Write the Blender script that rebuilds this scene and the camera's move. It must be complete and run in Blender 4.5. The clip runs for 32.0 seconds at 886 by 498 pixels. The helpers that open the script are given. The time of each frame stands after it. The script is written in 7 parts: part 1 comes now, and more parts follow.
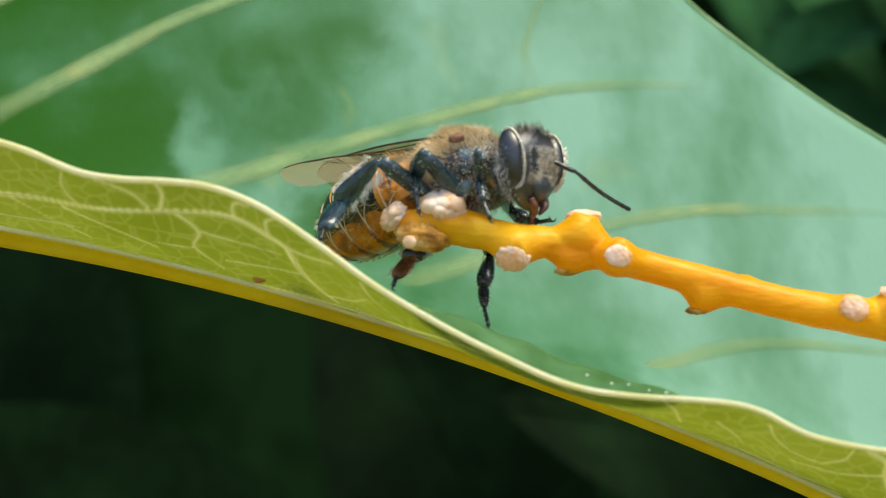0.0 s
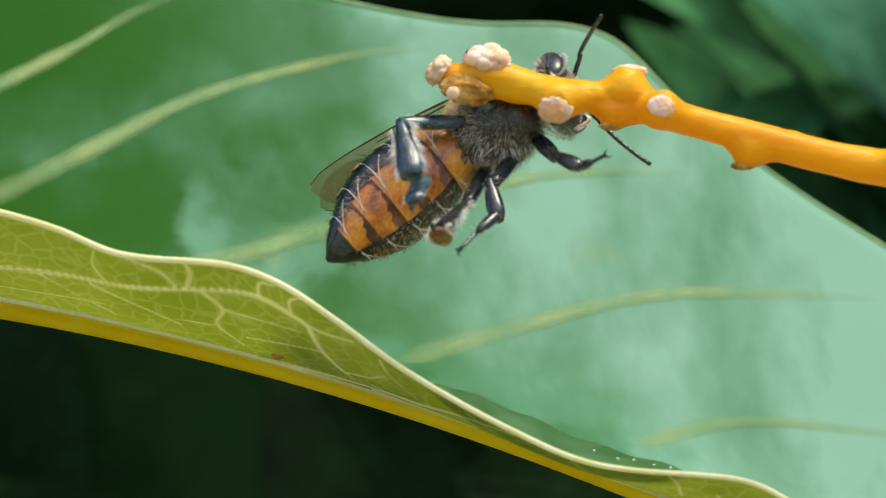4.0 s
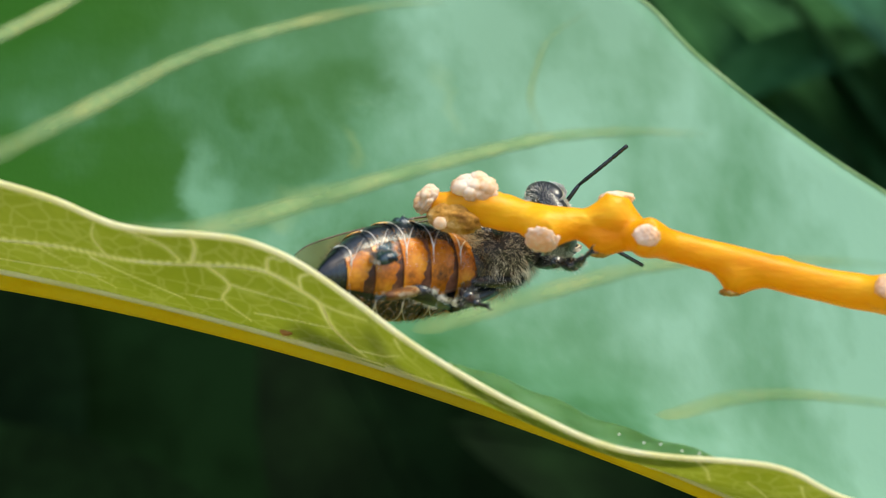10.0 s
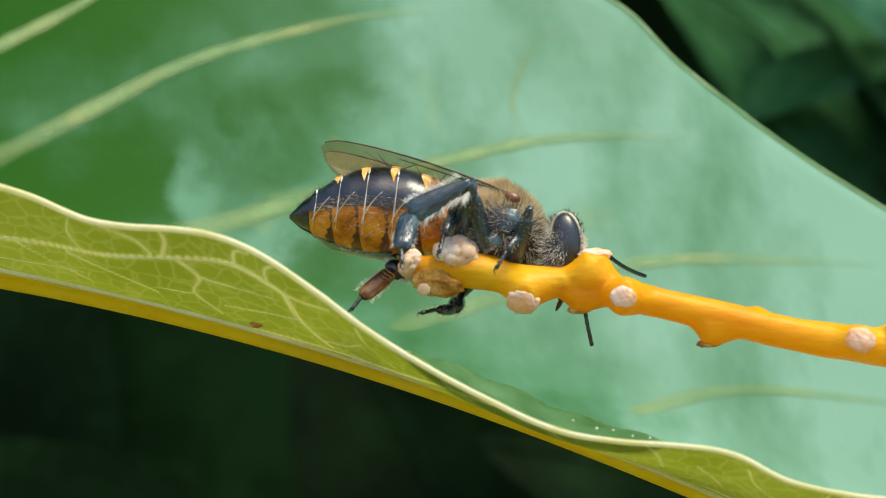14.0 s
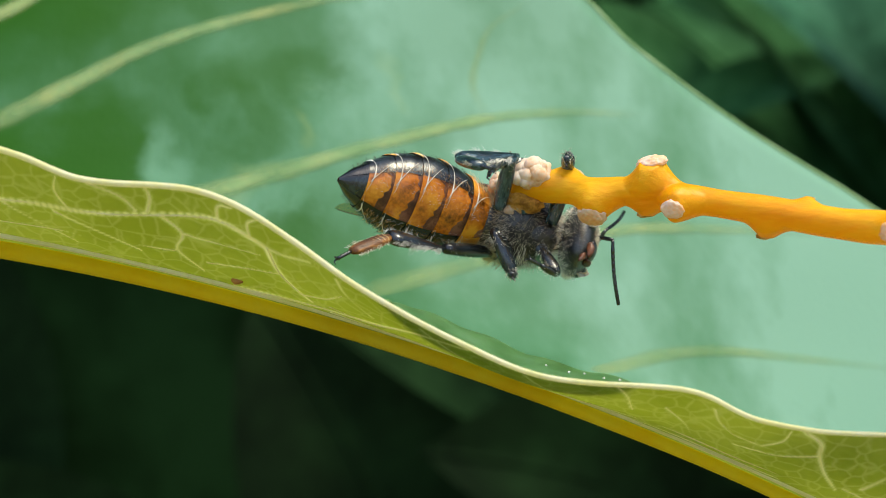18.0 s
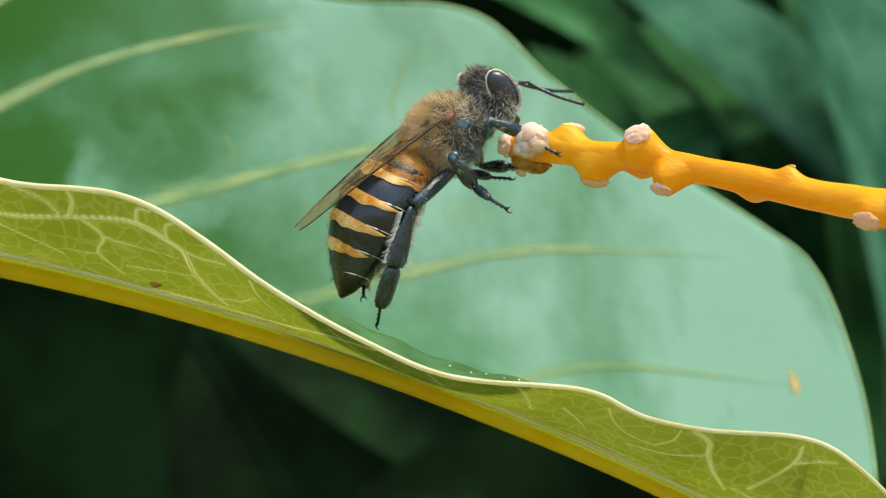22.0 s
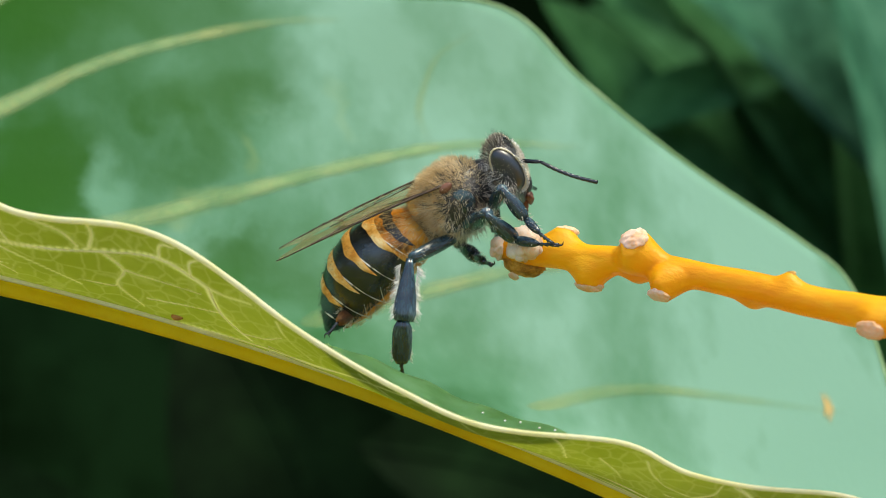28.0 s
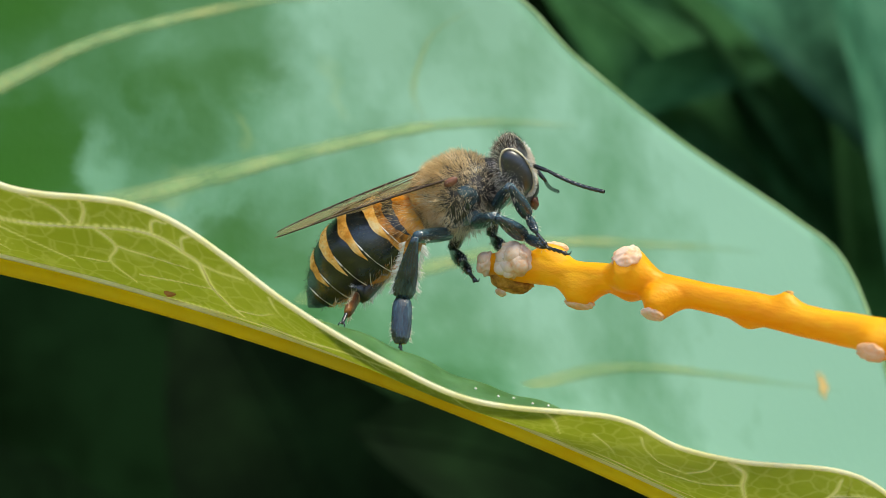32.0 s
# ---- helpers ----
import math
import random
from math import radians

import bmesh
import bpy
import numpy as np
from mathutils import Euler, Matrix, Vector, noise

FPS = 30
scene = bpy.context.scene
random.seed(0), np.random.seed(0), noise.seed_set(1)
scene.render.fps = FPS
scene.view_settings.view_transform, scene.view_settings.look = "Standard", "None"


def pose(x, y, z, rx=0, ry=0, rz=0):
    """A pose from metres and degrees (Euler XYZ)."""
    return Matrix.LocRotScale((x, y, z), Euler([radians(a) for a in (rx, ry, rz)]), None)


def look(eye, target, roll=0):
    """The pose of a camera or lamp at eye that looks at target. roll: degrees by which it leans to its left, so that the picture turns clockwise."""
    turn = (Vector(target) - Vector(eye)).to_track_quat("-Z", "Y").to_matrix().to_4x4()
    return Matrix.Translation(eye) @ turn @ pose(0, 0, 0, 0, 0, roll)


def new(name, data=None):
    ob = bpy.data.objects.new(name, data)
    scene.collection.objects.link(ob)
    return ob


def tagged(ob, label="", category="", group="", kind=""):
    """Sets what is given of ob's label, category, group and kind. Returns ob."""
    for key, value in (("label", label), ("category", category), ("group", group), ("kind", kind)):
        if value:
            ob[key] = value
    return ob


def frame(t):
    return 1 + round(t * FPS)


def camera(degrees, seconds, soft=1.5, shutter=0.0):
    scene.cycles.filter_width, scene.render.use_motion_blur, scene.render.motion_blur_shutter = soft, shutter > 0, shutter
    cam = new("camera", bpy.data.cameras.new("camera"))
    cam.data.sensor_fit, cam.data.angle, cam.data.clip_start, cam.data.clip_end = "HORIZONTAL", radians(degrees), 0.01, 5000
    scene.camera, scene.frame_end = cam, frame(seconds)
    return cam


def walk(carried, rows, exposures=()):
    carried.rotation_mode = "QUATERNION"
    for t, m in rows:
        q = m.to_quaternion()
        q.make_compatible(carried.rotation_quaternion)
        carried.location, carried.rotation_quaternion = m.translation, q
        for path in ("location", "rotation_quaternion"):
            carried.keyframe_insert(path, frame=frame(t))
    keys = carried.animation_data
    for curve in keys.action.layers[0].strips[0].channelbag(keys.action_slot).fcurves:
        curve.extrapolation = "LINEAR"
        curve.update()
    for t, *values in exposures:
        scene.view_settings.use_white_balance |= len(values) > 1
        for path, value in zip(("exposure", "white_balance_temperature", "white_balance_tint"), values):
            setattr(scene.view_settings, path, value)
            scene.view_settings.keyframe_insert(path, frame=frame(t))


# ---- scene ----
# ---- camera ----
cam = camera(30, 32.0, soft=0.6)
cam.data.dof.use_dof = True
cam.data.dof.focus_distance = 0.0628
cam.data.dof.aperture_fstop = 85
PATH = [
    (0, pose(0.00301, -0.06059, 0.00227, 88.09, .7, 3.05)),
    (.5, pose(0.00419, -0.06074, 0.00146, 89.01, 1.35, 3.61)),
    (1, pose(0.00367, -0.06045, 0.00015, 89.92, 1.4, 3.66)),
    (1.5, pose(0.00299, -0.06089, 0.00151, 89.18, .81, 2.97)),
    (2, pose(0.00262, -0.06082, 0.00125, 89.05, 1.14, 3.16)),
    (2.5, pose(0.00267, -0.06107, 0.00075, 89.77, .9, 3.12)),
    (4.5, pose(-0.00001, -0.06371, 0.00282, 90.73, -.03, .46)),
    (5, pose(0.00088, -0.06288, 0.00223, 90.52, .26, 1.44)),
    (5.5, pose(0.00058, -0.06304, 0.00269, 89.51, .06, 1.57)),
    (6, pose(0.00111, -0.06301, 0.00259, 88.91, -.1, 1.69)),
    (6.5, pose(0.00148, -0.06327, 0.00367, 88.58, -.19, 1.39)),
    (7, pose(0.00088, -0.06319, 0.00348, 89.11, -.36, .64)),
    (7.5, pose(0.00065, -0.06253, 0.00230, 89.94, .03, .41)),
    (8, pose(-0.00098, -0.06120, 0.00234, 89.59, .16, .36)),
    (8.5, pose(-0.00238, -0.06083, 0.00311, 88.66, .35, .14)),
    (9, pose(-0.00108, -0.05990, 0.00281, 88.4, .05, .47)),
    (9.5, pose(-0.00080, -0.06002, 0.00355, 88.08, .07, .33)),
    (10, pose(-0.00035, -0.06052, 0.00367, 88.58, -.19, .7)),
    (10.5, pose(0.00031, -0.06128, 0.00507, 87.88, -.37, 1.09)),
    (11, pose(0.00129, -0.06231, 0.00353, 88.99, -1.01, 1.2)),
    (11.5, pose(0.00255, -0.06322, 0.00369, 89.08, -.6, 1.98)),
    (12, pose(0.00116, -0.06376, 0.00248, 90.79, -1.21, 1.13)),
    (12.5, pose(0.00216, -0.06326, 0.00336, 89.26, -.46, 1.5)),
    (13, pose(0.00461, -0.06123, 0.00290, 87.25, 2.04, 3.95)),
    (13.5, pose(0.00477, -0.06131, 0.00206, 88.19, .7, 3.58)),
    (14, pose(0.00258, -0.06260, 0.00271, 89.38, .05, 2.26)),
    (14.5, pose(0.00293, -0.06272, 0.00250, 89.8, -.17, 1.96)),
    (15, pose(0.00129, -0.06326, 0.00211, 90.18, .19, .77)),
    (15.5, pose(0.00114, -0.06337, 0.00207, 89.64, .13, .8)),
    (17.5, pose(0.00036, -0.06564, -0.00008, 91.62, -.16, -.62)),
    (18, pose(0.00117, -0.06488, 0.00012, 90.32, .79, -.02)),
    (18.5, pose(0.00098, -0.06486, -0.00057, 90.84, .69, -.12)),
    (19, pose(0.00257, -0.06550, -0.00064, 90.69, .29, -.14)),
    (19.5, pose(0.00236, -0.06701, -0.00105, 92.07, -.13, -1.36)),
    (20, pose(0.00040, -0.06780, -0.00323, 93.12, .49, -2.33)),
    (20.5, pose(-0.00143, -0.06759, -0.00478, 93.46, 1.56, -2.74)),
    (21, pose(-0.00064, -0.06728, -0.00423, 92.96, 1.43, -2.23)),
    (21.5, pose(0.00043, -0.06819, -0.00292, 92.93, .46, -2.37)),
    (22, pose(0.00236, -0.06779, -0.00175, 92.22, .17, -2.03)),
    (22.5, pose(0.00216, -0.06681, -0.00153, 92.02, .5, -2.25)),
    (23, pose(0.00162, -0.06642, -0.00046, 91.53, -.16, -2.29)),
    (23.5, pose(0.00113, -0.06607, 0.00049, 91.16, -.26, -2.08)),
    (24, pose(0.00194, -0.06609, -0.00069, 91.16, -.49, -1.6)),
    (24.5, pose(0.00298, -0.06637, -0.00018, 90.33, -.42, -1.38)),
    (25, pose(0.00305, -0.06635, -0.00022, 90.73, -.22, -1.44)),
    (25.5, pose(0.00236, -0.06619, -0.00039, 90.59, .1, -1.86)),
    (26, pose(0.00090, -0.06576, 0.00092, 90.78, -.8, -2.36)),
    (26.5, pose(0.00075, -0.06509, 0.00151, 90.39, -1.12, -2.32)),
    (28.5, pose(0.00118, -0.06517, 0.00248, 89.71, -1.04, -2.06)),
    (29, pose(0.00065, -0.06486, 0.00208, 89.72, -.88, -2.34)),
    (29.5, pose(0.00114, -0.06514, 0.00202, 89.67, -.98, -2.42)),
    (30, pose(0.00334, -0.06531, 0.00070, 90.11, -.68, -1.49)),
    (30.5, pose(0.00371, -0.06539, 0.00080, 89.59, -.58, -1.61)),
    (31, pose(0.00247, -0.06538, 0.00077, 90.2, -.8, -2.08)),
    (31.5, pose(0.00189, -0.06522, 0.00158, 89.71, -1.21, -2.12)),
    (32, pose(0.00134, -0.06507, 0.00198, 89.26, -1, -2.12)),
]
walk(cam, PATH)

# ---- light ----
world = bpy.data.worlds.new("sky")
scene.world = world
world.use_nodes = True
wn, wl = world.node_tree.nodes, world.node_tree.links
sky = wn.new("ShaderNodeTexSky")
sky.sky_type, sky.sun_disc = "NISHITA", False
sky.sun_elevation, sky.sun_rotation = radians(72), radians(180)
sky.air_density, sky.dust_density = 1.0, 2.0
wn["Background"].inputs["Strength"].default_value = 0.13
wl.new(sky.outputs["Color"], wn["Background"].inputs["Color"])
sun = new("sun", bpy.data.lights.new("sun", "SUN"))
sun.data.energy, sun.data.angle, sun.data.color = 2.7, radians(25), (1.0, 0.93, 0.70)
sun.matrix_world = look((0.38, -0.12, 0.9), (0, 0, 0))
scene.view_settings.exposure = 0.68

MM = 0.001


def mm(x, y, z, rx=0, ry=0, rz=0):
    """A pose from millimetres and degrees."""
    return pose(x * MM, y * MM, z * MM, rx, ry, rz)


def reach(ax, ay, az, bx, by, bz):
    """The pose of a limb that runs along its x axis from a to b, in millimetres."""
    a, way = Vector((ax, ay, az)), Vector((bx - ax, by - ay, bz - az)).normalized()
    side = Vector((0, 1, 0.001)).cross(way)
    up = side.normalized() if side.length > 0.05 else Vector((0, 0, 1))
    left = up.cross(way).normalized()
    turn = Matrix((way, left, way.cross(left))).transposed().to_4x4()
    return Matrix.Translation(a * MM) @ turn


def blade(bx, by, bz, dx, dy, dz, side, lean=0):
    """The pose of a wing hinged at b that points along d."""
    way = Vector((dx, dy, dz)).normalized()
    top = Vector((0, -lean * side, 1.0))
    up = (top - way * way.dot(top)).normalized()
    left = up.cross(way).normalized()
    turn = Matrix((way, left, up)).transposed().to_4x4()
    return Matrix.Translation(Vector((bx, by, bz)) * MM) @ turn


# ---- materials ----
def material(name, colours, scale=1.0, rough=0.5, bump=0.0, bump_scale=None, spec=0.5, through_light=0.0, tint=None, metal=0.0, coat=0.0, stretch=(1, 1, 1), sheen=0.0, sheen_drift=0.0, net=0.0, net_colour=(1, 1, 1), fine=0.35, stains_and_shade=(), stain_shade_colour=(0, 0, 0), lines=None):
    """A surface with colour varied by noise at two scales, relief and gloss; scale counts per millimetre. colours: three stops."""
    m = bpy.data.materials.new(name)
    m.use_nodes = True
    n, l = m.node_tree.nodes, m.node_tree.links
    b = n["Principled BSDF"]
    co = n.new("ShaderNodeTexCoord")
    mp = n.new("ShaderNodeMapping")
    mp.inputs["Scale"].default_value = [1000 * scale * s for s in stretch]
    l.new(co.outputs["Object"], mp.inputs["Vector"])
    big, small = n.new("ShaderNodeTexNoise"), n.new("ShaderNodeTexNoise")
    big.inputs["Scale"].default_value, big.inputs["Detail"].default_value = 1.0, 4
    small.inputs["Scale"].default_value, small.inputs["Detail"].default_value = 9.0, 6
    mix = n.new("ShaderNodeMath")
    mix.operation = "MULTIPLY_ADD"
    mix.inputs[1].default_value = fine
    l.new(mp.outputs["Vector"], big.inputs["Vector"])
    l.new(mp.outputs["Vector"], small.inputs["Vector"])
    l.new(small.outputs["Fac"], mix.inputs[0])
    l.new(big.outputs["Fac"], mix.inputs[2])
    ramp = n.new("ShaderNodeValToRGB")
    low = 0.325 + fine / 2
    ramp.color_ramp.elements[0].position, ramp.color_ramp.elements[1].position = low, low + 0.35
    ramp.color_ramp.elements[0].color, ramp.color_ramp.elements[1].color = (*colours[0], 1), (*colours[2], 1)
    ramp.color_ramp.elements.new(low + 0.17).color = (*colours[1], 1)
    last = mix
    # Pales along x, which puts a sky sheen into one end's colour.
    if sheen_drift:
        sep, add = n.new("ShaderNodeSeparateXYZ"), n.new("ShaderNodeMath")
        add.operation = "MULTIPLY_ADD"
        add.inputs[1].default_value = sheen_drift * 1000
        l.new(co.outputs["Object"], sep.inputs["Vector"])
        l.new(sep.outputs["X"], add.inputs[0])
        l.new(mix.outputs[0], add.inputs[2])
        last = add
    l.new(last.outputs[0], ramp.inputs["Fac"])
    colour = ramp.outputs["Color"]
    # Soft patches: real mottling, and shade where the leaf bends away.
    for sx, sz, rx, rz, amount, *own in stains_and_shade:
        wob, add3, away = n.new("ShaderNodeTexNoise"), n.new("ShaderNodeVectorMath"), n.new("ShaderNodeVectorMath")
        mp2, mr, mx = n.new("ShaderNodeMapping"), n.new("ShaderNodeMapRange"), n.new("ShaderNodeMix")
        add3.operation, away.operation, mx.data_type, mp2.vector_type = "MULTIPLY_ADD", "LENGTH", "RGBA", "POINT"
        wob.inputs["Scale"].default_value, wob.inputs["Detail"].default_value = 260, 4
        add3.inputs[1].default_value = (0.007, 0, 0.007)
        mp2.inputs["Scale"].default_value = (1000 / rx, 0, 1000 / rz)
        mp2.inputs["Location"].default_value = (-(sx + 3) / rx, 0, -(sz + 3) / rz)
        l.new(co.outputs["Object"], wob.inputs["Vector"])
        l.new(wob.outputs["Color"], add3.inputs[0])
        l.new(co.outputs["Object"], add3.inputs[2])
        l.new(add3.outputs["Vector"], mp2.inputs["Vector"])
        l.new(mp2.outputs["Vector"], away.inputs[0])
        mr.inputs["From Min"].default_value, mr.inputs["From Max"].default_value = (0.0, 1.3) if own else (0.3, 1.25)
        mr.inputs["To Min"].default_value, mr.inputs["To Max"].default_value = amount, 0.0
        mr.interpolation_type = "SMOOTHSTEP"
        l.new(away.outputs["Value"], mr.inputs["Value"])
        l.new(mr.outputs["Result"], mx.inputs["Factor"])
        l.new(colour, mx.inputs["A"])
        mx.inputs["B"].default_value = (*(own[0] if own else stain_shade_colour), 1)
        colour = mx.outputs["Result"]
    if net:
        vo, mr, mx = n.new("ShaderNodeTexVoronoi"), n.new("ShaderNodeMapRange"), n.new("ShaderNodeMix")
        wob, add3 = n.new("ShaderNodeTexNoise"), n.new("ShaderNodeVectorMath")
        vo.feature, mx.data_type, add3.operation = "DISTANCE_TO_EDGE", "RGBA", "MULTIPLY_ADD"
        vo.inputs["Scale"].default_value, wob.inputs["Scale"].default_value = net * 1000, net * 1500
        add3.inputs[1].default_value = [0.35 / (net * 1000)] * 3
        l.new(co.outputs["Object"], wob.inputs["Vector"])
        l.new(wob.outputs["Color"], add3.inputs[0])
        l.new(co.outputs["Object"], add3.inputs[2])
        l.new(add3.outputs["Vector"], vo.inputs["Vector"])
        mr.inputs["From Min"].default_value, mr.inputs["From Max"].default_value = 0.0, 0.10
        mr.inputs["To Min"].default_value, mr.inputs["To Max"].default_value = 0.2, 0.0
        l.new(vo.outputs["Distance"], mr.inputs["Value"])
        pale = mr.outputs["Result"]
        if lines:
            at, most = n.new("ShaderNodeAttribute"), n.new("ShaderNodeMath")
            at.attribute_name, most.operation = "vein", "MAXIMUM"
            l.new(pale, most.inputs[0])
            l.new(at.outputs["Fac"], most.inputs[1])
            pale = most.outputs[0]
        l.new(pale, mx.inputs["Factor"])
        l.new(colour, mx.inputs["A"])
        mx.inputs["B"].default_value = (*net_colour, 1)
        colour = mx.outputs["Result"]
    l.new(colour, b.inputs["Base Color"])
    b.inputs["Roughness"].default_value, b.inputs["Metallic"].default_value = rough, metal
    b.inputs["Specular IOR Level"].default_value, b.inputs["Coat Weight"].default_value = spec, coat
    b.inputs["Sheen Weight"].default_value = sheen
    if bump:
        rel, bp = n.new("ShaderNodeTexNoise"), n.new("ShaderNodeBump")
        rel.inputs["Scale"].default_value, rel.inputs["Detail"].default_value = bump_scale or 8.0, 5
        bp.inputs["Strength"].default_value, bp.inputs["Distance"].default_value = 0.8, bump * MM
        l.new(mp.outputs["Vector"], rel.inputs["Vector"])
        l.new(rel.outputs["Fac"], bp.inputs["Height"])
        l.new(bp.outputs["Normal"], b.inputs["Normal"])
    if through_light:
        tr, sh = n.new("ShaderNodeBsdfTranslucent"), n.new("ShaderNodeMixShader")
        tr.inputs["Color"].default_value = (*(tint or colours[1]), 1)
        if lines:
            shine = n.new("ShaderNodeMix")
            shine.data_type = "RGBA"
            shine.inputs["A"].default_value, shine.inputs["B"].default_value = (*tint, 1), (*lines, 1)
            l.new(pale, shine.inputs["Factor"])
            l.new(shine.outputs["Result"], tr.inputs["Color"])
        sh.inputs["Fac"].default_value = through_light
        l.new(b.outputs["BSDF"], sh.inputs[1])
        l.new(tr.outputs["BSDF"], sh.inputs[2])
        l.new(sh.outputs["Shader"], n["Material Output"].inputs["Surface"])
    return m


def membrane(name, colour, clear):
    """A thin clear film with a glossy face."""
    m = bpy.data.materials.new(name)
    m.use_nodes = True
    n, l = m.node_tree.nodes, m.node_tree.links
    b = n["Principled BSDF"]
    b.inputs["Base Color"].default_value, b.inputs["Roughness"].default_value = (*colour, 1), 0.22
    tr, sh, no = n.new("ShaderNodeBsdfTransparent"), n.new("ShaderNodeMixShader"), n.new("ShaderNodeTexNoise")
    tr.inputs["Color"].default_value = (0.76, 0.74, 0.56, 1)
    no.inputs["Scale"].default_value = 900
    mr = n.new("ShaderNodeMapRange")
    mr.inputs["To Min"].default_value, mr.inputs["To Max"].default_value = clear - 0.1, clear + 0.1
    l.new(no.outputs["Fac"], mr.inputs["Value"])
    l.new(mr.outputs["Result"], sh.inputs["Fac"])
    l.new(b.outputs["BSDF"], sh.inputs[1])
    l.new(tr.outputs["BSDF"], sh.inputs[2])
    l.new(sh.outputs["Shader"], n["Material Output"].inputs["Surface"])
    return m


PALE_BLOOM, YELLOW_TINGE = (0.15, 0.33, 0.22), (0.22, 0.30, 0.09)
# Leaf colour holds sky sheen to the right and shade at top left.
LEAF_TOP = material("leaf_top", [(0.036, 0.130, 0.044), (0.082, 0.214, 0.118), (0.180, 0.352, 0.258)], 0.075, 0.6, 0.03, 22, 0.10, 0.10, (0.2, 0.42, 0.08), stretch=(1.5, 1, 0.7), sheen_drift=0.0095, fine=0.14, stains_and_shade=((-18.5, 4.0, 8.5, 4.4, 1.0), (-14.6, 6.2, 3.4, 3.6, 0.9), (-12.8, 6.8, 3.2, 4.6, 0.6), (-8.6, 9.8, 2.2, 1.6, 0.5), (-25.0, 11.5, 7.0, 4.0, 0.7), (-5.5, 11.0, 3.4, 4.6, 0.45), (-3.0, 1.6, 3.4, 2.2, 0.4), (-30, 5, 9, 7, 0.9), (5, 12.5, 9, 5, 0.22), (1.5, 7.2, 3, 1.2, 0.2), (-20, 14, 9, 5.5, 1.0), (-26, 19, 10, 6, 1.0), (-11, 15, 6, 4.5, 0.6), (-7.9, 7.6, 1.5, 3.2, 0.55), (-11.4, 5.4, 1.2, 2.6, 0.5, PALE_BLOOM), (-10.4, 4.0, 1.8, 1.3, 0.5, PALE_BLOOM), (-5, 9.6, 2.0, 1.6, 0.4), (-5.0, 1.7, 3.0, 1.7, 0.7), (-6.2, 5.0, 1.6, 1.0, 0.35, YELLOW_TINGE), (-5.0, 7.2, 0.8, 1.0, 0.22, YELLOW_TINGE), (-0.6, 9.2, 0.8, 1.3, 0.16, YELLOW_TINGE), (7.6, 3.2, 1.2, 0.8, 0.18, YELLOW_TINGE)), stain_shade_colour=(0.013, 0.085, 0.002))
LEAF_DEEP = material("leaf_deep", [(0.055, 0.16, 0.06), (0.10, 0.25, 0.12), (0.16, 0.34, 0.19)], 0.5, 0.4, 0.02, 20, 0.3, 0.55, (0.66, 0.80, 0.28), net=0.8, net_colour=(0.26, 0.44, 0.24))
LEAF_UNDER = material("leaf_under", [(0.14, 0.20, 0.040), (0.25, 0.32, 0.075), (0.37, 0.42, 0.12)], 0.30, 0.6, 0.03, 22, 0.2, 0.56, (0.58, 0.64, 0.12), net=1.25, net_colour=(0.95, 0.93, 0.62), lines=(1.0, 1.0, 0.68))
VEIN = material("vein", [(0.15, 0.30, 0.11), (0.21, 0.37, 0.16), (0.28, 0.43, 0.21)], 0.5, 0.55, 0.01, 10, 0.3, 0.2, (0.4, 0.45, 0.12))
VEIN_PALE = material("vein_pale", [(0.80, 0.77, 0.38), (0.88, 0.85, 0.54), (0.92, 0.90, 0.66)], 0.8, 0.5, 0.01, 10, 0.4, 0.42, (1.0, 0.98, 0.60))
MIDRIB = material("midrib", [(0.97, 0.62, 0.02), (0.98, 0.74, 0.035), (0.99, 0.82, 0.06)], 0.5, 0.55, 0.01, 12, 0.1, 0.6, (1.0, 0.84, 0.05))
STEM = material("stem_skin", [(0.90, 0.34, 0.002), (0.97, 0.47, 0.004), (0.99, 0.62, 0.015)], 0.45, 0.42, 0.05, 14, 0.35, 0.35, (1.0, 0.55, 0.005), stretch=(0.35, 1, 1))
SCAR = material("scar_white", [(0.96, 0.60, 0.30), (0.97, 0.82, 0.66), (0.98, 0.94, 0.88)], 1.0, 0.75, 0.03, 5, 0.2, 0.4, (1.0, 0.82, 0.60), fine=0.6)
SCAR_BROWN = material("scar_brown", [(0.26, 0.11, 0.012), (0.66, 0.33, 0.05), (0.85, 0.60, 0.26)], 1.3, 0.6, 0.10, 6, 0.3, 0.15, (0.9, 0.5, 0.1))
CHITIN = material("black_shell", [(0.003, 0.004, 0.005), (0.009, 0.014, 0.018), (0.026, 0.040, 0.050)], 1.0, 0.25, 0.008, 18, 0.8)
# Slate streaks in this colour imitate sky highlights on black shell.
CHITIN_SKYLIT = material("skylit_shell", [(0.004, 0.009, 0.012), (0.018, 0.044, 0.058), (0.085, 0.160, 0.195)], 1.6, 0.2, 0.06, 5, 0.9, stretch=(0.28, 1, 1))
FACE = material("face_shell", [(0.010, 0.011, 0.013), (0.025, 0.028, 0.032), (0.08, 0.085, 0.09)], 1.4, 0.28, 0.03, 12, 0.9)
EYE = material("eye_glass", [(0.004, 0.006, 0.009), (0.008, 0.012, 0.017), (0.013, 0.020, 0.028)], 2.0, 0.36, 0.0, None, 1.0)
AMBER = material("amber_shell", [(0.07, 0.020, 0.004), (0.68, 0.20, 0.007), (0.92, 0.40, 0.022)], 0.85, 0.26, 0.02, 16, 0.8, 0.15, (0.95, 0.36, 0.02), coat=0.3)
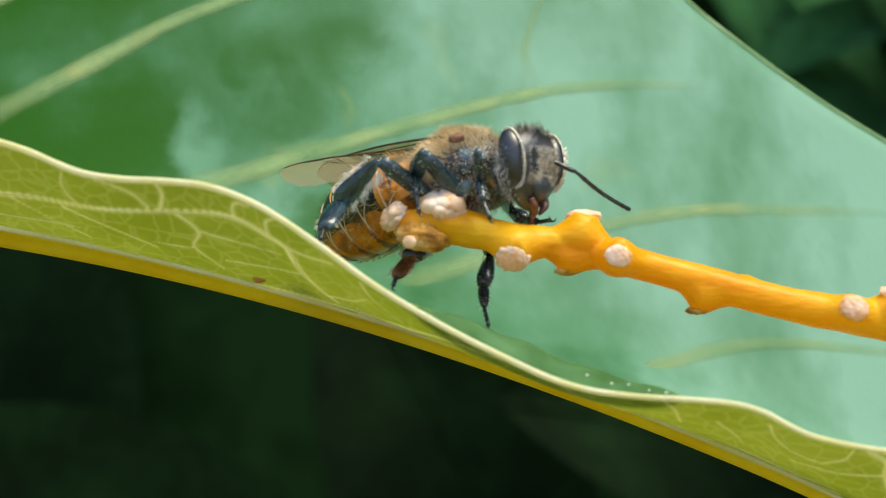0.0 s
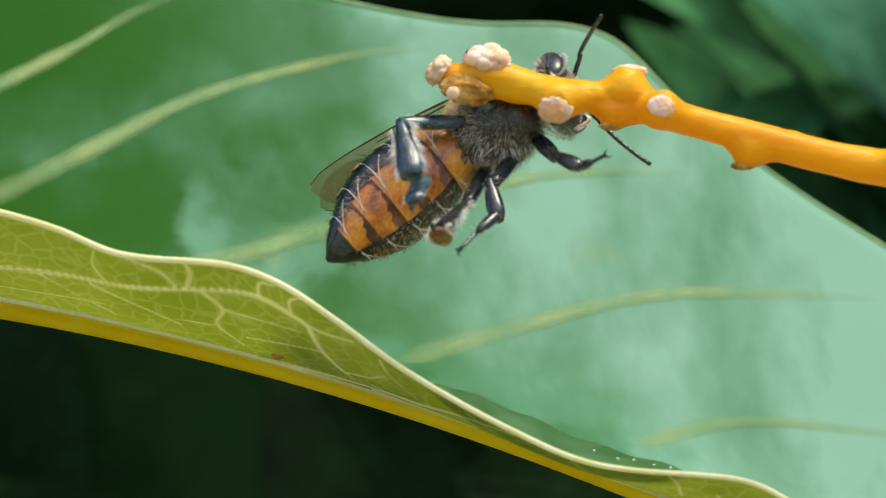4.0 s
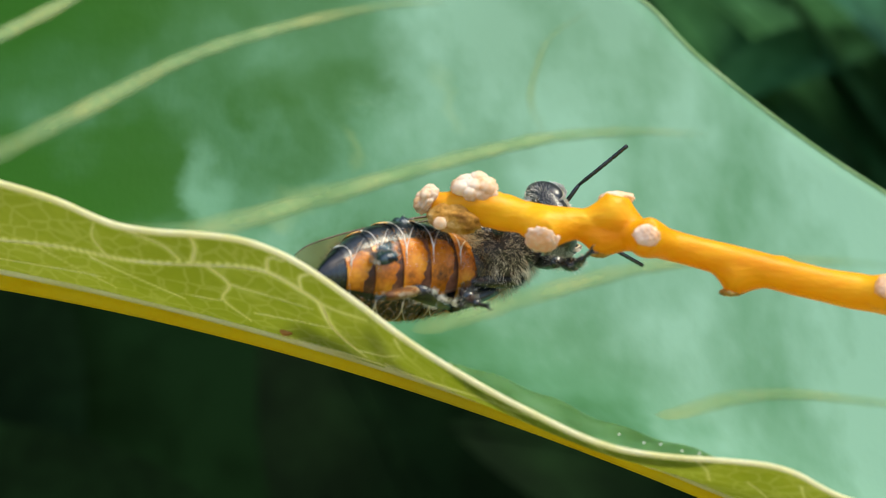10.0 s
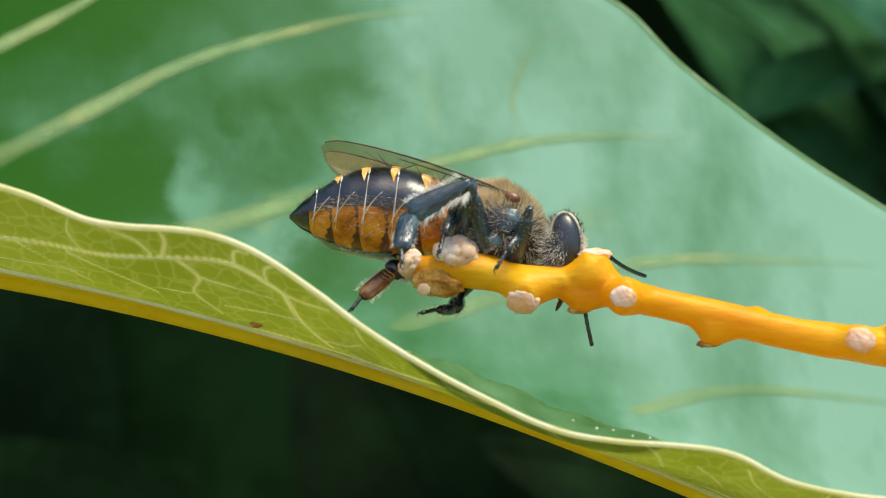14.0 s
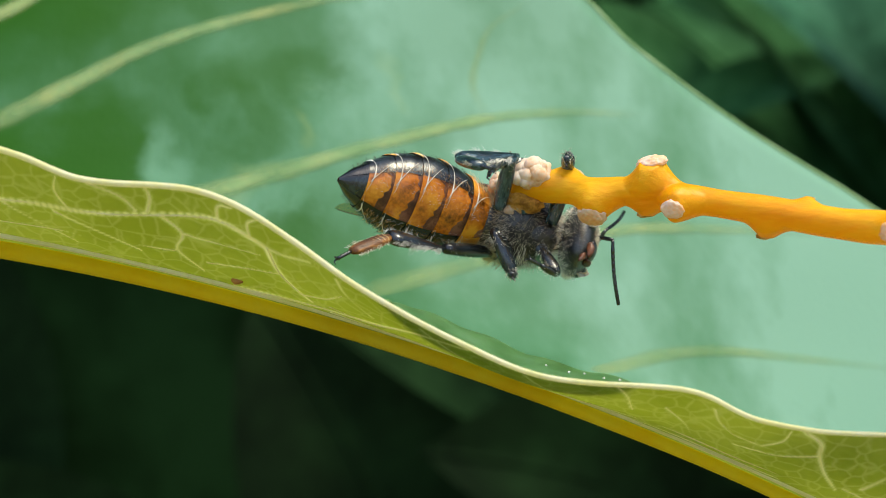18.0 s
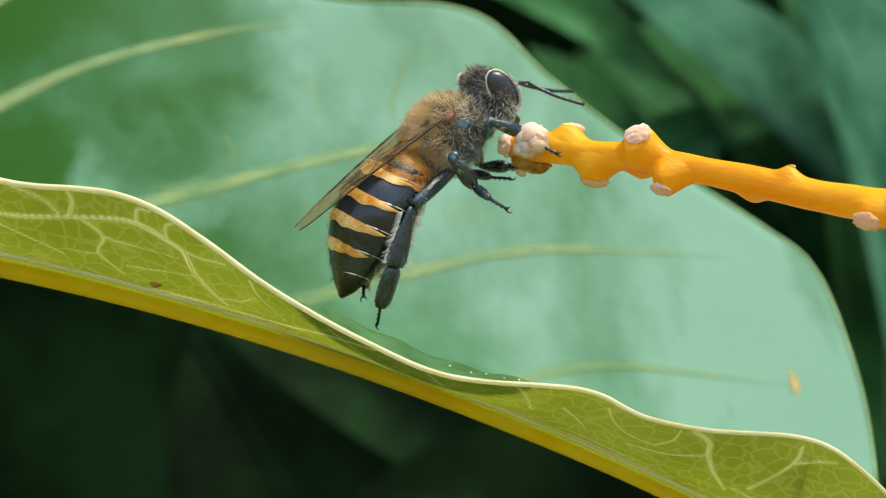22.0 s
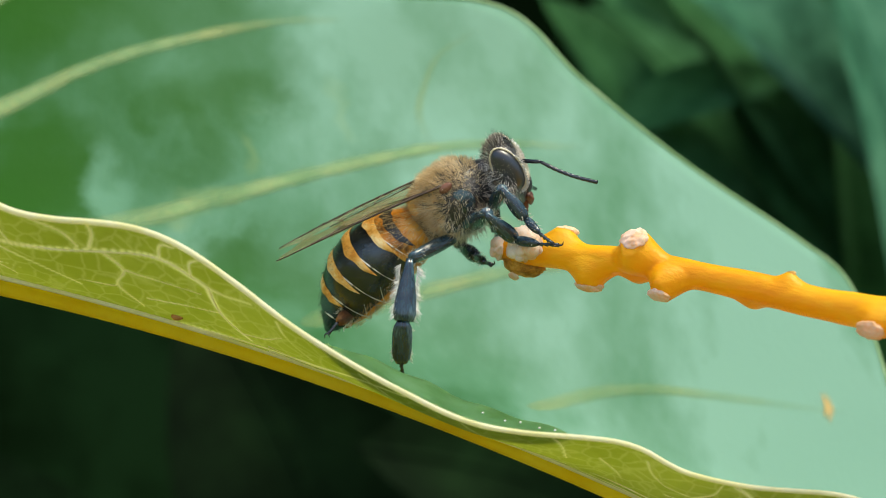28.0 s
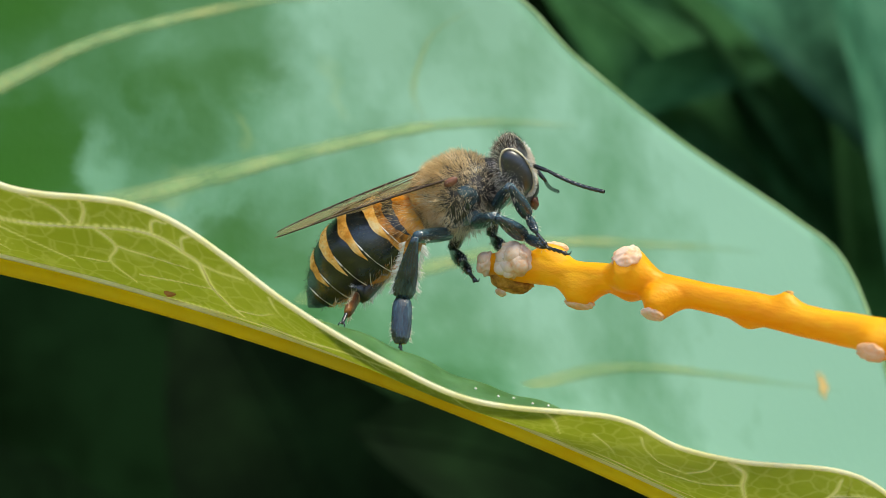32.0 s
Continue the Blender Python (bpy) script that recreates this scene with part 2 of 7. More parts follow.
ORANGE = material("orange_shell", [(0.03, 0.012, 0.004), (0.70, 0.26, 0.012), (0.90, 0.46, 0.05)], 0.7, 0.3, 0.02, 16, 0.7, 0.1, (0.9, 0.4, 0.02))
BAND = material("orange_felt", [(0.62, 0.24, 0.03), (0.88, 0.47, 0.11), (0.94, 0.70, 0.35)], 1.3, 0.8, 0.04, 20, 0.2)
CREAM = material("cream_rim", [(0.66, 0.58, 0.46), (0.84, 0.78, 0.68), (0.92, 0.89, 0.83)], 2.0, 0.6, 0.02, 20, 0.3)
BROWN = material("brown_mouth", [(0.05, 0.018, 0.010), (0.13, 0.045, 0.022), (0.26, 0.11, 0.06)], 1.5, 0.35, 0.02, 12, 0.5)
COMB = material("comb_brown", [(0.030, 0.010, 0.004), (0.14, 0.050, 0.011), (0.42, 0.19, 0.035)], 1.2, 0.45, 0.06, 8, 0.4, stretch=(0.4, 1, 1))
FUR_GOLD = material("fur_gold", [(0.38, 0.26, 0.11), (0.70, 0.53, 0.29), (0.93, 0.82, 0.60)], 0.8, 0.6, 0.0, None, 0.4, 0.3, (0.95, 0.8, 0.5))
FUR_GREY = material("fur_grey", [(0.28, 0.24, 0.19), (0.60, 0.54, 0.44), (0.90, 0.86, 0.77)], 0.8, 0.6, 0.0, None, 0.4, 0.3, (0.85, 0.78, 0.65))
FUR_DARK = material("fur_dark", [(0.02, 0.016, 0.012), (0.06, 0.045, 0.03), (0.14, 0.10, 0.06)], 0.8, 0.6, 0.0, None, 0.3)
FUR_AMBER = material("fur_amber", [(0.30, 0.11, 0.02), (0.55, 0.26, 0.06), (0.80, 0.50, 0.20)], 0.8, 0.6, 0.0, None, 0.3, 0.25, (0.9, 0.5, 0.15))
FUR_WHITE = material("fur_white", [(0.62, 0.60, 0.54), (0.80, 0.78, 0.72), (0.92, 0.91, 0.87)], 0.8, 0.6)
FUR_CREAM = material("fur_cream", [(0.62, 0.50, 0.30), (0.86, 0.77, 0.56), (0.95, 0.91, 0.78)], 0.8, 0.6, 0.0, None, 0.3, 0.3, (0.95, 0.88, 0.65))
SKIN = material("thorax_shell", [(0.006, 0.006, 0.007), (0.016, 0.015, 0.015), (0.045, 0.038, 0.03)], 0.7, 0.32, 0.05, 12, 0.8)
TAN = material("tan_felt", [(0.66, 0.42, 0.18), (0.84, 0.62, 0.34), (0.93, 0.80, 0.56)], 1.1, 0.85, 0.08, 14, 0.2)
WING = membrane("wing_film", (0.33, 0.26, 0.15), 0.56)
WING_VEIN = material("wing_vein", [(0.03, 0.018, 0.01), (0.07, 0.04, 0.02), (0.12, 0.07, 0.035)], 2.0, 0.4)
# Shade on the bushes behind is put into the two near-black leaf colours.
SHADED_LEAF = material("shaded_leaf", [(0.002, 0.007, 0.002), (0.0045, 0.014, 0.004), (0.009, 0.028, 0.008)], 0.03, 0.8, 0.0, None, 0.05)
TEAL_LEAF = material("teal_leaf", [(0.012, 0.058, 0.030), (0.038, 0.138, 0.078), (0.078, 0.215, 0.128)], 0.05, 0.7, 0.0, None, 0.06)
HALF_SHADED_LEAF = material("half_shaded_leaf", [(0.0025, 0.008, 0.0025), (0.005, 0.017, 0.005), (0.011, 0.034, 0.010)], 0.05, 0.8, 0.0, None, 0.05)
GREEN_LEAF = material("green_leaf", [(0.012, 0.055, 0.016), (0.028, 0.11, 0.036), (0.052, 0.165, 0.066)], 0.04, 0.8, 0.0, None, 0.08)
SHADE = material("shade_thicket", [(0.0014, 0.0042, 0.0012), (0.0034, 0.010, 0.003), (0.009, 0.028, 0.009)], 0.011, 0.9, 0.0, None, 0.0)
BOUNCE_SOIL = material("bounce_earth", [(0.13, 0.13, 0.06), (0.19, 0.18, 0.09), (0.26, 0.24, 0.13)], 0.01, 0.95)


def faded(m):
    """Lets a surface thin out to nothing where its "edge" attribute nears one."""
    n, l = m.node_tree.nodes, m.node_tree.links
    out, at, tr, sh = n["Material Output"], n.new("ShaderNodeAttribute"), n.new("ShaderNodeBsdfTransparent"), n.new("ShaderNodeMixShader")
    at.attribute_name = "edge"
    l.new(at.outputs["Fac"], sh.inputs["Fac"])
    l.new(out.inputs["Surface"].links[0].from_socket, sh.inputs[1])
    l.new(tr.outputs["BSDF"], sh.inputs[2])
    l.new(sh.outputs["Shader"], out.inputs["Surface"])
    return m


VEIN_SOFT = faded(material("soft_vein", [(0.19, 0.35, 0.14), (0.27, 0.41, 0.17), (0.38, 0.46, 0.18)], 0.35, 0.6, 0.01, 10, 0.2, 0.15, (0.4, 0.45, 0.12)))
YELLOWED = faded(material("yellowed_leaf", [(0.40, 0.38, 0.12), (0.55, 0.38, 0.10), (0.65, 0.36, 0.06)], 1.4, 0.6))


# ---- mesh helpers (in millimetres) ----
def part(name, bm, mat, parent=None, label="", smooth=True, kind=""):
    """Links a bmesh in millimetres as one mesh object, under a thing or a part if one is given."""
    me = bpy.data.meshes.new(name)
    bm.to_mesh(me)
    bm.free()
    me.transform(Matrix.Scale(MM, 4))
    me.materials.append(mat)
    if smooth:
        for p in me.polygons:
            p.use_smooth = True
    ob = new(name, me)
    if parent:
        ob.parent = parent
    return tagged(ob, label, kind=kind)


def raw(name, verts, faces, mat, parent=None, label="", kind="", smooth=True):
    """The same from plain lists of corners and faces."""
    me = bpy.data.meshes.new(name)
    me.from_pydata([Vector(v) * MM for v in verts], [], faces)
    me.materials.append(mat)
    if smooth:
        for p in me.polygons:
            p.use_smooth = True
    ob = new(name, me)
    if parent:
        ob.parent = parent
    return tagged(ob, label, kind=kind)


def spline(points, count):
    """Evenly counted points on a smooth line through the given ones."""
    pts = [Vector(p) for p in points]
    pts = [pts[0] * 2 - pts[1]] + pts + [pts[-1] * 2 - pts[-2]]
    out, spans = [], len(pts) - 3
    for i in range(count):
        s = i / (count - 1) * spans
        k = min(int(s), spans - 1)
        f = s - k
        a, b, c, d = pts[k:k + 4]
        out.append(0.5 * (2 * b + (c - a) * f + (2 * a - 5 * b + 4 * c - d) * f * f + (3 * b - a - 3 * c + d) * f ** 3))
    return out


def tube(bm, points, radii, sides=10, flat=1.0):
    """A tube along points with a radius at each; closed at both ends."""
    rings, up = [], Vector((0.03, 0.02, 1))
    for i, p in enumerate(points):
        way = (points[min(i + 1, len(points) - 1)] - points[max(i - 1, 0)]).normalized()
        left = up.cross(way).normalized() if abs(way.z) < 0.97 else Vector((0, 1, 0)).cross(way).normalized()
        top = way.cross(left)
        r = radii[i] if isinstance(radii, (list, tuple)) else radii
        rings.append([bm.verts.new(p + (left * math.cos(a) + top * math.sin(a) * flat) * r) for a in (2 * math.pi * k / sides for k in range(sides))])
    for a, b in zip(rings, rings[1:]):
        for k in range(sides):
            bm.faces.new((a[k], a[(k + 1) % sides], b[(k + 1) % sides], b[k]))
    bm.faces.new(rings[0][::-1])
    bm.faces.new(rings[-1])


def ball(bm, centre, size, u=24, v=16, rough=0.0, freq=1.0, turn=None):
    """A ball of the given half sizes, roughened by noise."""
    made = bmesh.ops.create_uvsphere(bm, u_segments=u, v_segments=v, radius=1.0)["verts"]
    for w in made:
        p = w.co.copy()
        k = 1 + rough * noise.noise(p * freq * 2 + Vector(centre))
        q = Vector((p.x * size[0] * k, p.y * size[1] * k, p.z * size[2] * k))
        w.co = Vector(centre) + (turn @ q if turn else q)


def hairs(name, mat, parent, count, place, length, lean, width=0.022, label="", seed=1):
    """A coat of fine tapered hairs; place(rng) gives a root and its normal."""
    rng = random.Random(seed)
    verts, faces = [], []
    for i in range(count):
        root, out = place(rng)
        tuft = noise.noise_vector(root * 2.2) * 0.75
        way = (out + Vector(lean) * rng.uniform(0.5, 1.2) + tuft + Vector((rng.gauss(0, 0.2), rng.gauss(0, 0.2), rng.gauss(0, 0.2)))).normalized()
        ln = length * rng.uniform(0.5, 1.15) * (1 + 0.45 * noise.noise(root * 1.7))
        side = way.orthogonal()
        side.rotate(Matrix.Rotation(rng.uniform(0, 6.28), 3, way))
        side = side.normalized() * width
        bend = Vector(lean) * ln * 0.25
        k = len(verts)
        verts += [root - side, root + side, root + way * ln * 0.55 + side * 0.7, root + way * ln * 0.55 - side * 0.7, root + way * ln + bend]
        faces += [(k, k + 1, k + 2, k + 3), (k + 3, k + 2, k + 4)]
    return raw(name, verts, faces, mat, parent, label, "stuff", False)


# ---- the leaf ----
def rib_z(x):
    """Height of the midrib at x."""
    return -2.85 - 0.34 * x - 0.0047 * x * x


def far_y(x, z):
    """How far back the far half of the folded leaf lies."""
    d = max(z - rib_z(x) + 0.5, 0.0)
    ripple = 0.25 * noise.noise(Vector((x * 0.12, z * 0.2, 3))) * min(1.0, d / 4)
    return 2.5 + 5.0 * (1 - math.exp(-d / 0.9)) + 0.75 * d + ripple


MARGIN_FAR = spline([(-48, 0, 24), (-34, 0, 22), (-20, 0, 19.5), (-8, 0, 16.6), (-0.2, 0, 15.2), (5.6, 0, 15.2), (8.6, 0, 14.1), (11.6, 0, 10.8), (16.8, 0, 6.6), (22.4, 0, 2.9), (25.2, 0, 0.4), (26.3, 0, -4.8), (26.2, 0, -9), (25.2, 0, -13.5)], 120)
MARGIN_NEAR = spline([(-48, -6, 14), (-30, -8, 8.0), (-20.44, -7.7, 5.67), (-14.22, -7.7, 4.14), (-11.26, -7.7, 3.02), (-7.89, -7.7, 2.69), (-5.95, -7.7, 2.05), (-4.01, -7.7, 0.8), (-2.07, -7.7, -0.63), (-0.03, -7.7, -1.88), (1.91, -7.7, -2.9), (3.95, -7.7, -3.82), (5.89, -7.7, -4.23), (9.67, -7.7, -4.58), (11.81, -7.7, -5.55), (14.26, -7.7, -6.06), (17.73, -7.7, -6.37), (19.5, -8.4, -7.4), (22, -7, -9.8), (25.2, -3.2, -13.5)], 160)


def rib_at(s):
    x = -48 + 73.2 * s
    return Vector((x, -3.2, rib_z(x)))


leaf = new("leaf")
tagged(leaf, "broad bluish-green leaf folded along its midrib with a pale wavy margin", "leaf")


def grid(rows, cols, at):
    verts = [at(i / (rows - 1), j / (cols - 1)) for i in range(rows) for j in range(cols)]
    faces = [(i * cols + j, i * cols + j + 1, (i + 1) * cols + j + 1, (i + 1) * cols + j) for i in range(rows - 1) for j in range(cols - 1)]
    return verts, faces


def far_at(s, v):
    m = MARGIN_FAR[min(int(s * 119 + 0.5), 119)]
    x = -48 + 73.2 * s
    w = v ** 2.2
    px, pz = x + (m.x - x) * w, rib_z(x) - 0.5 + (m.z - rib_z(x) + 0.5) * w
    return Vector((px, far_y(px, pz), pz))


def near_at(s, v):
    i = min(s * 159, 158.999)
    m = MARGIN_NEAR[int(i)].lerp(MARGIN_NEAR[int(i) + 1], i - int(i))
    x = m.x
    r, low = Vector((x, -3.2, rib_z(x))), Vector((x, 2.5, rib_z(x) - 0.5))
    if v < 0.3:
        return low.lerp(r, v / 0.3)
    v = (v - 0.3) / 0.7
    p = r.lerp(m, v)
    p.z -= 0.25 * math.sin(math.pi * v) * (1 if x < 18 else 0)
    return p


def blade_part(name, at, rows, cols, mat, thick, label):
    verts, faces = grid(rows, cols, at)
    ob = raw(name, verts, faces, mat, leaf, label)
    so = ob.modifiers.new("thickness", "SOLIDIFY")
    so.thickness, so.offset = thick * MM, 0
    return ob


blade_part("far_half", far_at, 120, 60, LEAF_TOP, 0.16, "bluish-green upper side of the leaf, mottled, with sky sheen painted in")
NEAR_ROWS, NEAR_COLS = 900, 70
near_half = blade_part("near_half", near_at, NEAR_ROWS, NEAR_COLS, LEAF_UNDER, 0.14, "yellow-green underside of the leaf lit through")


def rib(name, points, r0, r1, mat, count=24, label="", flat=1.0):
    line = spline(points, count)
    bm = bmesh.new()
    tube(bm, line, [r0 + (r1 - r0) * i / (count - 1) for i in range(count)], 8, flat)
    return part(name, bm, mat, leaf, label)


rib("midrib", [rib_at(s) + Vector((0, 4.2, -0.60)) for s in (0, 0.2, 0.4, 0.6, 0.8, 0.97)], 1.15, 0.55, MIDRIB, 60, "orange-yellow midrib along the fold", 0.58)
rib("fold_line", [rib_at(s) + Vector((0, -0.12, -0.02)) for s in (0, 0.2, 0.4, 0.6, 0.8, 0.97)], 0.16, 0.1, VEIN_PALE, 60, "cream line along the fold")
rib("margin_rim", [p + Vector((0, -0.04, 0)) for p in MARGIN_NEAR[::3]], 0.125, 0.08, VEIN_PALE, 160, "pale cream rim of the near margin")
rib("margin_rim", [Vector((p.x, far_y(p.x, p.z) - 0.05, p.z)) for p in MARGIN_FAR[::3]], 0.16, 0.12, VEIN, 120, "thin yellowish rim of the far margin")


for pts, r0, r1 in (
        ([(-30, 6.5), (-24.5, 9.3), (-21.7, 11.3), (-18.6, 13.3), (-15.7, 15.5), (-12.5, 17.0)], 0.30, 0.12),
        ([(-25, 3.7), (-20.7, 5.85), (-16.0, 8.7), (-13.1, 10.45), (-9.5, 11.9), (-4.5, 13.3), (-1, 13.6)], 0.30, 0.1),
        ([(-18, 2.5), (-12.2, 2.6), (-6.8, 4.05), (-2.6, 5.35), (3.1, 6.85), (7.5, 7.3), (11.5, 7.2)], 0.28, 0.1),
        ([(-3.0, -1.8), (-1.6, -1.2), (1.8, -0.3), (9.0, 1.3), (15.8, 1.3), (20.6, 1.0)], 0.26, 0.1),
        ([(6.5, -5.0), (8.3, -4.9), (11.0, -4.4), (13.8, -4.3), (18.0, -4.8), (23.9, -5.6)], 0.20, 0.08),
        ([(3.5, 6.9), (2.8, 8.6), (3.1, 10.3), (3.9, 12.0), (6.0, 13.6)], 0.13, 0.08)):
    line = spline([(x, 0, z) for x, z in pts], 70)
    verts, faces, edge = [], [], []
    for i, p in enumerate(line):
        way = (line[min(i + 1, 69)] - line[max(i - 1, 0)]).normalized()
        side = Vector((-way.z, 0, way.x))
        w = (r0 + (r1 - r0) * i / 69) * 2.4 * (1 + 0.2 * noise.noise(p * 0.9))
        ends = (0.4 if r0 < 0.15 else 0.75 if pts[0][0] > -4 else 1.0) * min(1, i / 20) * min(1, (69 - i) / 26) * (0.86 + 0.3 * noise.noise(p * 0.7 + Vector((9, 0, 0))))
        for k in range(9):
            q = k / 4 - 1
            at = p + side * w * q
            verts.append((at.x, far_y(at.x, at.z) - 0.12 - 0.16 * w * (1 - q * q), at.z))
            edge.append(1 - 0.8 * ends * (1 - q * q) ** 1.2)
    for i in range(69):
        for k in range(8):
            a = i * 9 + k
            faces.append((a, a + 1, a + 10, a + 9))
    vein = raw("side_vein", verts, faces, VEIN_SOFT, leaf)
    vein.data.attributes.new("edge", "FLOAT", "POINT").data.foreach_set("value", edge)


def on_near(x, v, lift=0.05):
    """A point on the outer face of the near half: at x along it, v of the way up to its margin."""
    s = min(range(160), key=lambda k: abs(MARGIN_NEAR[k].x - x)) / 159
    p = near_at(s, 0.3 + 0.7 * v)
    return Vector((x, p.y - lift, p.z - lift))


# the paler network of the underside: runs from the left, then those nearer the tip
LEFT_RUNS = (
    ([(-18, 0.40), (-13.6, 0.56), (-10.7, 0.70), (-7.1, 0.80), (-5.5, 0.76), (-5.0, 0.74)], 0.12, 0.09), ([(-5.0, 0.74), (-4.7, 0.54), (-4.2, 0.38), (-3.6, 0.22)], 0.10, 0.06),
    ([(-5.0, 0.74), (-4.3, 0.78), (-3.4, 0.90)], 0.07, 0.05), ([(-9.2, 0.76), (-9.0, 0.90), (-9.1, 0.99)], 0.07, 0.05), ([(-6.7, 0.80), (-6.6, 0.93), (-6.1, 0.98)], 0.06, 0.05),
    ([(-11.1, 0.99), (-10.1, 0.90), (-9.6, 0.77)], 0.06, 0.05), ([(-5.6, 0.77), (-5.6, 0.90), (-5.2, 0.98)], 0.06, 0.05), ([(-8.8, 0.75), (-8.1, 0.58), (-8.4, 0.38), (-7.6, 0.16)], 0.07, 0.04),
    ([(-8.1, 0.58), (-7.1, 0.57), (-5.3, 0.62)], 0.05, 0.03), ([(-12.7, 0.56), (-11.3, 0.46), (-9.8, 0.28)], 0.06, 0.03), ([(-14.8, 0.52), (-13.6, 0.36), (-12.2, 0.2)], 0.05, 0.03))
RIGHT_RUNS = (
    ([(-2.5, 0.92), (-2.2, 0.76), (-1.3, 0.56)], 0.06, 0.04), ([(0.4, 0.9), (1.3, 0.7), (2.0, 0.5)], 0.05, 0.03), ([(13.7, 0.98), (14.3, 0.88), (14.4, 0.72), (14.8, 0.50), (15.4, 0.3)], 0.09, 0.05),
    ([(16.2, 0.42), (17.5, 0.78), (17.7, 0.95)], 0.07, 0.05), ([(17.5, 0.78), (18.5, 0.86), (18.9, 0.92)], 0.06, 0.05), ([(7.2, 0.97), (7.6, 0.80), (7.9, 0.52)], 0.05, 0.04),
    ([(10.6, 0.90), (10.9, 0.76), (11.4, 0.70), (12.4, 0.66)], 0.05, 0.03), ([(14.4, 0.72), (13.0, 0.60), (11.5, 0.52)], 0.05, 0.03), ([(9.0, 0.7), (9.8, 0.5), (10.2, 0.3)], 0.04, 0.03))
LONG_RUNS = (([(-6.5, 0.03), (-3.2, 0.15), (-1.2, 0.42), (0.2, 0.70), (2.0, 0.94)], 0.10, 0.07), ([(-18, 0.22), (-13, 0.30), (-9, 0.36), (-8.4, 0.38)], 0.05, 0.03),
             ([(-12.0, 0.62), (-12.4, 0.80), (-12.2, 0.98)], 0.05, 0.04), ([(-7.4, 0.30), (-6.4, 0.34), (-4.6, 0.50)], 0.04, 0.03), ([(-3.9, 0.30), (-3.0, 0.46), (-2.4, 0.72)], 0.05, 0.03),
             ([(4.0, 0.92), (4.6, 0.66), (5.6, 0.40)], 0.05, 0.03), ([(12.4, 0.66), (13.0, 0.82), (13.2, 0.97)], 0.05, 0.03), ([(15.6, 0.36), (16.8, 0.30), (18.4, 0.34)], 0.05, 0.03))
blade_at = np.empty(NEAR_ROWS * NEAR_COLS * 3, dtype=np.float32)
near_half.data.vertices.foreach_get("co", blade_at)
blade_at = blade_at.reshape(-1, 3) / MM
pale = np.zeros(len(blade_at))
for pts, r0, r1 in LEFT_RUNS + RIGHT_RUNS + LONG_RUNS:
    line = spline([on_near(x, v, 0.0) for x, v in pts], 60)
    for i, p in enumerate(line):
        width = (r0 + (r1 - r0) * i / 59) * 1.15
        away = np.sqrt(((blade_at - np.array(p)) ** 2).sum(axis=1))
        pale = np.maximum(pale, np.clip(1.6 - away / width, 0, 1) * (0.55 + 3.2 * min(r0, 0.13)))
    rib("leaf_vein", [on_near(x, v, 0.06) for x, v in pts], r0 * 0.35, r1 * 0.3, VEIN_PALE, 30)
for v, r in ((0.10, 0.055), (0.24, 0.04)):
    rib("leaf_vein", [on_near(x, v * (1.1 - 0.02 * x), 0.05) for x in (-3, 0, 3, 6, 9, 12, 15, 18)], r, r * 0.7, VEIN_PALE, 40)
near_half.data.attributes.new("vein", "FLOAT", "POINT").data.foreach_set("value", np.clip(pale, 0, 0.95))

bm = bmesh.new()
ball(bm, on_near(-6.4, 0.14, 0.08), (0.22, 0.06, 0.13), 10, 6, 0.4, 2)
part("brown_speck", bm, COMB, leaf, "small brown blemish beside the midrib")
rings = [(22.6, -5.3)]
for q in (0.4, 0.75, 1.0):
    for k in range(18):
        a = k * math.pi / 9
        w = q * (0.42 + 0.30 * noise.noise(Vector((math.cos(a) * 1.5, math.sin(a) * 1.5, 5))))
        rings.append((22.6 + w * math.cos(a), -5.3 + 1.6 * w * math.sin(a)))
faces = [(0, 1 + k, 1 + (k + 1) % 18) for k in range(18)]
for q in (0, 18):
    faces += [(1 + q + k, 19 + q + k, 19 + q + (k + 1) % 18, 1 + q + (k + 1) % 18) for k in range(18)]
patch = raw("yellow_patch", [(x, far_y(x, z) - 0.17, z) for x, z in rings], faces, YELLOWED, leaf, "yellowed spot on the leaf")
patch.data.attributes.new("edge", "FLOAT", "POINT").data.foreach_set("value", [0.35] + [0.45] * 18 + [0.75] * 18 + [1.0] * 18)


def curl_at(s, v):
    x = -1.0 + 8.5 * s
    i = min(range(160), key=lambda k: abs(MARGIN_NEAR[k].x - x))
    m, n = MARGIN_NEAR[i], MARGIN_NEAR[min(i + 1, 159)]
    f = (x - m.x) / max(n.x - m.x, 0.01)
    z = m.z + (n.z - m.z) * f
    h = 0.42 * math.sin(math.pi * s) ** 0.8
    return Vector((x + 0.3 * v, -7.65 + 2.2 * v * math.sin(math.pi * s) ** 0.7, z + h * v * (1.3 - 0.3 * v) + 0.05 * math.sin(x * 3) * v))


blade_part("curled_edge", curl_at, 50, 8, LEAF_DEEP, 0.1, "deep green inner face where the margin curls over")

# Small cream balls stand in for bright glints beside the fold.
for x, v in ((4.6, 0.55), (5.4, 0.5), (5.9, 0.7), (6.6, 0.45), (7.1, 0.6)):
    bm = bmesh.new()
    p = curl_at(min((x + 1.0) / 8.5, 1.0), v)
    ball(bm, p + Vector((0, -0.08, 0.05)), (0.045, 0.035, 0.035), 10, 7)
    part("pale_speck", bm, CREAM, leaf, "tiny pale ball that stands for a glint near the fold")

# ---- the stem ----
stem = new("flower_stem")
tagged(stem, "bare orange flower stem with whitish scars where stalks fell off", "stem")
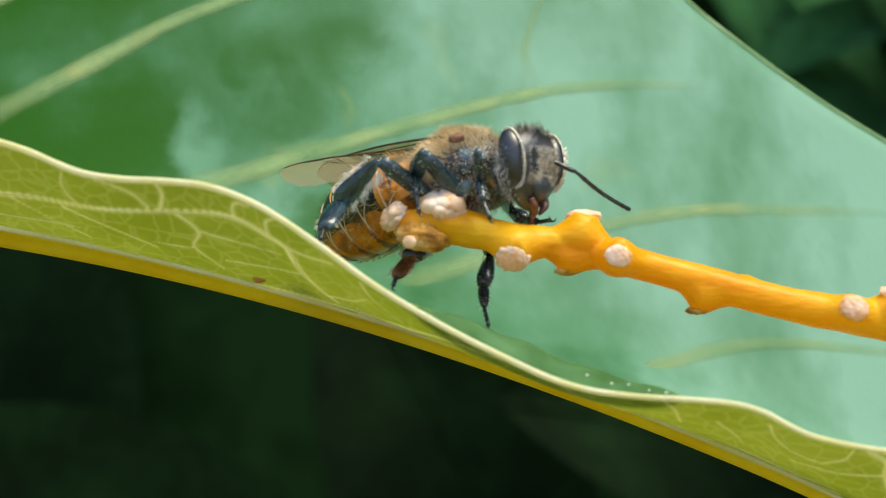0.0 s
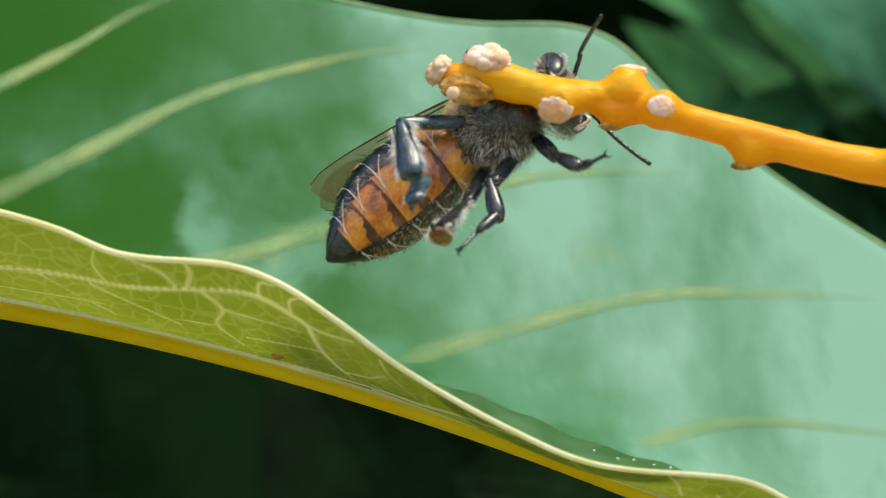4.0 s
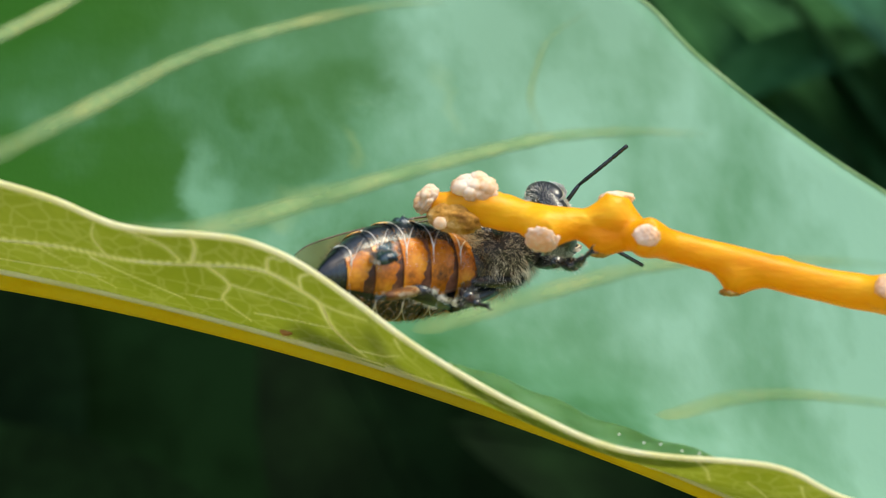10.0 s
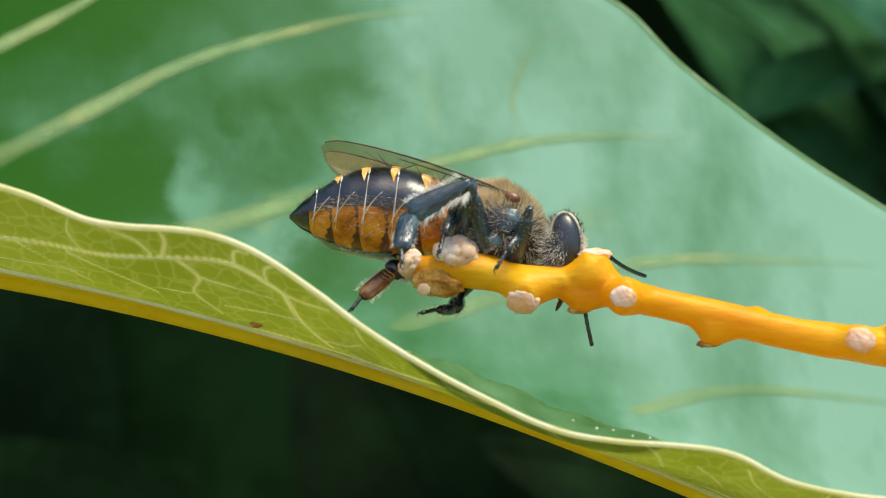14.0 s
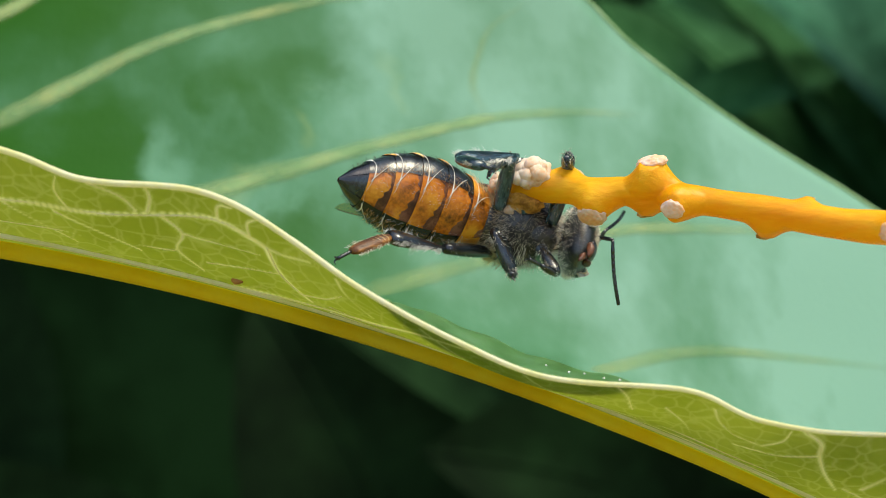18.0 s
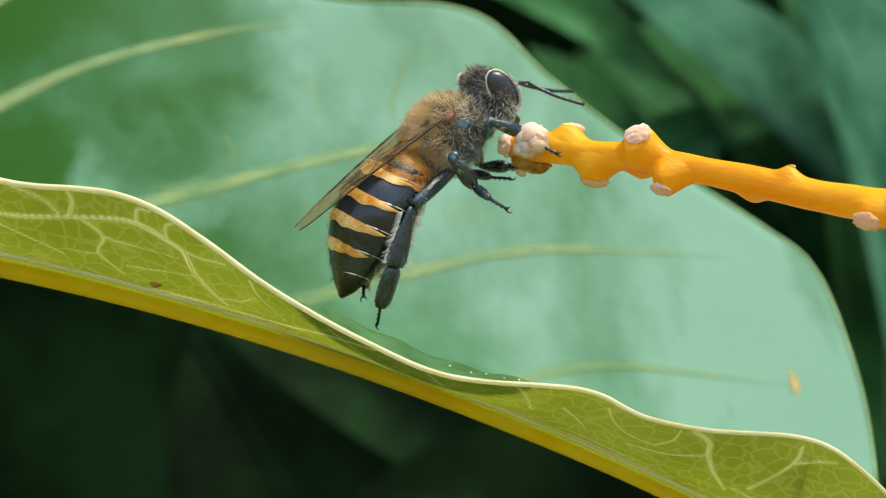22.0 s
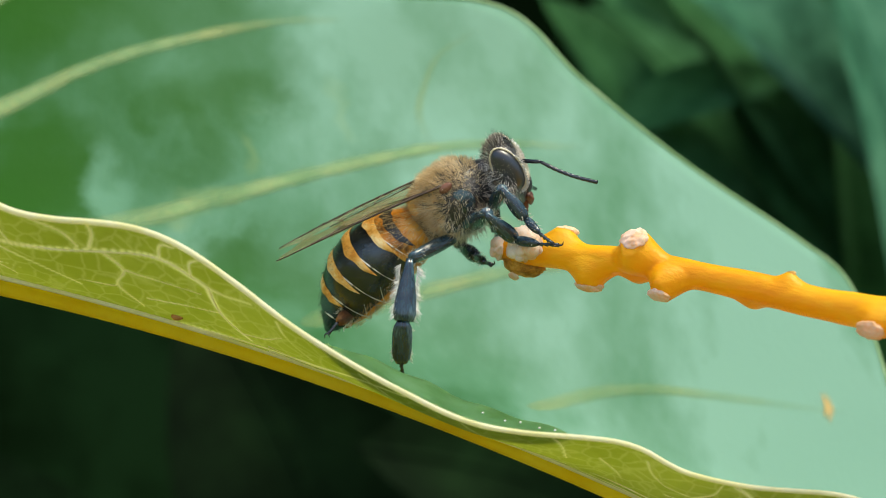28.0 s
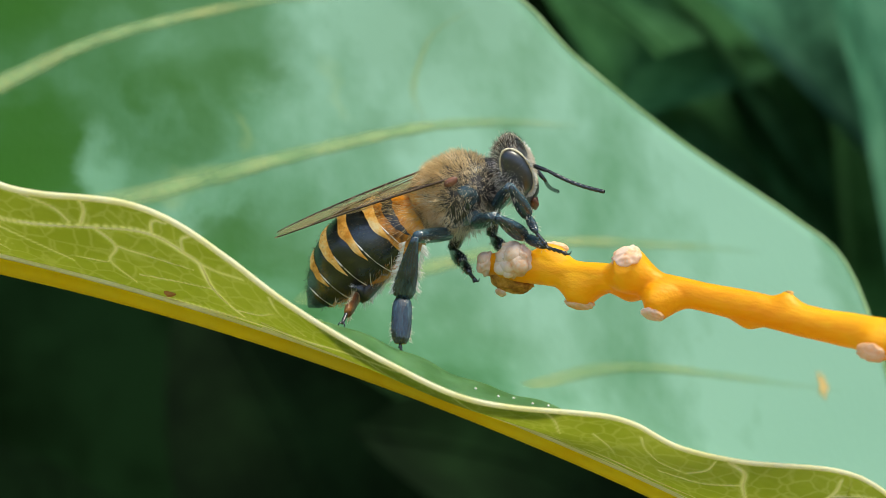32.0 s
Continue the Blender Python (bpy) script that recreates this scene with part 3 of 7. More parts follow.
AXIS = [(-1.5, -3.6, 1.2), (-0.6, -3.65, 1.15), (0.6, -3.6, 1.02), (2.2, -3.6, 0.68), (4.2, -3.5, 0.42), (6.1, -3.5, -0.1), (9.0, -3.5, -0.92), (11.8, -3.6, -1.68), (15, -3.6, -2.3), (22, -3.4, -3.75), (34, -2.5, -7.5), (60, 0, -16)]
RAD = [0.42, 0.58, 0.63, 0.58, 0.56, 0.56, 0.58, 0.61, 0.68, 0.76, 0.95, 1.4]
line = spline(AXIS, 460)
rr = []
for i in range(460):
    q = i / 459 * 11
    k = min(int(q), 10)
    rr.append(0.95 * (RAD[k] + (RAD[k + 1] - RAD[k]) * (q - k)) * (1 + 0.05 * noise.noise(line[i] * 0.9)))

# the scars of fallen flowers: place, way out, half length of the scar, how lumpy, and whether it has dried brown
SCARS = (
    ((-1.72, -3.75, 1.46), (-0.7, -0.25, 0.5), 0.58, 1.0, 0), ((-0.05, -3.75, 1.80), (0.05, -0.5, 0.8), 0.80, 1.0, 0),
    ((-0.95, -4.15, 0.62), (-0.2, -0.8, -0.5), 0.34, 0.3, 1), ((2.34, -4.42, 0.02), (0, -0.85, -0.35), 0.58, 0.35, 0),
    ((4.8, -3.15, 1.40), (0.0, 0.1, 1), 0.62, 0.3, 0), ((5.9, -4.72, 0.08), (0, -1, 0.0), 0.44, 0.2, 0),
    ((8.7, -3.45, -1.86), (0.05, -0.1, -1), 0.42, 0.3, 1), ((13.8, -4.5, -1.75), (0.1, -1, 0.2), 0.50, 0.3, 0),
    ((15.3, -3.9, -1.35), (0.3, -0.3, 1), 0.52, 0.4, 0), ((4.2, -3.5, -0.48), (0, -0.1, -1), 0.42, 0.3, 1),
    ((10.4, -2.9, -0.85), (0, 0.5, 0.85), 0.20, 0.3, 1), ((0.9, -2.6, 1.05), (0, 0.85, 0.4), 0.52, 0.4, 0))


def swelling(d, top, flare):
    """Height of a swelling, from 1 on its flat top to 0 at its foot."""
    f = min(max((d - top) / flare, 0.0), 1.0)
    return (1 - f) ** 1.7


bm = bmesh.new()
rings, sides = [], 56
for i, p in enumerate(line):
    way = (line[min(i + 1, 459)] - line[max(i - 1, 0)]).normalized()
    left = Vector((0.03, 0.02, 1)).cross(way).normalized()
    top = way.cross(left)
    ring = []
    for k in range(sides):
        a = 2 * math.pi * k / sides
        out = left * math.cos(a) + top * math.sin(a)
        r = rr[i] * (1 + 0.03 * noise.noise(Vector((p.x * 0.5, a * 1.3, 2)) * 1.0) + 0.012 * math.sin(5 * a + p.x * 0.2))
        bump = 0.0
        for at, way_out, cap, lumpy, dried in SCARS:
            if abs(p.x - at[0]) > 3:
                continue
            off = Vector(at) - p
            u = off.dot(way)
            flat = Vector(at) - line[min(range(0, 460, 4), key=lambda j: abs(line[j].x - at[0]))]
            tall = max(flat.length - rr[i] * 0.96, 0.12)
            turned = (flat - way * flat.dot(way)).normalized().angle(out)
            d = math.hypot(u * (0.80 if u < 0 else 1.0), turned * rr[i] * 1.05)
            bump = max(bump, tall * swelling(d, cap * 0.62, 0.40 + 0.62 * cap))
        ring.append(bm.verts.new(p + out * (r + bump)))
    rings.append(ring)
for a, b in zip(rings, rings[1:]):
    for k in range(sides):
        bm.faces.new((a[k], a[(k + 1) % sides], b[(k + 1) % sides], b[k]))
bm.faces.new(rings[0][::-1])
bm.faces.new(rings[-1])
part("stalk", bm, STEM, stem, "smooth orange stalk swelling below each scar")

for at, out, cap, lumpy, dried in SCARS:
    at, out = Vector(at), Vector(out).normalized()
    along = Vector((0.96, 0, -0.27))
    along = (along - out * along.dot(out)).normalized()
    turn = Matrix((along, out.cross(along), out)).transposed()
    bm = bmesh.new()
    ball(bm, at, (cap, cap * 0.82, cap * (0.30 + 0.25 * lumpy)), 40, 26, 0.14 + 0.14 * lumpy, 1.6, turn)
    for v in bm.verts:
        v.co += (v.co - at).normalized() * 0.03 * noise.noise(v.co * 4.0)
    rng = random.Random(int(abs(at.x) * 100))
    if lumpy > 0.5:
        for i in range(8):
            a, q = rng.uniform(0, 6.28), rng.uniform(0.3, 0.75)
            w = cap * rng.uniform(0.34, 0.48)
            ball(bm, at + turn @ Vector((math.cos(a) * q, math.sin(a) * q * 0.85, 0.34 * (1 - q * q))) * cap, (w, w * rng.uniform(0.8, 1.2), w * 0.8), 14, 10, 0.12, 2)
    part("scar", bm, SCAR_BROWN if dried else SCAR, stem, "dried brown scar" if dried else "rough whitish scar")
bm = bmesh.new()
ball(bm, (-0.75, -4.05, 0.78), (0.95, 0.44, 0.52), 36, 24, 0.16, 1.6, Euler((0, radians(12), 0)).to_matrix())
for v in bm.verts:
    v.co += (v.co - Vector((-0.75, -4.05, 0.7))).normalized() * 0.06 * noise.noise(Vector((v.co.x * 2, v.co.y * 6, v.co.z * 6)))
part("dried_tip", bm, SCAR_BROWN, stem, "shrivelled golden-brown tip of the stem")
bm = bmesh.new()
ball(bm, (-1.15, -4.52, 0.62), (0.24, 0.12, 0.22), 16, 12, 0.2, 2)
part("scar", bm, SCAR, stem, "small pinkish scar on the dried tip")

# ---- the shade behind ----
def far_leaf(length, width, mat, m, label):
    """A drooping pointed leaf of the bushes behind."""
    def at(s, v):
        w = width * math.sin(math.pi * min(s ** 0.8, 1)) * (v - 0.5)
        return Vector((length * (s - 0.5), w + 0.03 * length * math.sin(s * 5), -0.25 * length * (s - 0.4) ** 2 + abs(w) * 0.35))
    verts, faces = grid(24, 9, at)
    thing = new("background_leaf")
    raw("leaf_blade", verts, faces, mat, thing)
    bm = bmesh.new()
    tube(bm, [at(i / 14, 0.5) for i in range(15)], [0.02 * width * (1.1 - i / 14) for i in range(15)], 6)
    part("leaf_midrib", bm, mat, thing)
    thing.matrix_world = m
    return tagged(thing, label, "leaf", "leaves in the shade behind")


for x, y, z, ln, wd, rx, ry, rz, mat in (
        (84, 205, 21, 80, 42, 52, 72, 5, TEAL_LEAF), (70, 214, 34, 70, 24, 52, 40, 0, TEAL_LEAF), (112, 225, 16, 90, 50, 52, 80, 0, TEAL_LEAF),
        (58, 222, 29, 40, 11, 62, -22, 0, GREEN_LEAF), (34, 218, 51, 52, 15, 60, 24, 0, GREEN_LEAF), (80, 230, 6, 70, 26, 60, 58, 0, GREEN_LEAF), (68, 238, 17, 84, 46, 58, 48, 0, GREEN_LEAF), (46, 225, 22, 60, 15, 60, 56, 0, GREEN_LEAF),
        (40, 245, 8, 80, 24, 62, 35, 10, SHADED_LEAF), (-2, 226, -14, 74, 26, 60, 32, 0, HALF_SHADED_LEAF), (30, 240, -28, 80, 26, 60, 15, 0, HALF_SHADED_LEAF), (96, 256, 18, 120, 90, 44, 78, 0, GREEN_LEAF), (70, 226, 27, 64, 26, 54, 50, 0, GREEN_LEAF), (-54, 220, -80, 160, 60, 80, 30, 10, SHADED_LEAF), (-6, 250, -70, 150, 50, 70, 60, -30, SHADED_LEAF),
        (44, 230, -50, 120, 40, 75, 20, 40, SHADED_LEAF), (-70, 220, 90, 160, 60, 70, -20, 10, SHADED_LEAF), (-100, 240, -40, 150, 60, 85, 75, 5, SHADED_LEAF)):
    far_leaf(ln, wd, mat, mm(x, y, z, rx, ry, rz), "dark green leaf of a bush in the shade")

# Sheet coloured almost black to stand for the thicket's unlit depth.
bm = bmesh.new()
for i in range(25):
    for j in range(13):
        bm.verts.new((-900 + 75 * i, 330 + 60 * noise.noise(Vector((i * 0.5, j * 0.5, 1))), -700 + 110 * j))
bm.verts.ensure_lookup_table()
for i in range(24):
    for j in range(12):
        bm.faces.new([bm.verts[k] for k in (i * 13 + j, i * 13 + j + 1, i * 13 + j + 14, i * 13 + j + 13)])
tagged(part("backdrop", bm, SHADE), "sheet painted with the dark green shade of the thicket", "backdrop", kind="structure")
# Ground out of view, its tone picked for light bounced onto undersides.
bm = bmesh.new()
bmesh.ops.create_grid(bm, x_segments=20, y_segments=20, size=400000)
for v in bm.verts:
    v.co.z = -700
tagged(part("ground", bm, BOUNCE_SOIL), "unseen ground far below, toned to bounce light up", "ground", kind="structure")
# ---- the bee ----
bee = new("honey_bee")
tagged(bee, "brown furry honey bee with black and orange banded abdomen", "bee")
limb = {}


def swept(bm, centre_r, sides=40, squash=0.95, arc=(0, 2 * math.pi), thick=0.0):
    """A shell of rings along x: centre_r gives (x, radius) pairs; arc is measured from the top."""
    full = arc[1] - arc[0] > 6.2
    cols = sides if full else sides + 1
    rings = []
    for x, r in centre_r:
        rings.append([bm.verts.new((x, math.sin(arc[0] + (arc[1] - arc[0]) * k / sides) * r, math.cos(arc[0] + (arc[1] - arc[0]) * k / sides) * r * squash)) for k in range(cols)])
    for a, b in zip(rings, rings[1:]):
        for k in range(cols if full else cols - 1):
            bm.faces.new((a[k], a[(k + 1) % cols], b[(k + 1) % cols], b[k]))


# thorax
bm = bmesh.new()
ball(bm, (0, 0, -0.04), (1.72, 1.52, 1.44), 40, 26, 0.05, 1.5)
ball(bm, (-1.25, 0, -0.25), (0.75, 1.05, 1.05), 24, 16, 0.05, 2)
ball(bm, (0.7, 0, -0.75), (0.9, 0.9, 0.75), 24, 16, 0.05, 2)
thorax = part("thorax", bm, SKIN, bee, "dark thorax under golden fur")


def on_ball(size, centre, test):
    def place(rng):
        while True:
            p = Vector((rng.gauss(0, 1), rng.gauss(0, 1), rng.gauss(0, 1))).normalized()
            if test(p, rng):
                break
        q = Vector((p.x * size[0], p.y * size[1], p.z * size[2])) + Vector(centre)
        return q, Vector((p.x / size[0], p.y / size[1], p.z / size[2])).normalized()
    return place


SZ, CT = (1.70, 1.50, 1.42), (0, 0, -0.04)


def on_plate(p, g):
    """Whether a place lies on the bare plate of the side, but for a few stray hairs."""
    return abs(p.y) > 0.5 and math.hypot((p.x - 0.22) / 0.27, (p.z - 0.02) / 0.36) < 1 and g.random() > 0.4


for cx, cy, cz, sx, sy, sz in ((-0.15, 0, 0.42, 1.42, 1.26, 1.0), (-0.95, 0, 0.0, 0.75, 1.2, 1.05)):
    bm = bmesh.new()
    ball(bm, (cx, cy, cz), (sx, sy, sz), 32, 22, 0.06, 2)
    part("back_hump", bm, TAN, thorax, "tan felted back of the thorax")
for sg in (-1, 1):
    for cx, cz, sx, sz in ((0.40, 0.05, 0.46, 0.55), (-0.62, -0.42, 0.34, 0.40), (0.1, -0.72, 0.5, 0.3)):
        bm = bmesh.new()
        ball(bm, (cx, sg * (1.34 if cz > -0.2 else 1.22), cz), (sx, 0.19, sz), 24, 16, 0.05, 2)
        part("side_plate", bm, CHITIN_SKYLIT, thorax, "smooth slate-black side plate")
hairs("fur", FUR_GOLD, thorax, 9000, on_ball(SZ, CT, lambda p, g: not on_plate(p, g) and p.z > 0.34 - (0.8 if p.x < -0.3 else 0) + g.gauss(0, 0.2) and p.x < 0.75 + g.gauss(0, 0.3)), 0.40, (-0.45, 0, 0.15), 0.009, "golden-brown fur on the back", 3)
hairs("fur", FUR_GREY, thorax, 3000, on_ball(SZ, CT, lambda p, g: p.z < 0.45 + g.gauss(0, 0.2) and not on_plate(p, g)), 0.46, (-0.35, 0, -0.15), 0.009, "greyish fur on the sides and breast", 4)
hairs("fur", FUR_DARK, thorax, 900, on_ball(SZ, CT, lambda p, g: p.x > 0.1 and p.z > -0.1 and not on_plate(p, g)), 0.30, (-0.3, 0, 0.1), 0.009, "dark fur towards the head", 5)
hairs("fur", FUR_GREY, thorax, 700, on_ball((1.5, 1.2, 1.45), CT, lambda p, g: p.z < -0.25), 0.58, (-0.3, 0, -0.1), 0.008, "long silvery breast hairs", 16)
hairs("fur", FUR_CREAM, thorax, 2600, on_ball((1.66, 1.5, 1.42), CT, lambda p, g: p.x < -0.38 + g.gauss(0, 0.12) and abs(p.z) < 0.75), 0.36, (-0.55, 0, 0.05), 0.010, "cream fluff behind the wings", 18)
hairs("fur", FUR_AMBER, thorax, 1500, on_ball((1.66, 1.5, 1.42), CT, lambda p, g: p.x < -0.5 + g.gauss(0, 0.1) and p.z > -0.2), 0.36, (-0.6, 0, 0.1), 0.009, "orange hairs towards the abdomen", 19)
bm = bmesh.new()
for sg in (-1, 1):
    ball(bm, (0.22, 1.40 * sg, 0.92), (0.30, 0.16, 0.17), 14, 10, 0.1, 2)
part("wing_root", bm, BROWN, thorax, "reddish-brown wing roots")

bm = bmesh.new()
ball(bm, (-1.28, 0, 0.72), (0.42, 0.95, 0.42), 20, 14, 0.08, 2)
part("shield_plate", bm, BAND, thorax, "orange-brown rounded plate at the back of the thorax")
hairs("fur", FUR_GOLD, thorax, 1500, on_ball((0.8, 1.15, 1.15), (-1.2, 0, -0.05), lambda p, g: p.x < 0.35), 0.36, (-0.7, 0, 0.1), 0.009, "golden hairs round the waist", 6)

# abdomen
abdomen = new("abdomen")
abdomen.parent = bee
PROFILE = [(0.45, 0.80), (0.05, 1.16), (-0.6, 1.45), (-1.5, 1.68), (-2.5, 1.76), (-3.5, 1.63), (-4.3, 1.34), (-5.0, 0.95), (-5.5, 0.60), (-5.85, 0.28), (-6.0, 0.05)]


def girth(x):
    for (a, ra), (b, rb) in zip(PROFILE, PROFILE[1:]):
        if a >= x >= b:
            f = (a - x) / (a - b)
            f = f * f * (3 - 2 * f) * 0.4 + f * 0.6
            return ra + (rb - ra) * f
    return 0.06


EDGES = [0.4, -0.78, -1.95, -3.05, -4.1, -5.05, -6.0]
bm = bmesh.new()
swept(bm, [(0.45 - 6.4 * i / 40, max(girth(0.45 - 6.4 * i / 40) - 0.07, 0.02)) for i in range(41)])
part("core", bm, AMBER, abdomen, "amber body under the plates")
for i in range(6):
    x0, x1 = min(EDGES[i] + 0.12, 0.44), EDGES[i + 1] - 0.05
    steps = [x0 + (x1 - x0) * k / 8 for k in range(9)]
    top = [(x, max(girth(max(x, -6.0)) + 0.05 * (k / 8) - 0.01, 0.02)) for k, x in enumerate(steps)]
    bm = bmesh.new()
    swept(bm, top, 48, 0.95, (-2.25, 2.8))
    tergite = part("back_plate", bm, ORANGE if i == 0 else CHITIN, abdomen, "orange first plate" if i == 0 else "glossy black back plate")
    bm = bmesh.new()
    swept(bm, [(x, r - 0.05 + 0.05 * k / 8) for k, (x, r) in enumerate(top)], 24, 0.95, (2.75, 2 * math.pi - 2.2))
    belly = part("belly_plate", bm, AMBER if i < 5 else CHITIN, abdomen, "amber belly plate" if i < 5 else "black tip plate")
    if i < 5:
        bm = bmesh.new()
        pts, rad = [], []
        for k in range(41):
            a = 0.85 + (2 * math.pi - 1.7) * k / 40
            mid = abs(a - math.pi) / (math.pi - 0.85)
            x = x1 + 0.02 + 0.22 * math.sin(mid * math.pi)
            r = girth(max(x, -6)) + 0.03
            pts.append(Vector((x, math.sin(a) * r, math.cos(a) * r * 0.95)))
            down = min(a, 2 * math.pi - a)
            rad.append(0.003 + 0.034 * math.exp(-((down - 1.30) / 0.28) ** 2) + 0.028 * math.exp(-((down - 2.3) / 0.35) ** 2))
        tube(bm, pts, rad, 6)
        for sg in (-1, 1):
            fork = []
            for k in range(9):
                a = 2.65 - 0.75 * k / 8
                x = x1 + 0.1 + 0.75 * (k / 8) ** 1.4
                r = girth(max(x, -6)) + 0.055
                fork.append(Vector((x, sg * math.sin(a) * r, math.cos(a) * r * 0.95)))
            tube(bm, fork, [0.014, 0.018, 0.020, 0.020, 0.018, 0.015, 0.012, 0.008, 0.004], 6)
        part("pale_rim", bm, CREAM, belly, "thin cream rim that forks on the flank")
    # Dark plate edges and the shade of their overlap, drawn as one bar.
    if i < 5:
        verts, faces = [], []
        for k in range(31):
            a = 2.72 + (2 * math.pi - 2.2 - 2.72) * k / 30
            edge = abs(k / 15 - 1)
            w = 0.16 + 0.30 * edge ** 3 + 0.70 * (1 - k / 30) ** 2.2 + 0.14 * noise.noise(Vector((k * 0.45, i * 3.1, 0)))
            for q in range(5):
                x = x0 - 0.02 - w * q / 4
                r = girth(x) - 0.035 + 0.05 * (x0 - x) / (x0 - x1)
                verts.append((x, math.sin(a) * r, math.cos(a) * r * 0.95))
        for k in range(30):
            for q in range(4):
                faces.append((k * 5 + q, k * 5 + q + 1, k * 5 + q + 6, k * 5 + q + 5))
        raw("dark_bar", verts, faces, BROWN, belly, "dark front edge of the belly plate, overlap shade drawn in")
    if i == 0:
        verts, faces = [], []
        for k in range(41):
            a = -1.75 + 3.5 * k / 40
            ww = 0.36 * max(0.0, 1 - (abs(a) / 1.75) ** 3) * (1 + 0.25 * noise.noise(Vector((k * 0.3, 8, 1)))) + 0.02
            for q in range(5):
                x = -0.12 + 0.05 * noise.noise(Vector((k * 0.4, 6, 3))) - ww * q / 4
                r = girth(x) + 0.03 + 0.02 * math.sin(math.pi * q / 4)
                verts.append((x, math.sin(a) * r, math.cos(a) * r * 0.95))
        for k in range(40):
            for q in range(4):
                faces.append((k * 5 + q, k * 5 + q + 1, k * 5 + q + 6, k * 5 + q + 5))
        raw("dark_stripe", verts, faces, SKIN, tergite, "dark stripe across the orange plate")
    if 1 <= i <= 4:
        w, reach_a = (0.46, 0.48, 0.48, 0.44)[i - 1], (1.55, 1.6, 1.6, 1.5)[i - 1]
        verts, faces = [], []
        for k in range(41):
            a = -reach_a + 2 * reach_a * k / 40
            ww = w * max(0.0, 1 - (abs(a) / reach_a) ** 2.6) * (1 + 0.22 * noise.noise(Vector((k * 0.25, i * 5.3, 1)))) + 0.015
            for q in range(6):
                x = EDGES[i] + 0.03 + 0.03 * noise.noise(Vector((k * 0.4, i * 2.7, 4))) - ww * q / 5
                r = girth(x) + 0.045 + 0.035 * math.sin(math.pi * (0.1 + 0.8 * q / 5))
                verts.append((x, math.sin(a) * r, math.cos(a) * r * 0.95))
        for k in range(40):
            for q in range(5):
                faces.append((k * 6 + q, k * 6 + q + 1, k * 6 + q + 7, k * 6 + q + 6))
        raw("orange_band", verts, faces, BAND, abdomen, "felt-like orange band")


def on_abdomen(a0, a1, x0, x1):
    def place(rng):
        x, a = rng.uniform(x1, x0), rng.uniform(a0, a1) * rng.choice((-1, 1))
        r = girth(x) + 0.05
        return Vector((x, math.sin(a) * r, math.cos(a) * r * 0.95)), Vector((0, math.sin(a), math.cos(a)))
    return place


hairs("fur", FUR_AMBER, abdomen, 1300, on_abdomen(2.0, 2.7, -0.2, -4.7), 0.16, (-1.0, 0, -0.2), 0.007, "short orange flank hairs", 7)
hairs("fur", FUR_GOLD, abdomen, 420, on_abdomen(0, 2.0, 0.35, -0.7), 0.34, (-0.7, 0, 0.1), 0.009, "golden hairs at the waist", 8)
hairs("fur", FUR_WHITE, abdomen, 360, on_abdomen(2.0, 2.9, -0.3, -4.8), 0.18, (-1.0, 0, 0), 0.005, "pale flank hairs", 9)
hairs("fur", FUR_DARK, abdomen, 900, on_abdomen(0, 2.4, -1.0, -5.6), 0.15, (-1.0, 0, 0.1), 0.007, "short dark hairs", 10)
for piece in abdomen.children_recursive:
    for v in piece.data.vertices:
        u = min(max(-v.co.x / (6 * MM), 0.0), 1.0)
        v.co.z = v.co.z * (0.9 if v.co.z < 0 else 1.0) + (0.30 * math.sin(math.pi * u ** 0.9) - 0.22 * u * u) * MM

# head
head = new("head")
head.parent = bee
bm = bmesh.new()
made = bmesh.ops.create_uvsphere(bm, u_segments=36, v_segments=26, radius=1.0)["verts"]
for v in made:
    p = v.co
    low = max(0.0, -p.z)
    v.co = Vector((0.75 + p.x * (0.72 - 0.08 * low) + 0.12 * low, p.y * (1.50 - 0.62 * low ** 1.6), -0.2 + p.z * (1.32 if p.z > 0 else 1.6)))
skull = part("skull", bm, FACE, head, "greyish-black face")
bm = bmesh.new()
ball(bm, (1.30, 0, -0.9), (0.30, 0.50, 0.52), 20, 14, 0.04, 2)
part("face_shield", bm, FACE, head, "smooth shield above the mouth")
for sg in (-1, 1):
    tilt = Euler((radians(-7 * sg), radians(-14), radians(10 * sg))).to_matrix()
    bm = bmesh.new()
    ball(bm, (0.86, 1.12 * sg, 0.08), (0.52, 0.42, 0.96), 30, 22, 0, 1, tilt)
    eye = part("eye", bm, EYE, head, "large glossy black compound eye")
    bm = bmesh.new()
    ring = []
    for k in range(41):
        a = 2 * math.pi * k / 40
        ring.append(Vector((0.86, 1.08 * sg, 0.08)) + tilt @ Vector((0.57 * math.cos(a), 0.0, 1.02 * math.sin(a))))
    tube(bm, ring, [0.038 + 0.018 * math.sin(k * 1.7) * math.sin(k * 0.6) for k in range(41)], 8)
    part("eye_rim", bm, FUR_CREAM, eye, "cream-haired rim")
    hairs("fur", FUR_WHITE, eye, 2200, lambda g: (lambda p: (p, (p - Vector((0.7, 0.4 * sg, 0.08))).normalized()))(ring[g.randrange(19, 44) % 41].lerp(ring[g.randrange(41)], 0.02)), 0.19, (0, 0.1 * sg, 0), 0.012, "short white hairs round the eye", 15)
    bm = bmesh.new()
    tube(bm, spline([(1.2, 0.36 * sg, -1.35), (1.3, 0.28 * sg, -1.62), (1.26, 0.08 * sg, -1.9)], 8), [0.2, 0.2, 0.19, 0.18, 0.16, 0.13, 0.1, 0.05], 10, 0.7)
    part("mandible", bm, BROWN, head, "reddish-brown jaw")
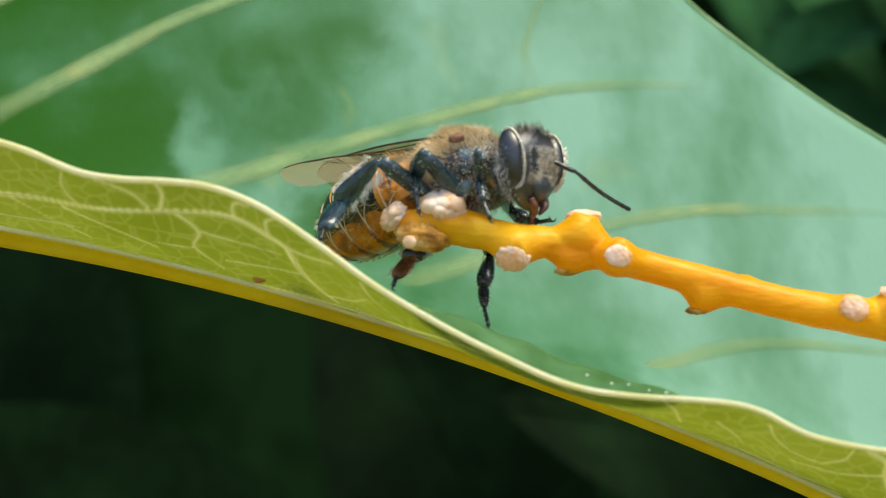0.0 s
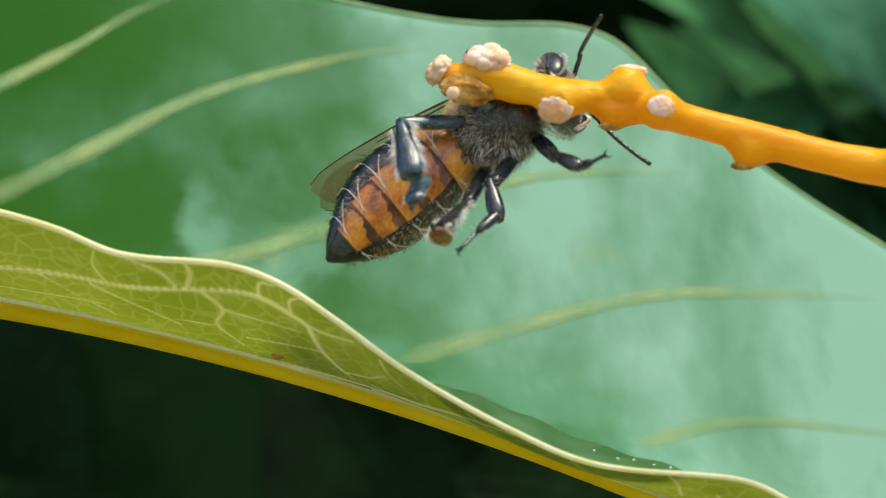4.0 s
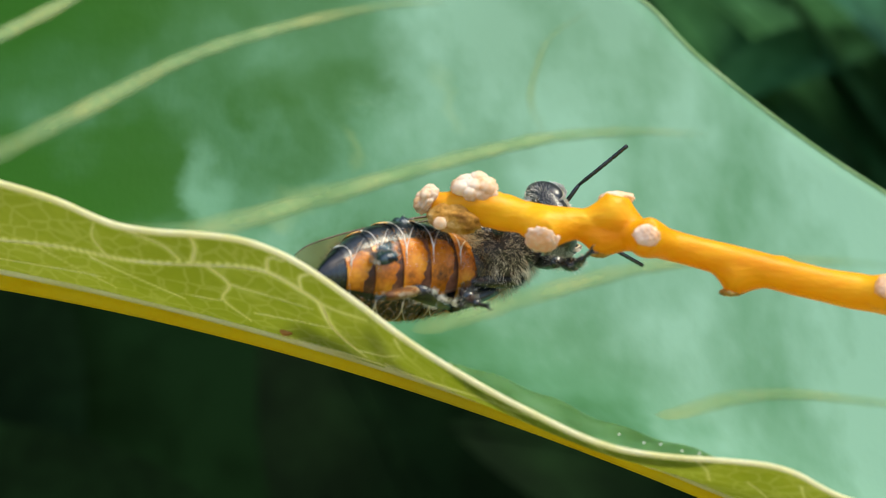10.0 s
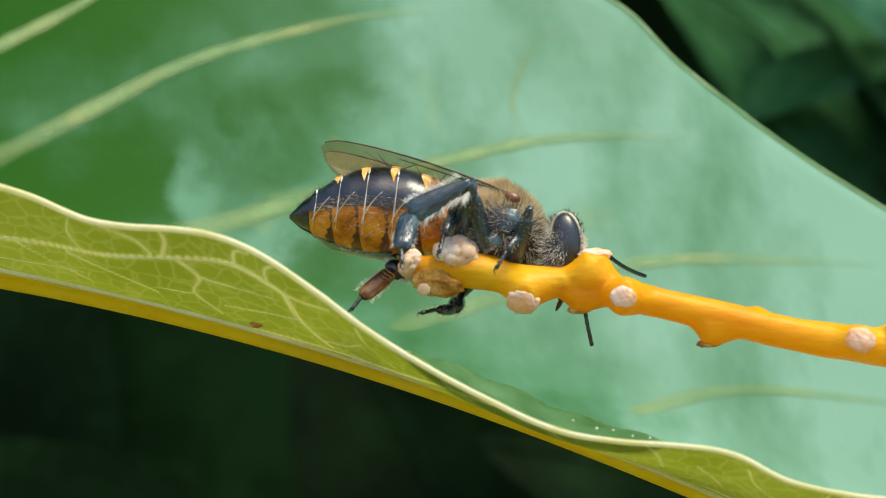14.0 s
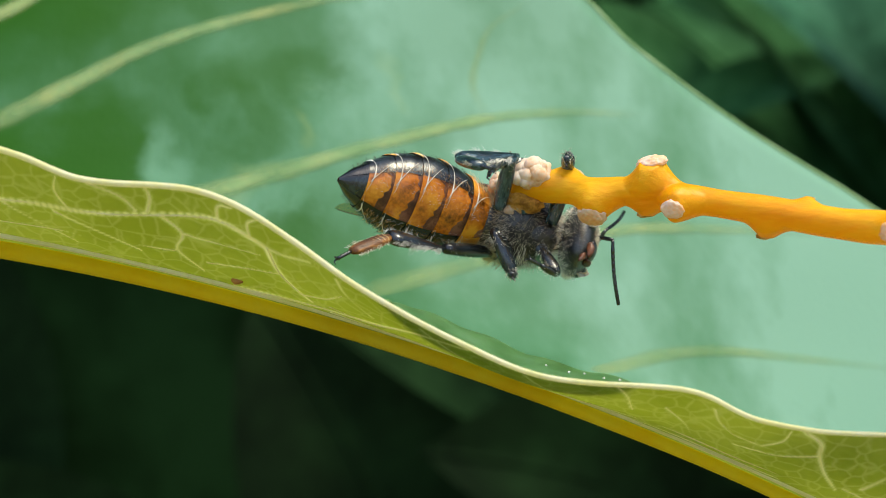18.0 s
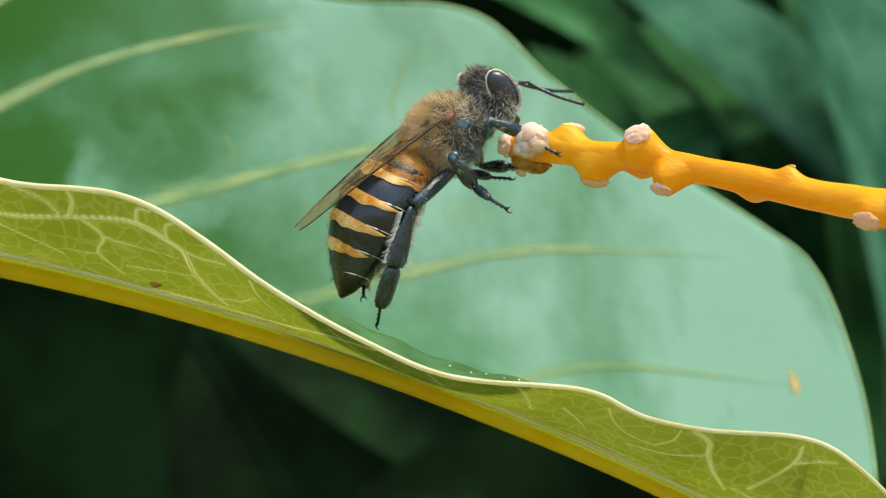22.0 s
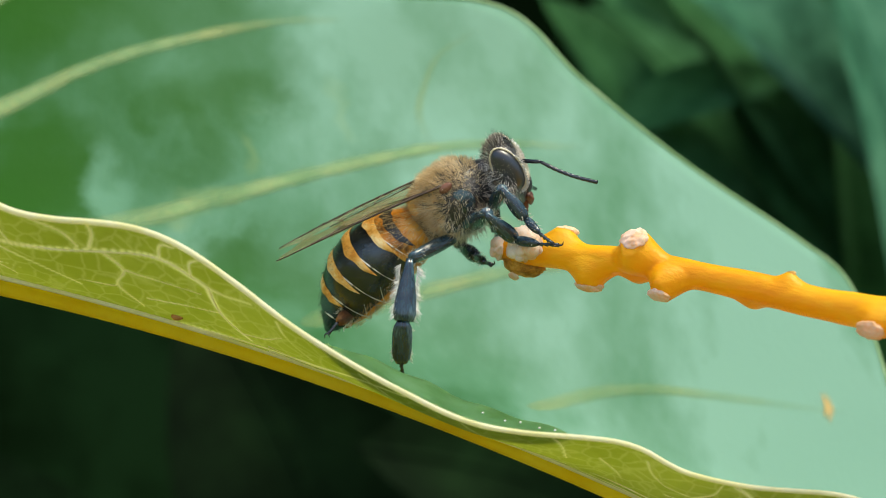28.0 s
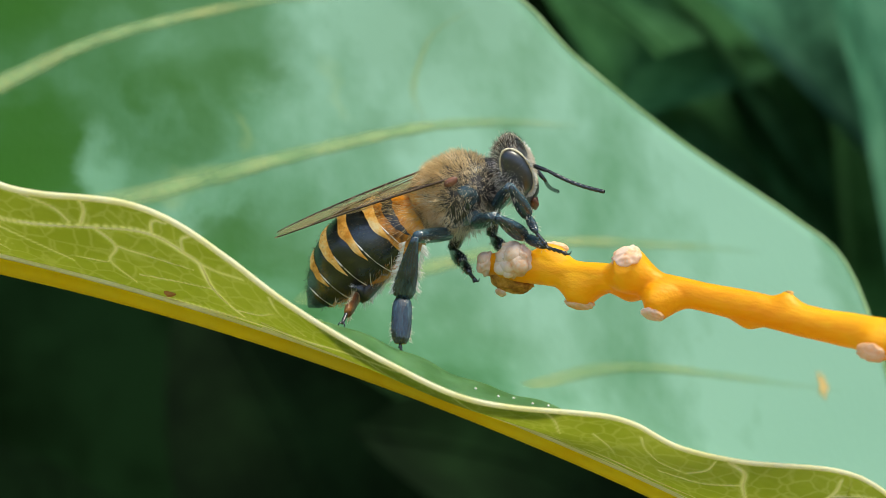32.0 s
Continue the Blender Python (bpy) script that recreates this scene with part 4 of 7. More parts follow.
for sg in (-1, 0, 1):
    bm = bmesh.new()
    ball(bm, (0.98 + 0.1 * (sg == 0), 0.22 * sg, 1.04 + 0.05 * (sg == 0)), (0.07, 0.07, 0.06), 10, 7)
    part("simple_eye", bm, EYE, head)
bm = bmesh.new()
tube(bm, spline([(1.1, 0, -1.6), (1.0, 0, -2.05), (0.9, 0, -2.4)], 8), [0.16, 0.15, 0.13, 0.12, 0.1, 0.08, 0.06, 0.03], 8)
part("tongue", bm, BROWN, head, "short brown tongue")
HZ, HCN = (0.80, 1.45, 1.32), (0.72, 0, -0.18)
hairs("fur", FUR_DARK, head, 380, on_ball(HZ, HCN, lambda p, g: p.z > 0.66 and abs(p.y) < 0.75), 0.26, (0.1, 0, 0.5), 0.008, "upright dark hairs on the crown", 11)
hairs("fur", FUR_WHITE, head, 1500, on_ball(HZ, HCN, lambda p, g: p.x < 0.3 and p.z < 0.5), 0.28, (-0.2, 0, -0.2), 0.006, "pale hairs behind the eyes", 12)
hairs("fur", FUR_GREY, head, 1700, on_ball(HZ, HCN, lambda p, g: p.x > 0.5 and abs(p.y) < 0.55 and -0.5 < p.z < 0.5), 0.16, (0.1, 0, 0.1), 0.006, "short grey hairs on the face", 13)
hairs("fur", FUR_DARK, head, 450, on_ball(HZ, HCN, lambda p, g: p.x < 0.35 and p.z > 0.15), 0.34, (-0.2, 0, 0.4), 0.008, "dark hairs at the neck", 14)
hairs("fur", FUR_GREY, head, 700, on_ball(HZ, HCN, lambda p, g: p.x < 0.4 and p.z > 0.1), 0.30, (-0.2, 0, 0.3), 0.007, "grey-brown hairs at the neck", 17)
bm = bmesh.new()
tube(bm, [Vector((-0.5, 0, -0.1)), Vector((0.4, 0, -0.1))], [0.7, 0.55], 14)
part("neck", bm, SKIN, head)

for piece in head.children_recursive:
    piece.data.transform(Matrix.Scale(0.98, 4))

for side, sg in (("right", -1), ("left", 1)):
    bm = bmesh.new()
    tube(bm, spline([(-0.2, 0, 0), (0.4, 0, 0.02), (1.07, 0, 0)], 10), [0.10, 0.075, 0.075, 0.08, 0.085, 0.085, 0.085, 0.085, 0.08, 0.06], 10)
    limb[side + "_scape"] = part("antenna_base", bm, CHITIN, head, "black first joint of the feeler")
    bm = bmesh.new()
    pts, rad = [], []
    for k in range(10):
        for f, r in ((0.02, 0.066), (0.5, 0.080), (0.95, 0.078)):
            pts.append(Vector((2.6 * (k + f) / 10, 0, 0.10 * math.sin(math.pi * (k + f) / 10))))
            rad.append(r * (0.85 if k == 0 else 1.0) * (0.9 if k == 9 and f > 0.9 else 1))
    tube(bm, pts, rad, 10)
    limb[side + "_flagellum"] = part("antenna_whip", bm, CHITIN, head, "black ringed feeler")

# legs: each piece runs along its x axis from joint to joint
LENGTHS = {"fore": (1.9, 1.5, 2.1), "middle": (2.2, 1.8, 2.6), "hind": (2.5, 2.45, 2.75)}
SHIN = (0.32, 0.40, 0.50, 0.61, 0.72, 0.82, 0.91, 0.98, 1.03, 1.04, 0.84)
WIDTHS = {"fore": (0.26, 0.24, 0.16), "middle": (0.28, 0.27, 0.19), "hind": (0.27, 0.265, 0.22)}


def bristles(ob, length, radius, count, ln, mat, seed, fringe=0):
    def place(rng):
        a, x = rng.uniform(0, 6.28), rng.uniform(0.1, 0.95) * length
        if fringe:
            a = rng.choice((-1, 1)) * math.pi / 2 + rng.gauss(0, 0.16)
            return Vector((x, math.cos(a) * radius, math.sin(a) * radius * fringe)), Vector((0.4, math.cos(a), math.sin(a))).normalized()
        return Vector((x, math.cos(a) * radius, math.sin(a) * radius)), Vector((0.3, math.cos(a), math.sin(a))).normalized()
    hairs("leg_hair", mat, ob, count, place, ln, (0.4, 0, 0), 0.009, "", seed)


# Sky sheen is in the right legs' colour; left ones stay black as shaded.
for side in ("right", "left"):
    for pair in ("fore", "middle", "hind"):
        (lf, lt, lo), (wf, wt, wo) = LENGTHS[pair], WIDTHS[pair]
        bm = bmesh.new()
        tube(bm, [Vector((lf * k / 10 - 0.1, 0, 0)) for k in range(11)], [wf * (0.62 + 0.36 * math.sin(math.pi * (0.15 + 0.75 * k / 10))) for k in range(11)], 14, 1.15)
        ob = limb["%s_%s_femur" % (side, pair)] = part("%s_thigh" % pair, bm, CHITIN_SKYLIT if side == "right" else CHITIN, bee, "slate-black leg joint")
        bristles(ob, lf, wf * 0.8, 110, 0.18, FUR_GREY, 31)
        bm = bmesh.new()
        tube(bm, [Vector((lt * k / 10, 0, 0)) for k in range(11)], [wt * ((SHIN if pair == "hind" else (0.40, 0.52, 0.64, 0.76, 0.86, 0.94, 1.0, 1.02, 0.98, 0.86, 0.62))[k]) for k in range(11)], 16, 1.65 if pair == "hind" else 1.15)
        ob = limb["%s_%s_tibia" % (side, pair)] = part("%s_shin" % pair, bm, CHITIN_SKYLIT if side == "right" else CHITIN, bee, "slate-black shin")
        bristles(ob, lt, wt * 0.75, 120 if pair != "hind" else 700, 0.22 if pair != "hind" else 0.36, FUR_GREY if pair != "hind" else FUR_WHITE, 32, 1.65 if pair == "hind" else 0)
        bm = bmesh.new()
        bl = lo * (0.68 if pair == "hind" else 0.5)
        tube(bm, [Vector((bl * k / 8, 0, 0)) for k in range(9)], [wo * (0.78 if (side, pair) == ("left", "hind") else 1.0) * ((0.62, 0.92, 1.02, 1.05, 1.05, 1.04, 1.01, 0.92, 0.60) if pair == "hind" else (0.55, 0.84, 0.98, 1.02, 1.0, 0.95, 0.86, 0.70, 0.42))[k] for k in range(9)], 16, 1.7 if pair == "hind" else 1.1)
        ob = limb["%s_%s_foot" % (side, pair)] = part("%s_foot" % pair, bm, COMB if (side, pair) == ("left", "hind") else CHITIN_SKYLIT if side == "right" else CHITIN, bee, "brown comb-like foot" if (side, pair) == ("left", "hind") else "slate-black foot")
        if (side, pair) == ("left", "hind"):
            bm = bmesh.new()
            for k in range(8):
                x, r = bl * (0.14 + 0.10 * k), wo * 0.79 * (1.0 - 0.25 * (k / 7) ** 2)
                tube(bm, [Vector((x + 0.04 * math.cos(q * 0.9), math.cos(q * math.pi / 10) * r, math.sin(q * math.pi / 10) * r * 1.5)) for q in range(21)], 0.016, 5)
            part("comb_rows", bm, FUR_GOLD, ob, "fine rows of pale bristles")
        bristles(ob, bl, wo * 0.85, 80 if pair != "hind" else 200, 0.18, FUR_GREY, 33, 1.7 if pair == "hind" else 0)
        bm = bmesh.new()
        n = 4
        pts, rad = [], []
        for k in range(n):
            for f, r in ((0.05, 0.045), (0.85, 0.085)):
                pts.append(Vector((bl + (lo - bl - 0.12) * (k + f) / n, 0, -0.03 * k)))
                rad.append(r)
        tube(bm, pts, rad, 8)
        end = pts[-1]
        for q in (-1, 1):
            tube(bm, spline([end, end + Vector((0.14, 0.09 * q, 0.02)), end + Vector((0.2, 0.14 * q, -0.12))], 6), [0.04, 0.04, 0.035, 0.03, 0.02, 0.01], 6)
        part("claw", bm, CHITIN, ob, "thin jointed toe with two claws")


# wings
def wing_mesh(length, front, back, y0):
    """A wing in the plane of its x axis: outline from a front and a back edge."""
    verts, faces = [], []
    rows, cols = 40, 12
    for i in range(rows):
        s = i / (rows - 1)
        f, b = front(s), back(s)
        for j in range(cols):
            y = b + (f - b) * j / (cols - 1)
            verts.append((length * s, y + y0, 0.10 * math.sin(s * 3) + 0.05 * math.sin(y * 2.2) + 0.02 * math.sin(s * 30 + y * 4)))
    for i in range(rows - 1):
        for j in range(cols - 1):
            faces.append((i * cols + j, i * cols + j + 1, (i + 1) * cols + j + 1, (i + 1) * cols + j))
    return verts, faces


for side, sg in (("right", 1), ("left", -1)):
    pair = limb[side + "_wings"] = new("wings")
    pair.parent = bee
    front = lambda s: sg * (0.12 + 0.35 * math.sin(math.pi * min(s, 1) * 0.75)) * (1 if s < 0.86 else math.sqrt(max(0.0, 1 - ((s - 0.86) / 0.14) ** 2)))
    back = lambda s: -sg * (0.10 + 1.75 * (s ** 0.9) * (1 - 0.45 * s ** 4)) * (1.0 if s < 0.80 else math.sqrt(max(0.0, 1 - ((s - 0.80) / 0.20) ** 2)))
    v, f = wing_mesh(7.6, front, back, 0)
    fore = raw("forewing", v, f, WING, pair, "smoky clear forewing")
    fore.visible_shadow = False
    z = lambda s, y: 0.10 * math.sin(s * 3) + 0.05 * math.sin(y * 2.2) + 0.02
    veins = []
    veins.append(([(7.6 * s, front(s), z(s, front(s))) for s in (0, 0.15, 0.3, 0.5, 0.7, 0.82, 0.92, 0.985)], 0.055, 0.018))
    veins.append(([(7.6 * s, front(s) - sg * 0.2 * math.sin(math.pi * s), z(s, 0)) for s in (0, 0.15, 0.3, 0.45, 0.6)], 0.04, 0.02))
    for pts in (((0.02, 0), (0.25, -0.25), (0.45, -0.45), (0.62, -0.55)), ((0.05, 0), (0.25, -0.5), (0.42, -1.05)), ((0.36, 0.2), (0.40, -0.4), (0.43, -1.0)),
                ((0.45, -0.45), (0.52, 0.2)), ((0.62, -0.55), (0.66, -0.1), (0.72, 0.3)), ((0.62, -0.55), (0.60, -1.0), (0.63, -1.5)), ((0.52, 0.2), (0.62, -0.15), (0.78, 0.2))):
        veins.append(([(7.6 * s, sg * y, z(s, y)) for s, y in pts], 0.022, 0.012))
    for pts, r0, r1 in veins:
        bm = bmesh.new()
        tube(bm, spline(pts, 16), [r0 + (r1 - r0) * k / 15 for k in range(16)], 6)
        part("wing_vein", bm, WING_VEIN, fore)
    v, f = wing_mesh(5.3, lambda s: sg * -0.35, lambda s: -sg * (0.40 + 1.45 * math.sin(math.pi * min(s * 0.72, 1)) * math.sqrt(max(0, 1 - max(0, (s - 0.7) / 0.3) ** 2))), -0.0)
    v = [(a, b, c - 0.12) for a, b, c in v]
    hind = raw("hindwing", v, f, WING, pair, "smaller clear hindwing")
    hind.visible_shadow = False
    bm = bmesh.new()
    tube(bm, spline([(0, -0.3 * sg, -0.02), (2.5, -0.36 * sg, 0.0), (5.2, -0.42 * sg, -0.02)], 16), 0.022, 6)
    part("wing_vein", bm, WING_VEIN, hind)


# ---- movement ----
def motions():
    """All movement: the stem in the breeze, the bee on it, and the bee's own parts."""
    walk(stem, [
        (0, mm(0.01, 0, 0.03, 0, 0, 0)), (0.5, mm(0.61, 0.25, 0.61, 0.65, 0.58, -2.65)), (1, mm(0.53, -0.13, 1.54, 1.53, 0.67, -2.5)), (1.5, mm(1.05, -0.64, 1.56, 1.34, 0.11, -3.41)),
        (2, mm(0.76, -0.53, 1.51, 0.9, 0.39, -3.58)), (2.5, mm(0.8, -0.45, 1.85, 1.41, 0.09, -4.17)), (4.5, mm(1.85, -3, 8.9, 0.44, 0.39, -7.49)), (5, mm(2.14, -2.46, 6.94, 0.02, 0.68, -8.17)),
        (5.5, mm(2.73, -2.22, 5.01, -0.4, 0.34, -8.51)), (6, mm(2.45, -2.01, 4.37, -0.54, -0.44, -8.55)), (6.5, mm(1.93, -2.03, 4.26, -0.03, -1.13, -9.15)), (7, mm(2.31, -1.21, 3.99, -0.23, -1.29, -9.44)),
        (7.5, mm(3.3, -0.93, 5.19, 0.52, 0.02, -9.22)), (8, mm(2.4, 0.43, 5.14, -0.54, 0.11, -8.83)), (8.5, mm(1.49, 1.32, 4.53, -1.39, -0.08, -9.55)), (9, mm(1.24, 1.73, 3.86, -1.23, -0.55, -8.84)),
        (9.5, mm(1.03, 1.39, 2.83, -2.01, -0.69, -8.88)), (10, mm(0.72, 0.49, 2.43, -1.55, -1.3, -9.12)), (10.5, mm(1.05, -0.46, 1.26, -0.88, -2.08, -8.92)), (11, mm(2.53, -1.3, 0.23, 0.28, -2.85, -8.87)),
        (11.5, mm(1.39, -1.88, 0.73, 0.69, -2.59, -8.22)), (12, mm(0.03, -2.19, 1.63, 0.9, -3.1, -8)), (12.5, mm(0.7, -1.53, 1.33, -0.15, -2.42, -7.26)), (13, mm(1.37, -0.02, -1.33, -1.53, -0.53, -6.13)),
        (13.5, mm(2.34, 0.19, -1.55, 1.83, -1.71, -7.45)), (14, mm(1.48, 0.22, 0.57, 6.2, -2.84, -9.58)), (14.5, mm(1.65, 0.37, 0.59, 11.4, -4.78, -12.67)), (15, mm(2.49, 0.89, 0.93, 17.46, -5.03, -17.27)),
        (15.5, mm(3.35, 1.14, 0.16, 20.62, -5.64, -19.56)), (17.5, mm(6.38, 2.64, 4.64, 25.68, -4.23, -33.38)), (18, mm(7.09, 2.84, 3.51, 27.32, -3.66, -34.62)), (18.5, mm(7.41, 3.01, 3.99, 31.4, -2.99, -35.11)),
        (19, mm(7.01, 3.44, 3.39, 37.18, -0.56, -36.22)), (19.5, mm(7.73, 3.05, 4.1, 44.53, 1.38, -39.11)), (20, mm(8.62, 1.69, 4.41, 47.13, 2.08, -40.97)), (20.5, mm(9.75, 1.05, 4.69, 53, 3.49, -45.3)),
        (21, mm(10.85, 0.65, 4.8, 57.27, 3.98, -47.8)), (21.5, mm(10.5, 0.09, 7.12, 57.93, 5.24, -48.99)), (22, mm(11.08, -0.24, 7.28, 57.31, 4.88, -48.98)), (22.5, mm(11.17, -0.08, 6.41, 57.06, 4.56, -49)),
        (23, mm(10.46, -0.21, 5.94, 57.94, 4.36, -47.17)), (23.5, mm(10.39, 0.34, 5.87, 56.83, 2.27, -48.26)), (24, mm(10.77, 0.53, 4.85, 56.44, 1.97, -48.03)), (24.5, mm(10.43, 0.69, 4.14, 55.47, 2.1, -47.48)),
        (25, mm(10.43, 0.79, 4.73, 55.29, 2.62, -47.39)), (25.5, mm(10.82, 1.01, 4.14, 55.39, 2.38, -47.86)), (26, mm(9.87, 1.09, 5.1, 55.74, 1.88, -47.35)), (26.5, mm(9.57, 1.69, 4.9, 55.99, 1.13, -48.5)),
        (28.5, mm(9.43, 1.9, 3.95, 53.83, -0.08, -47.43)), (29, mm(9.72, 2.18, 3.46, 52.91, -0.45, -47.22)), (29.5, mm(9.61, 2.08, 3.22, 51.63, -0.51, -47.37)), (30, mm(9.43, 1.49, 2.67, 50.32, -0.1, -44.59)),
        (30.5, mm(9.38, 1.65, 2.84, 50.77, 0.9, -46.86)), (31, mm(9.66, 1.59, 2.74, 51.29, 0.31, -47.39)), (31.5, mm(9.35, 1.24, 2.67, 51.81, -0.62, -47.16)), (32, mm(9.09, 0.57, 2.78, 54.05, 0.29, -45.77)),
    ])
    walk(bee, [
        (0, mm(.7, -2.3, 3.04, -8.47, -9.68, -12.83)), (.5, mm(1.02, -2.09, 3.36, -8.04, -5.81, -10.54)), (1, mm(.75, -2.49, 4.01, -6.96, -2.52, -5.44)), (1.5, mm(1.28, -3.01, 3.99, -6.56, -4.13, -7.91)),
        (2, mm(1.05, -2.9, 3.9, -6.43, -4.9, -9.62)), (2.5, mm(1.05, -2.84, 4.22, -5.89, -5.16, -10.27)), (4.5, mm(1.56, -4.7, 8.14, -77.07, -30.52, -2.66)), (5, mm(1.67, -4.36, 6.22, -75.97, -31.15, .14)),
        (5.5, mm(2.33, -4.32, 4.32, -77.42, -29.46, -.19)), (6, mm(2.12, -4.31, 3.7, -78.62, -28.24, -.39)), (6.5, mm(1.79, -4.33, 3.34, -79.38, -27.63, -.38)), (7, mm(2.38, -3.52, 2.86, -80.82, -26.36, .21)),
        (7.5, mm(3.16, -2.72, 4.1, -85.33, -24.8, 4.09)), (8, mm(2.06, -.87, 4.15, -91.92, -23.64, 8.95)), (8.5, mm(1.31, .27, 3.66, -86.07, -25.98, 15.62)), (9, mm(1.25, .94, 3.08, -79.62, -29.62, 23.22)),
        (9.5, mm(1.06, .6, 2.31, -80.19, -26.28, 24.39)), (10, mm(.77, -.29, 2.17, -79.84, -24.01, 24.95)), (10.5, mm(1.26, -1.25, 1.03, -80.18, -19.36, 19.81)), (11, mm(2.31, -2.11, .43, -80.45, -2.6, 17.49)),
        (11.5, mm(1, -4.29, 2.74, -24.35, 7.53, -8.97)), (12, mm(.18, -4.6, 4.3, -8.3, 8.09, -10.01)), (12.5, mm(.95, -3.93, 4.1, -10.91, 12.37, -8.21)), (13, mm(1.81, -2.37, 1.54, -13.83, 17.94, -6.34)),
        (13.5, mm(2.95, -2.22, 1.04, -14.14, 20.05, -6.78)), (14, mm(2.23, -2.28, 2.87, -13.37, 22.1, -7.39)), (14.5, mm(1.98, -2.18, 2.55, -16.43, 24.09, -9.92)), (15, mm(2.41, -1.67, 2.48, -18.56, 27.54, -13.32)),
        (15.5, mm(3.14, -1.49, 1.58, -15.1, 26.67, -13.73)), (17.5, mm(4.37, .99, 2.85, -68.27, 8.24, 1.88)), (18, mm(4.16, 1.23, 1.35, -68.59, 14.1, 4.96)), (18.5, mm(4.55, 1.43, 1.61, -65.73, 16.77, 3.79)),
        (19, mm(4.2, 2.04, .64, -60.22, 19.84, 3.27)), (19.5, mm(4.65, 2.02, 2.38, -32.34, 13.22, 3.38)), (20, mm(5.16, .68, 3.79, -9.54, 8.64, 1.41)), (20.5, mm(5.85, .21, 4.77, 5.31, -4.08, -9.25)),
        (21, mm(5.45, .09, 4.31, 15.91, -24.33, -3.9)), (21.5, mm(4.68, -.35, 6.02, 19.87, -34.22, .3)), (22, mm(4.84, -.71, 5.58, 20.3, -44.43, 7.42)), (22.5, mm(5.12, -.51, 4.96, 20.48, -42.46, -2.09)),
        (23, mm(4.63, -.77, 4.65, 21.52, -41.15, -10.4)), (23.5, mm(4.5, -.21, 4.77, 20.71, -38.41, -8.82)), (24, mm(4.81, -.1, 4, 22.15, -34.68, -7.42)), (24.5, mm(4.5, 0, 3.42, 21.69, -33.31, -5.58)),
        (25, mm(4.53, .11, 4.1, 22.27, -32.17, -4.81)), (25.5, mm(5.01, .37, 3.42, 22.04, -36.35, -7.28)), (26, mm(4.17, .4, 4.26, 22.03, -40.9, -8.89)), (26.5, mm(3.86, 1.1, 4, 21.68, -41.63, -9.82)),
        (28.5, mm(4.05, 1.06, 4.08, 22.78, -38.37, -13.91)), (29, mm(4.34, 1.33, 3.65, 21.55, -38.16, -12.94)), (29.5, mm(4.35, 1.26, 3.76, 21.39, -34.72, -12.66)), (30, mm(4.35, .45, 3.58, 21.57, -30.87, -9.69)),
        (30.5, mm(4.17, .77, 3.65, 22.23, -31.34, -10.24)), (31, mm(4.33, .73, 3.36, 21.78, -33.13, -8.5)), (31.5, mm(4.28, .44, 3.26, 20.33, -32.08, -10.22)), (32, mm(4.28, -.3, 3.33, 21.76, -30.52, -12.28)),
    ])
    walk(abdomen, [
        (0, mm(-1.7, 0, -0.35, -14, -8.96, -30.54)), (1, mm(-1.7, 0, -0.35, -18, -25.2, -22.96)), (2, mm(-1.7, 0, -0.35, -18, -24.26, -27.08)), (4.5, mm(-1.7, 0, -0.35, 0, -19.38, -6.62)),
        (5, mm(-1.7, 0, -0.35, 0, -23.77, -12.51)), (6, mm(-1.7, 0, -0.35, 0, -34.24, 3.08)), (7, mm(-1.7, 0, -0.35, 0, -34.82, 16.38)), (8, mm(-1.7, 0, -0.35, 0, -18.54, 10.17)),
        (9, mm(-1.7, 0, -0.35, 0, -4.24, 17.63)), (10, mm(-1.7, 0, -0.35, 0, -4.85, 24.35)), (10.5, mm(-1.7, 0, -0.35, 0, -2.7, 29.05)), (11, mm(-1.7, 0, -0.35, 0, -9.89, 13.72)),
        (11.5, mm(-1.7, 0, -0.35, 0, -3.59, -25.26)), (12, mm(-1.7, 0, -0.55, -22, -22.38, -15.66)), (13, mm(-1.7, 0, -0.55, -24, -9.07, -7.54)), (14, mm(-1.7, 0, -0.55, -28, -17.34, -6.62)),
        (15, mm(-1.7, 0, -0.55, -24, -20.37, -11.27)), (17.5, mm(-1.7, 0, -0.35, 0, -10.04, 4.28)), (18, mm(-1.7, 0, -0.35, 0, -15.77, 9.01)), (19, mm(-1.7, 0, -0.35, -6, -12.46, 3.46)),
        (20, mm(-1.7, 0, -0.35, -24, -18.68, -1.29)), (20.5, mm(-1.95, 0, 0, -8, -17.51, -4.11)), (21, mm(-1.95, 0, 0, 0, -19.31, -17.12)), (22, mm(-1.95, 0, 0, 0, -16.39, 0.94)),
        (23, mm(-1.95, 0, 0, 0, -13.49, -0.05)), (24, mm(-1.95, 0, 0, 0, -15.43, -8.12)), (25, mm(-1.95, 0, 0, 0, -16.79, -6.95)), (26, mm(-1.95, 0, 0, 0, -15.17, -8.03)),
        (29, mm(-1.95, 0, 0, 0, -8.03, -9.24)), (30, mm(-1.95, 0, 0, 0, -7.21, -6.66)), (31, mm(-1.95, 0, 0, 0, -5.18, -12.74)), (32, mm(-1.95, 0, 0, 0, -10.01, -9.75)),
    ])
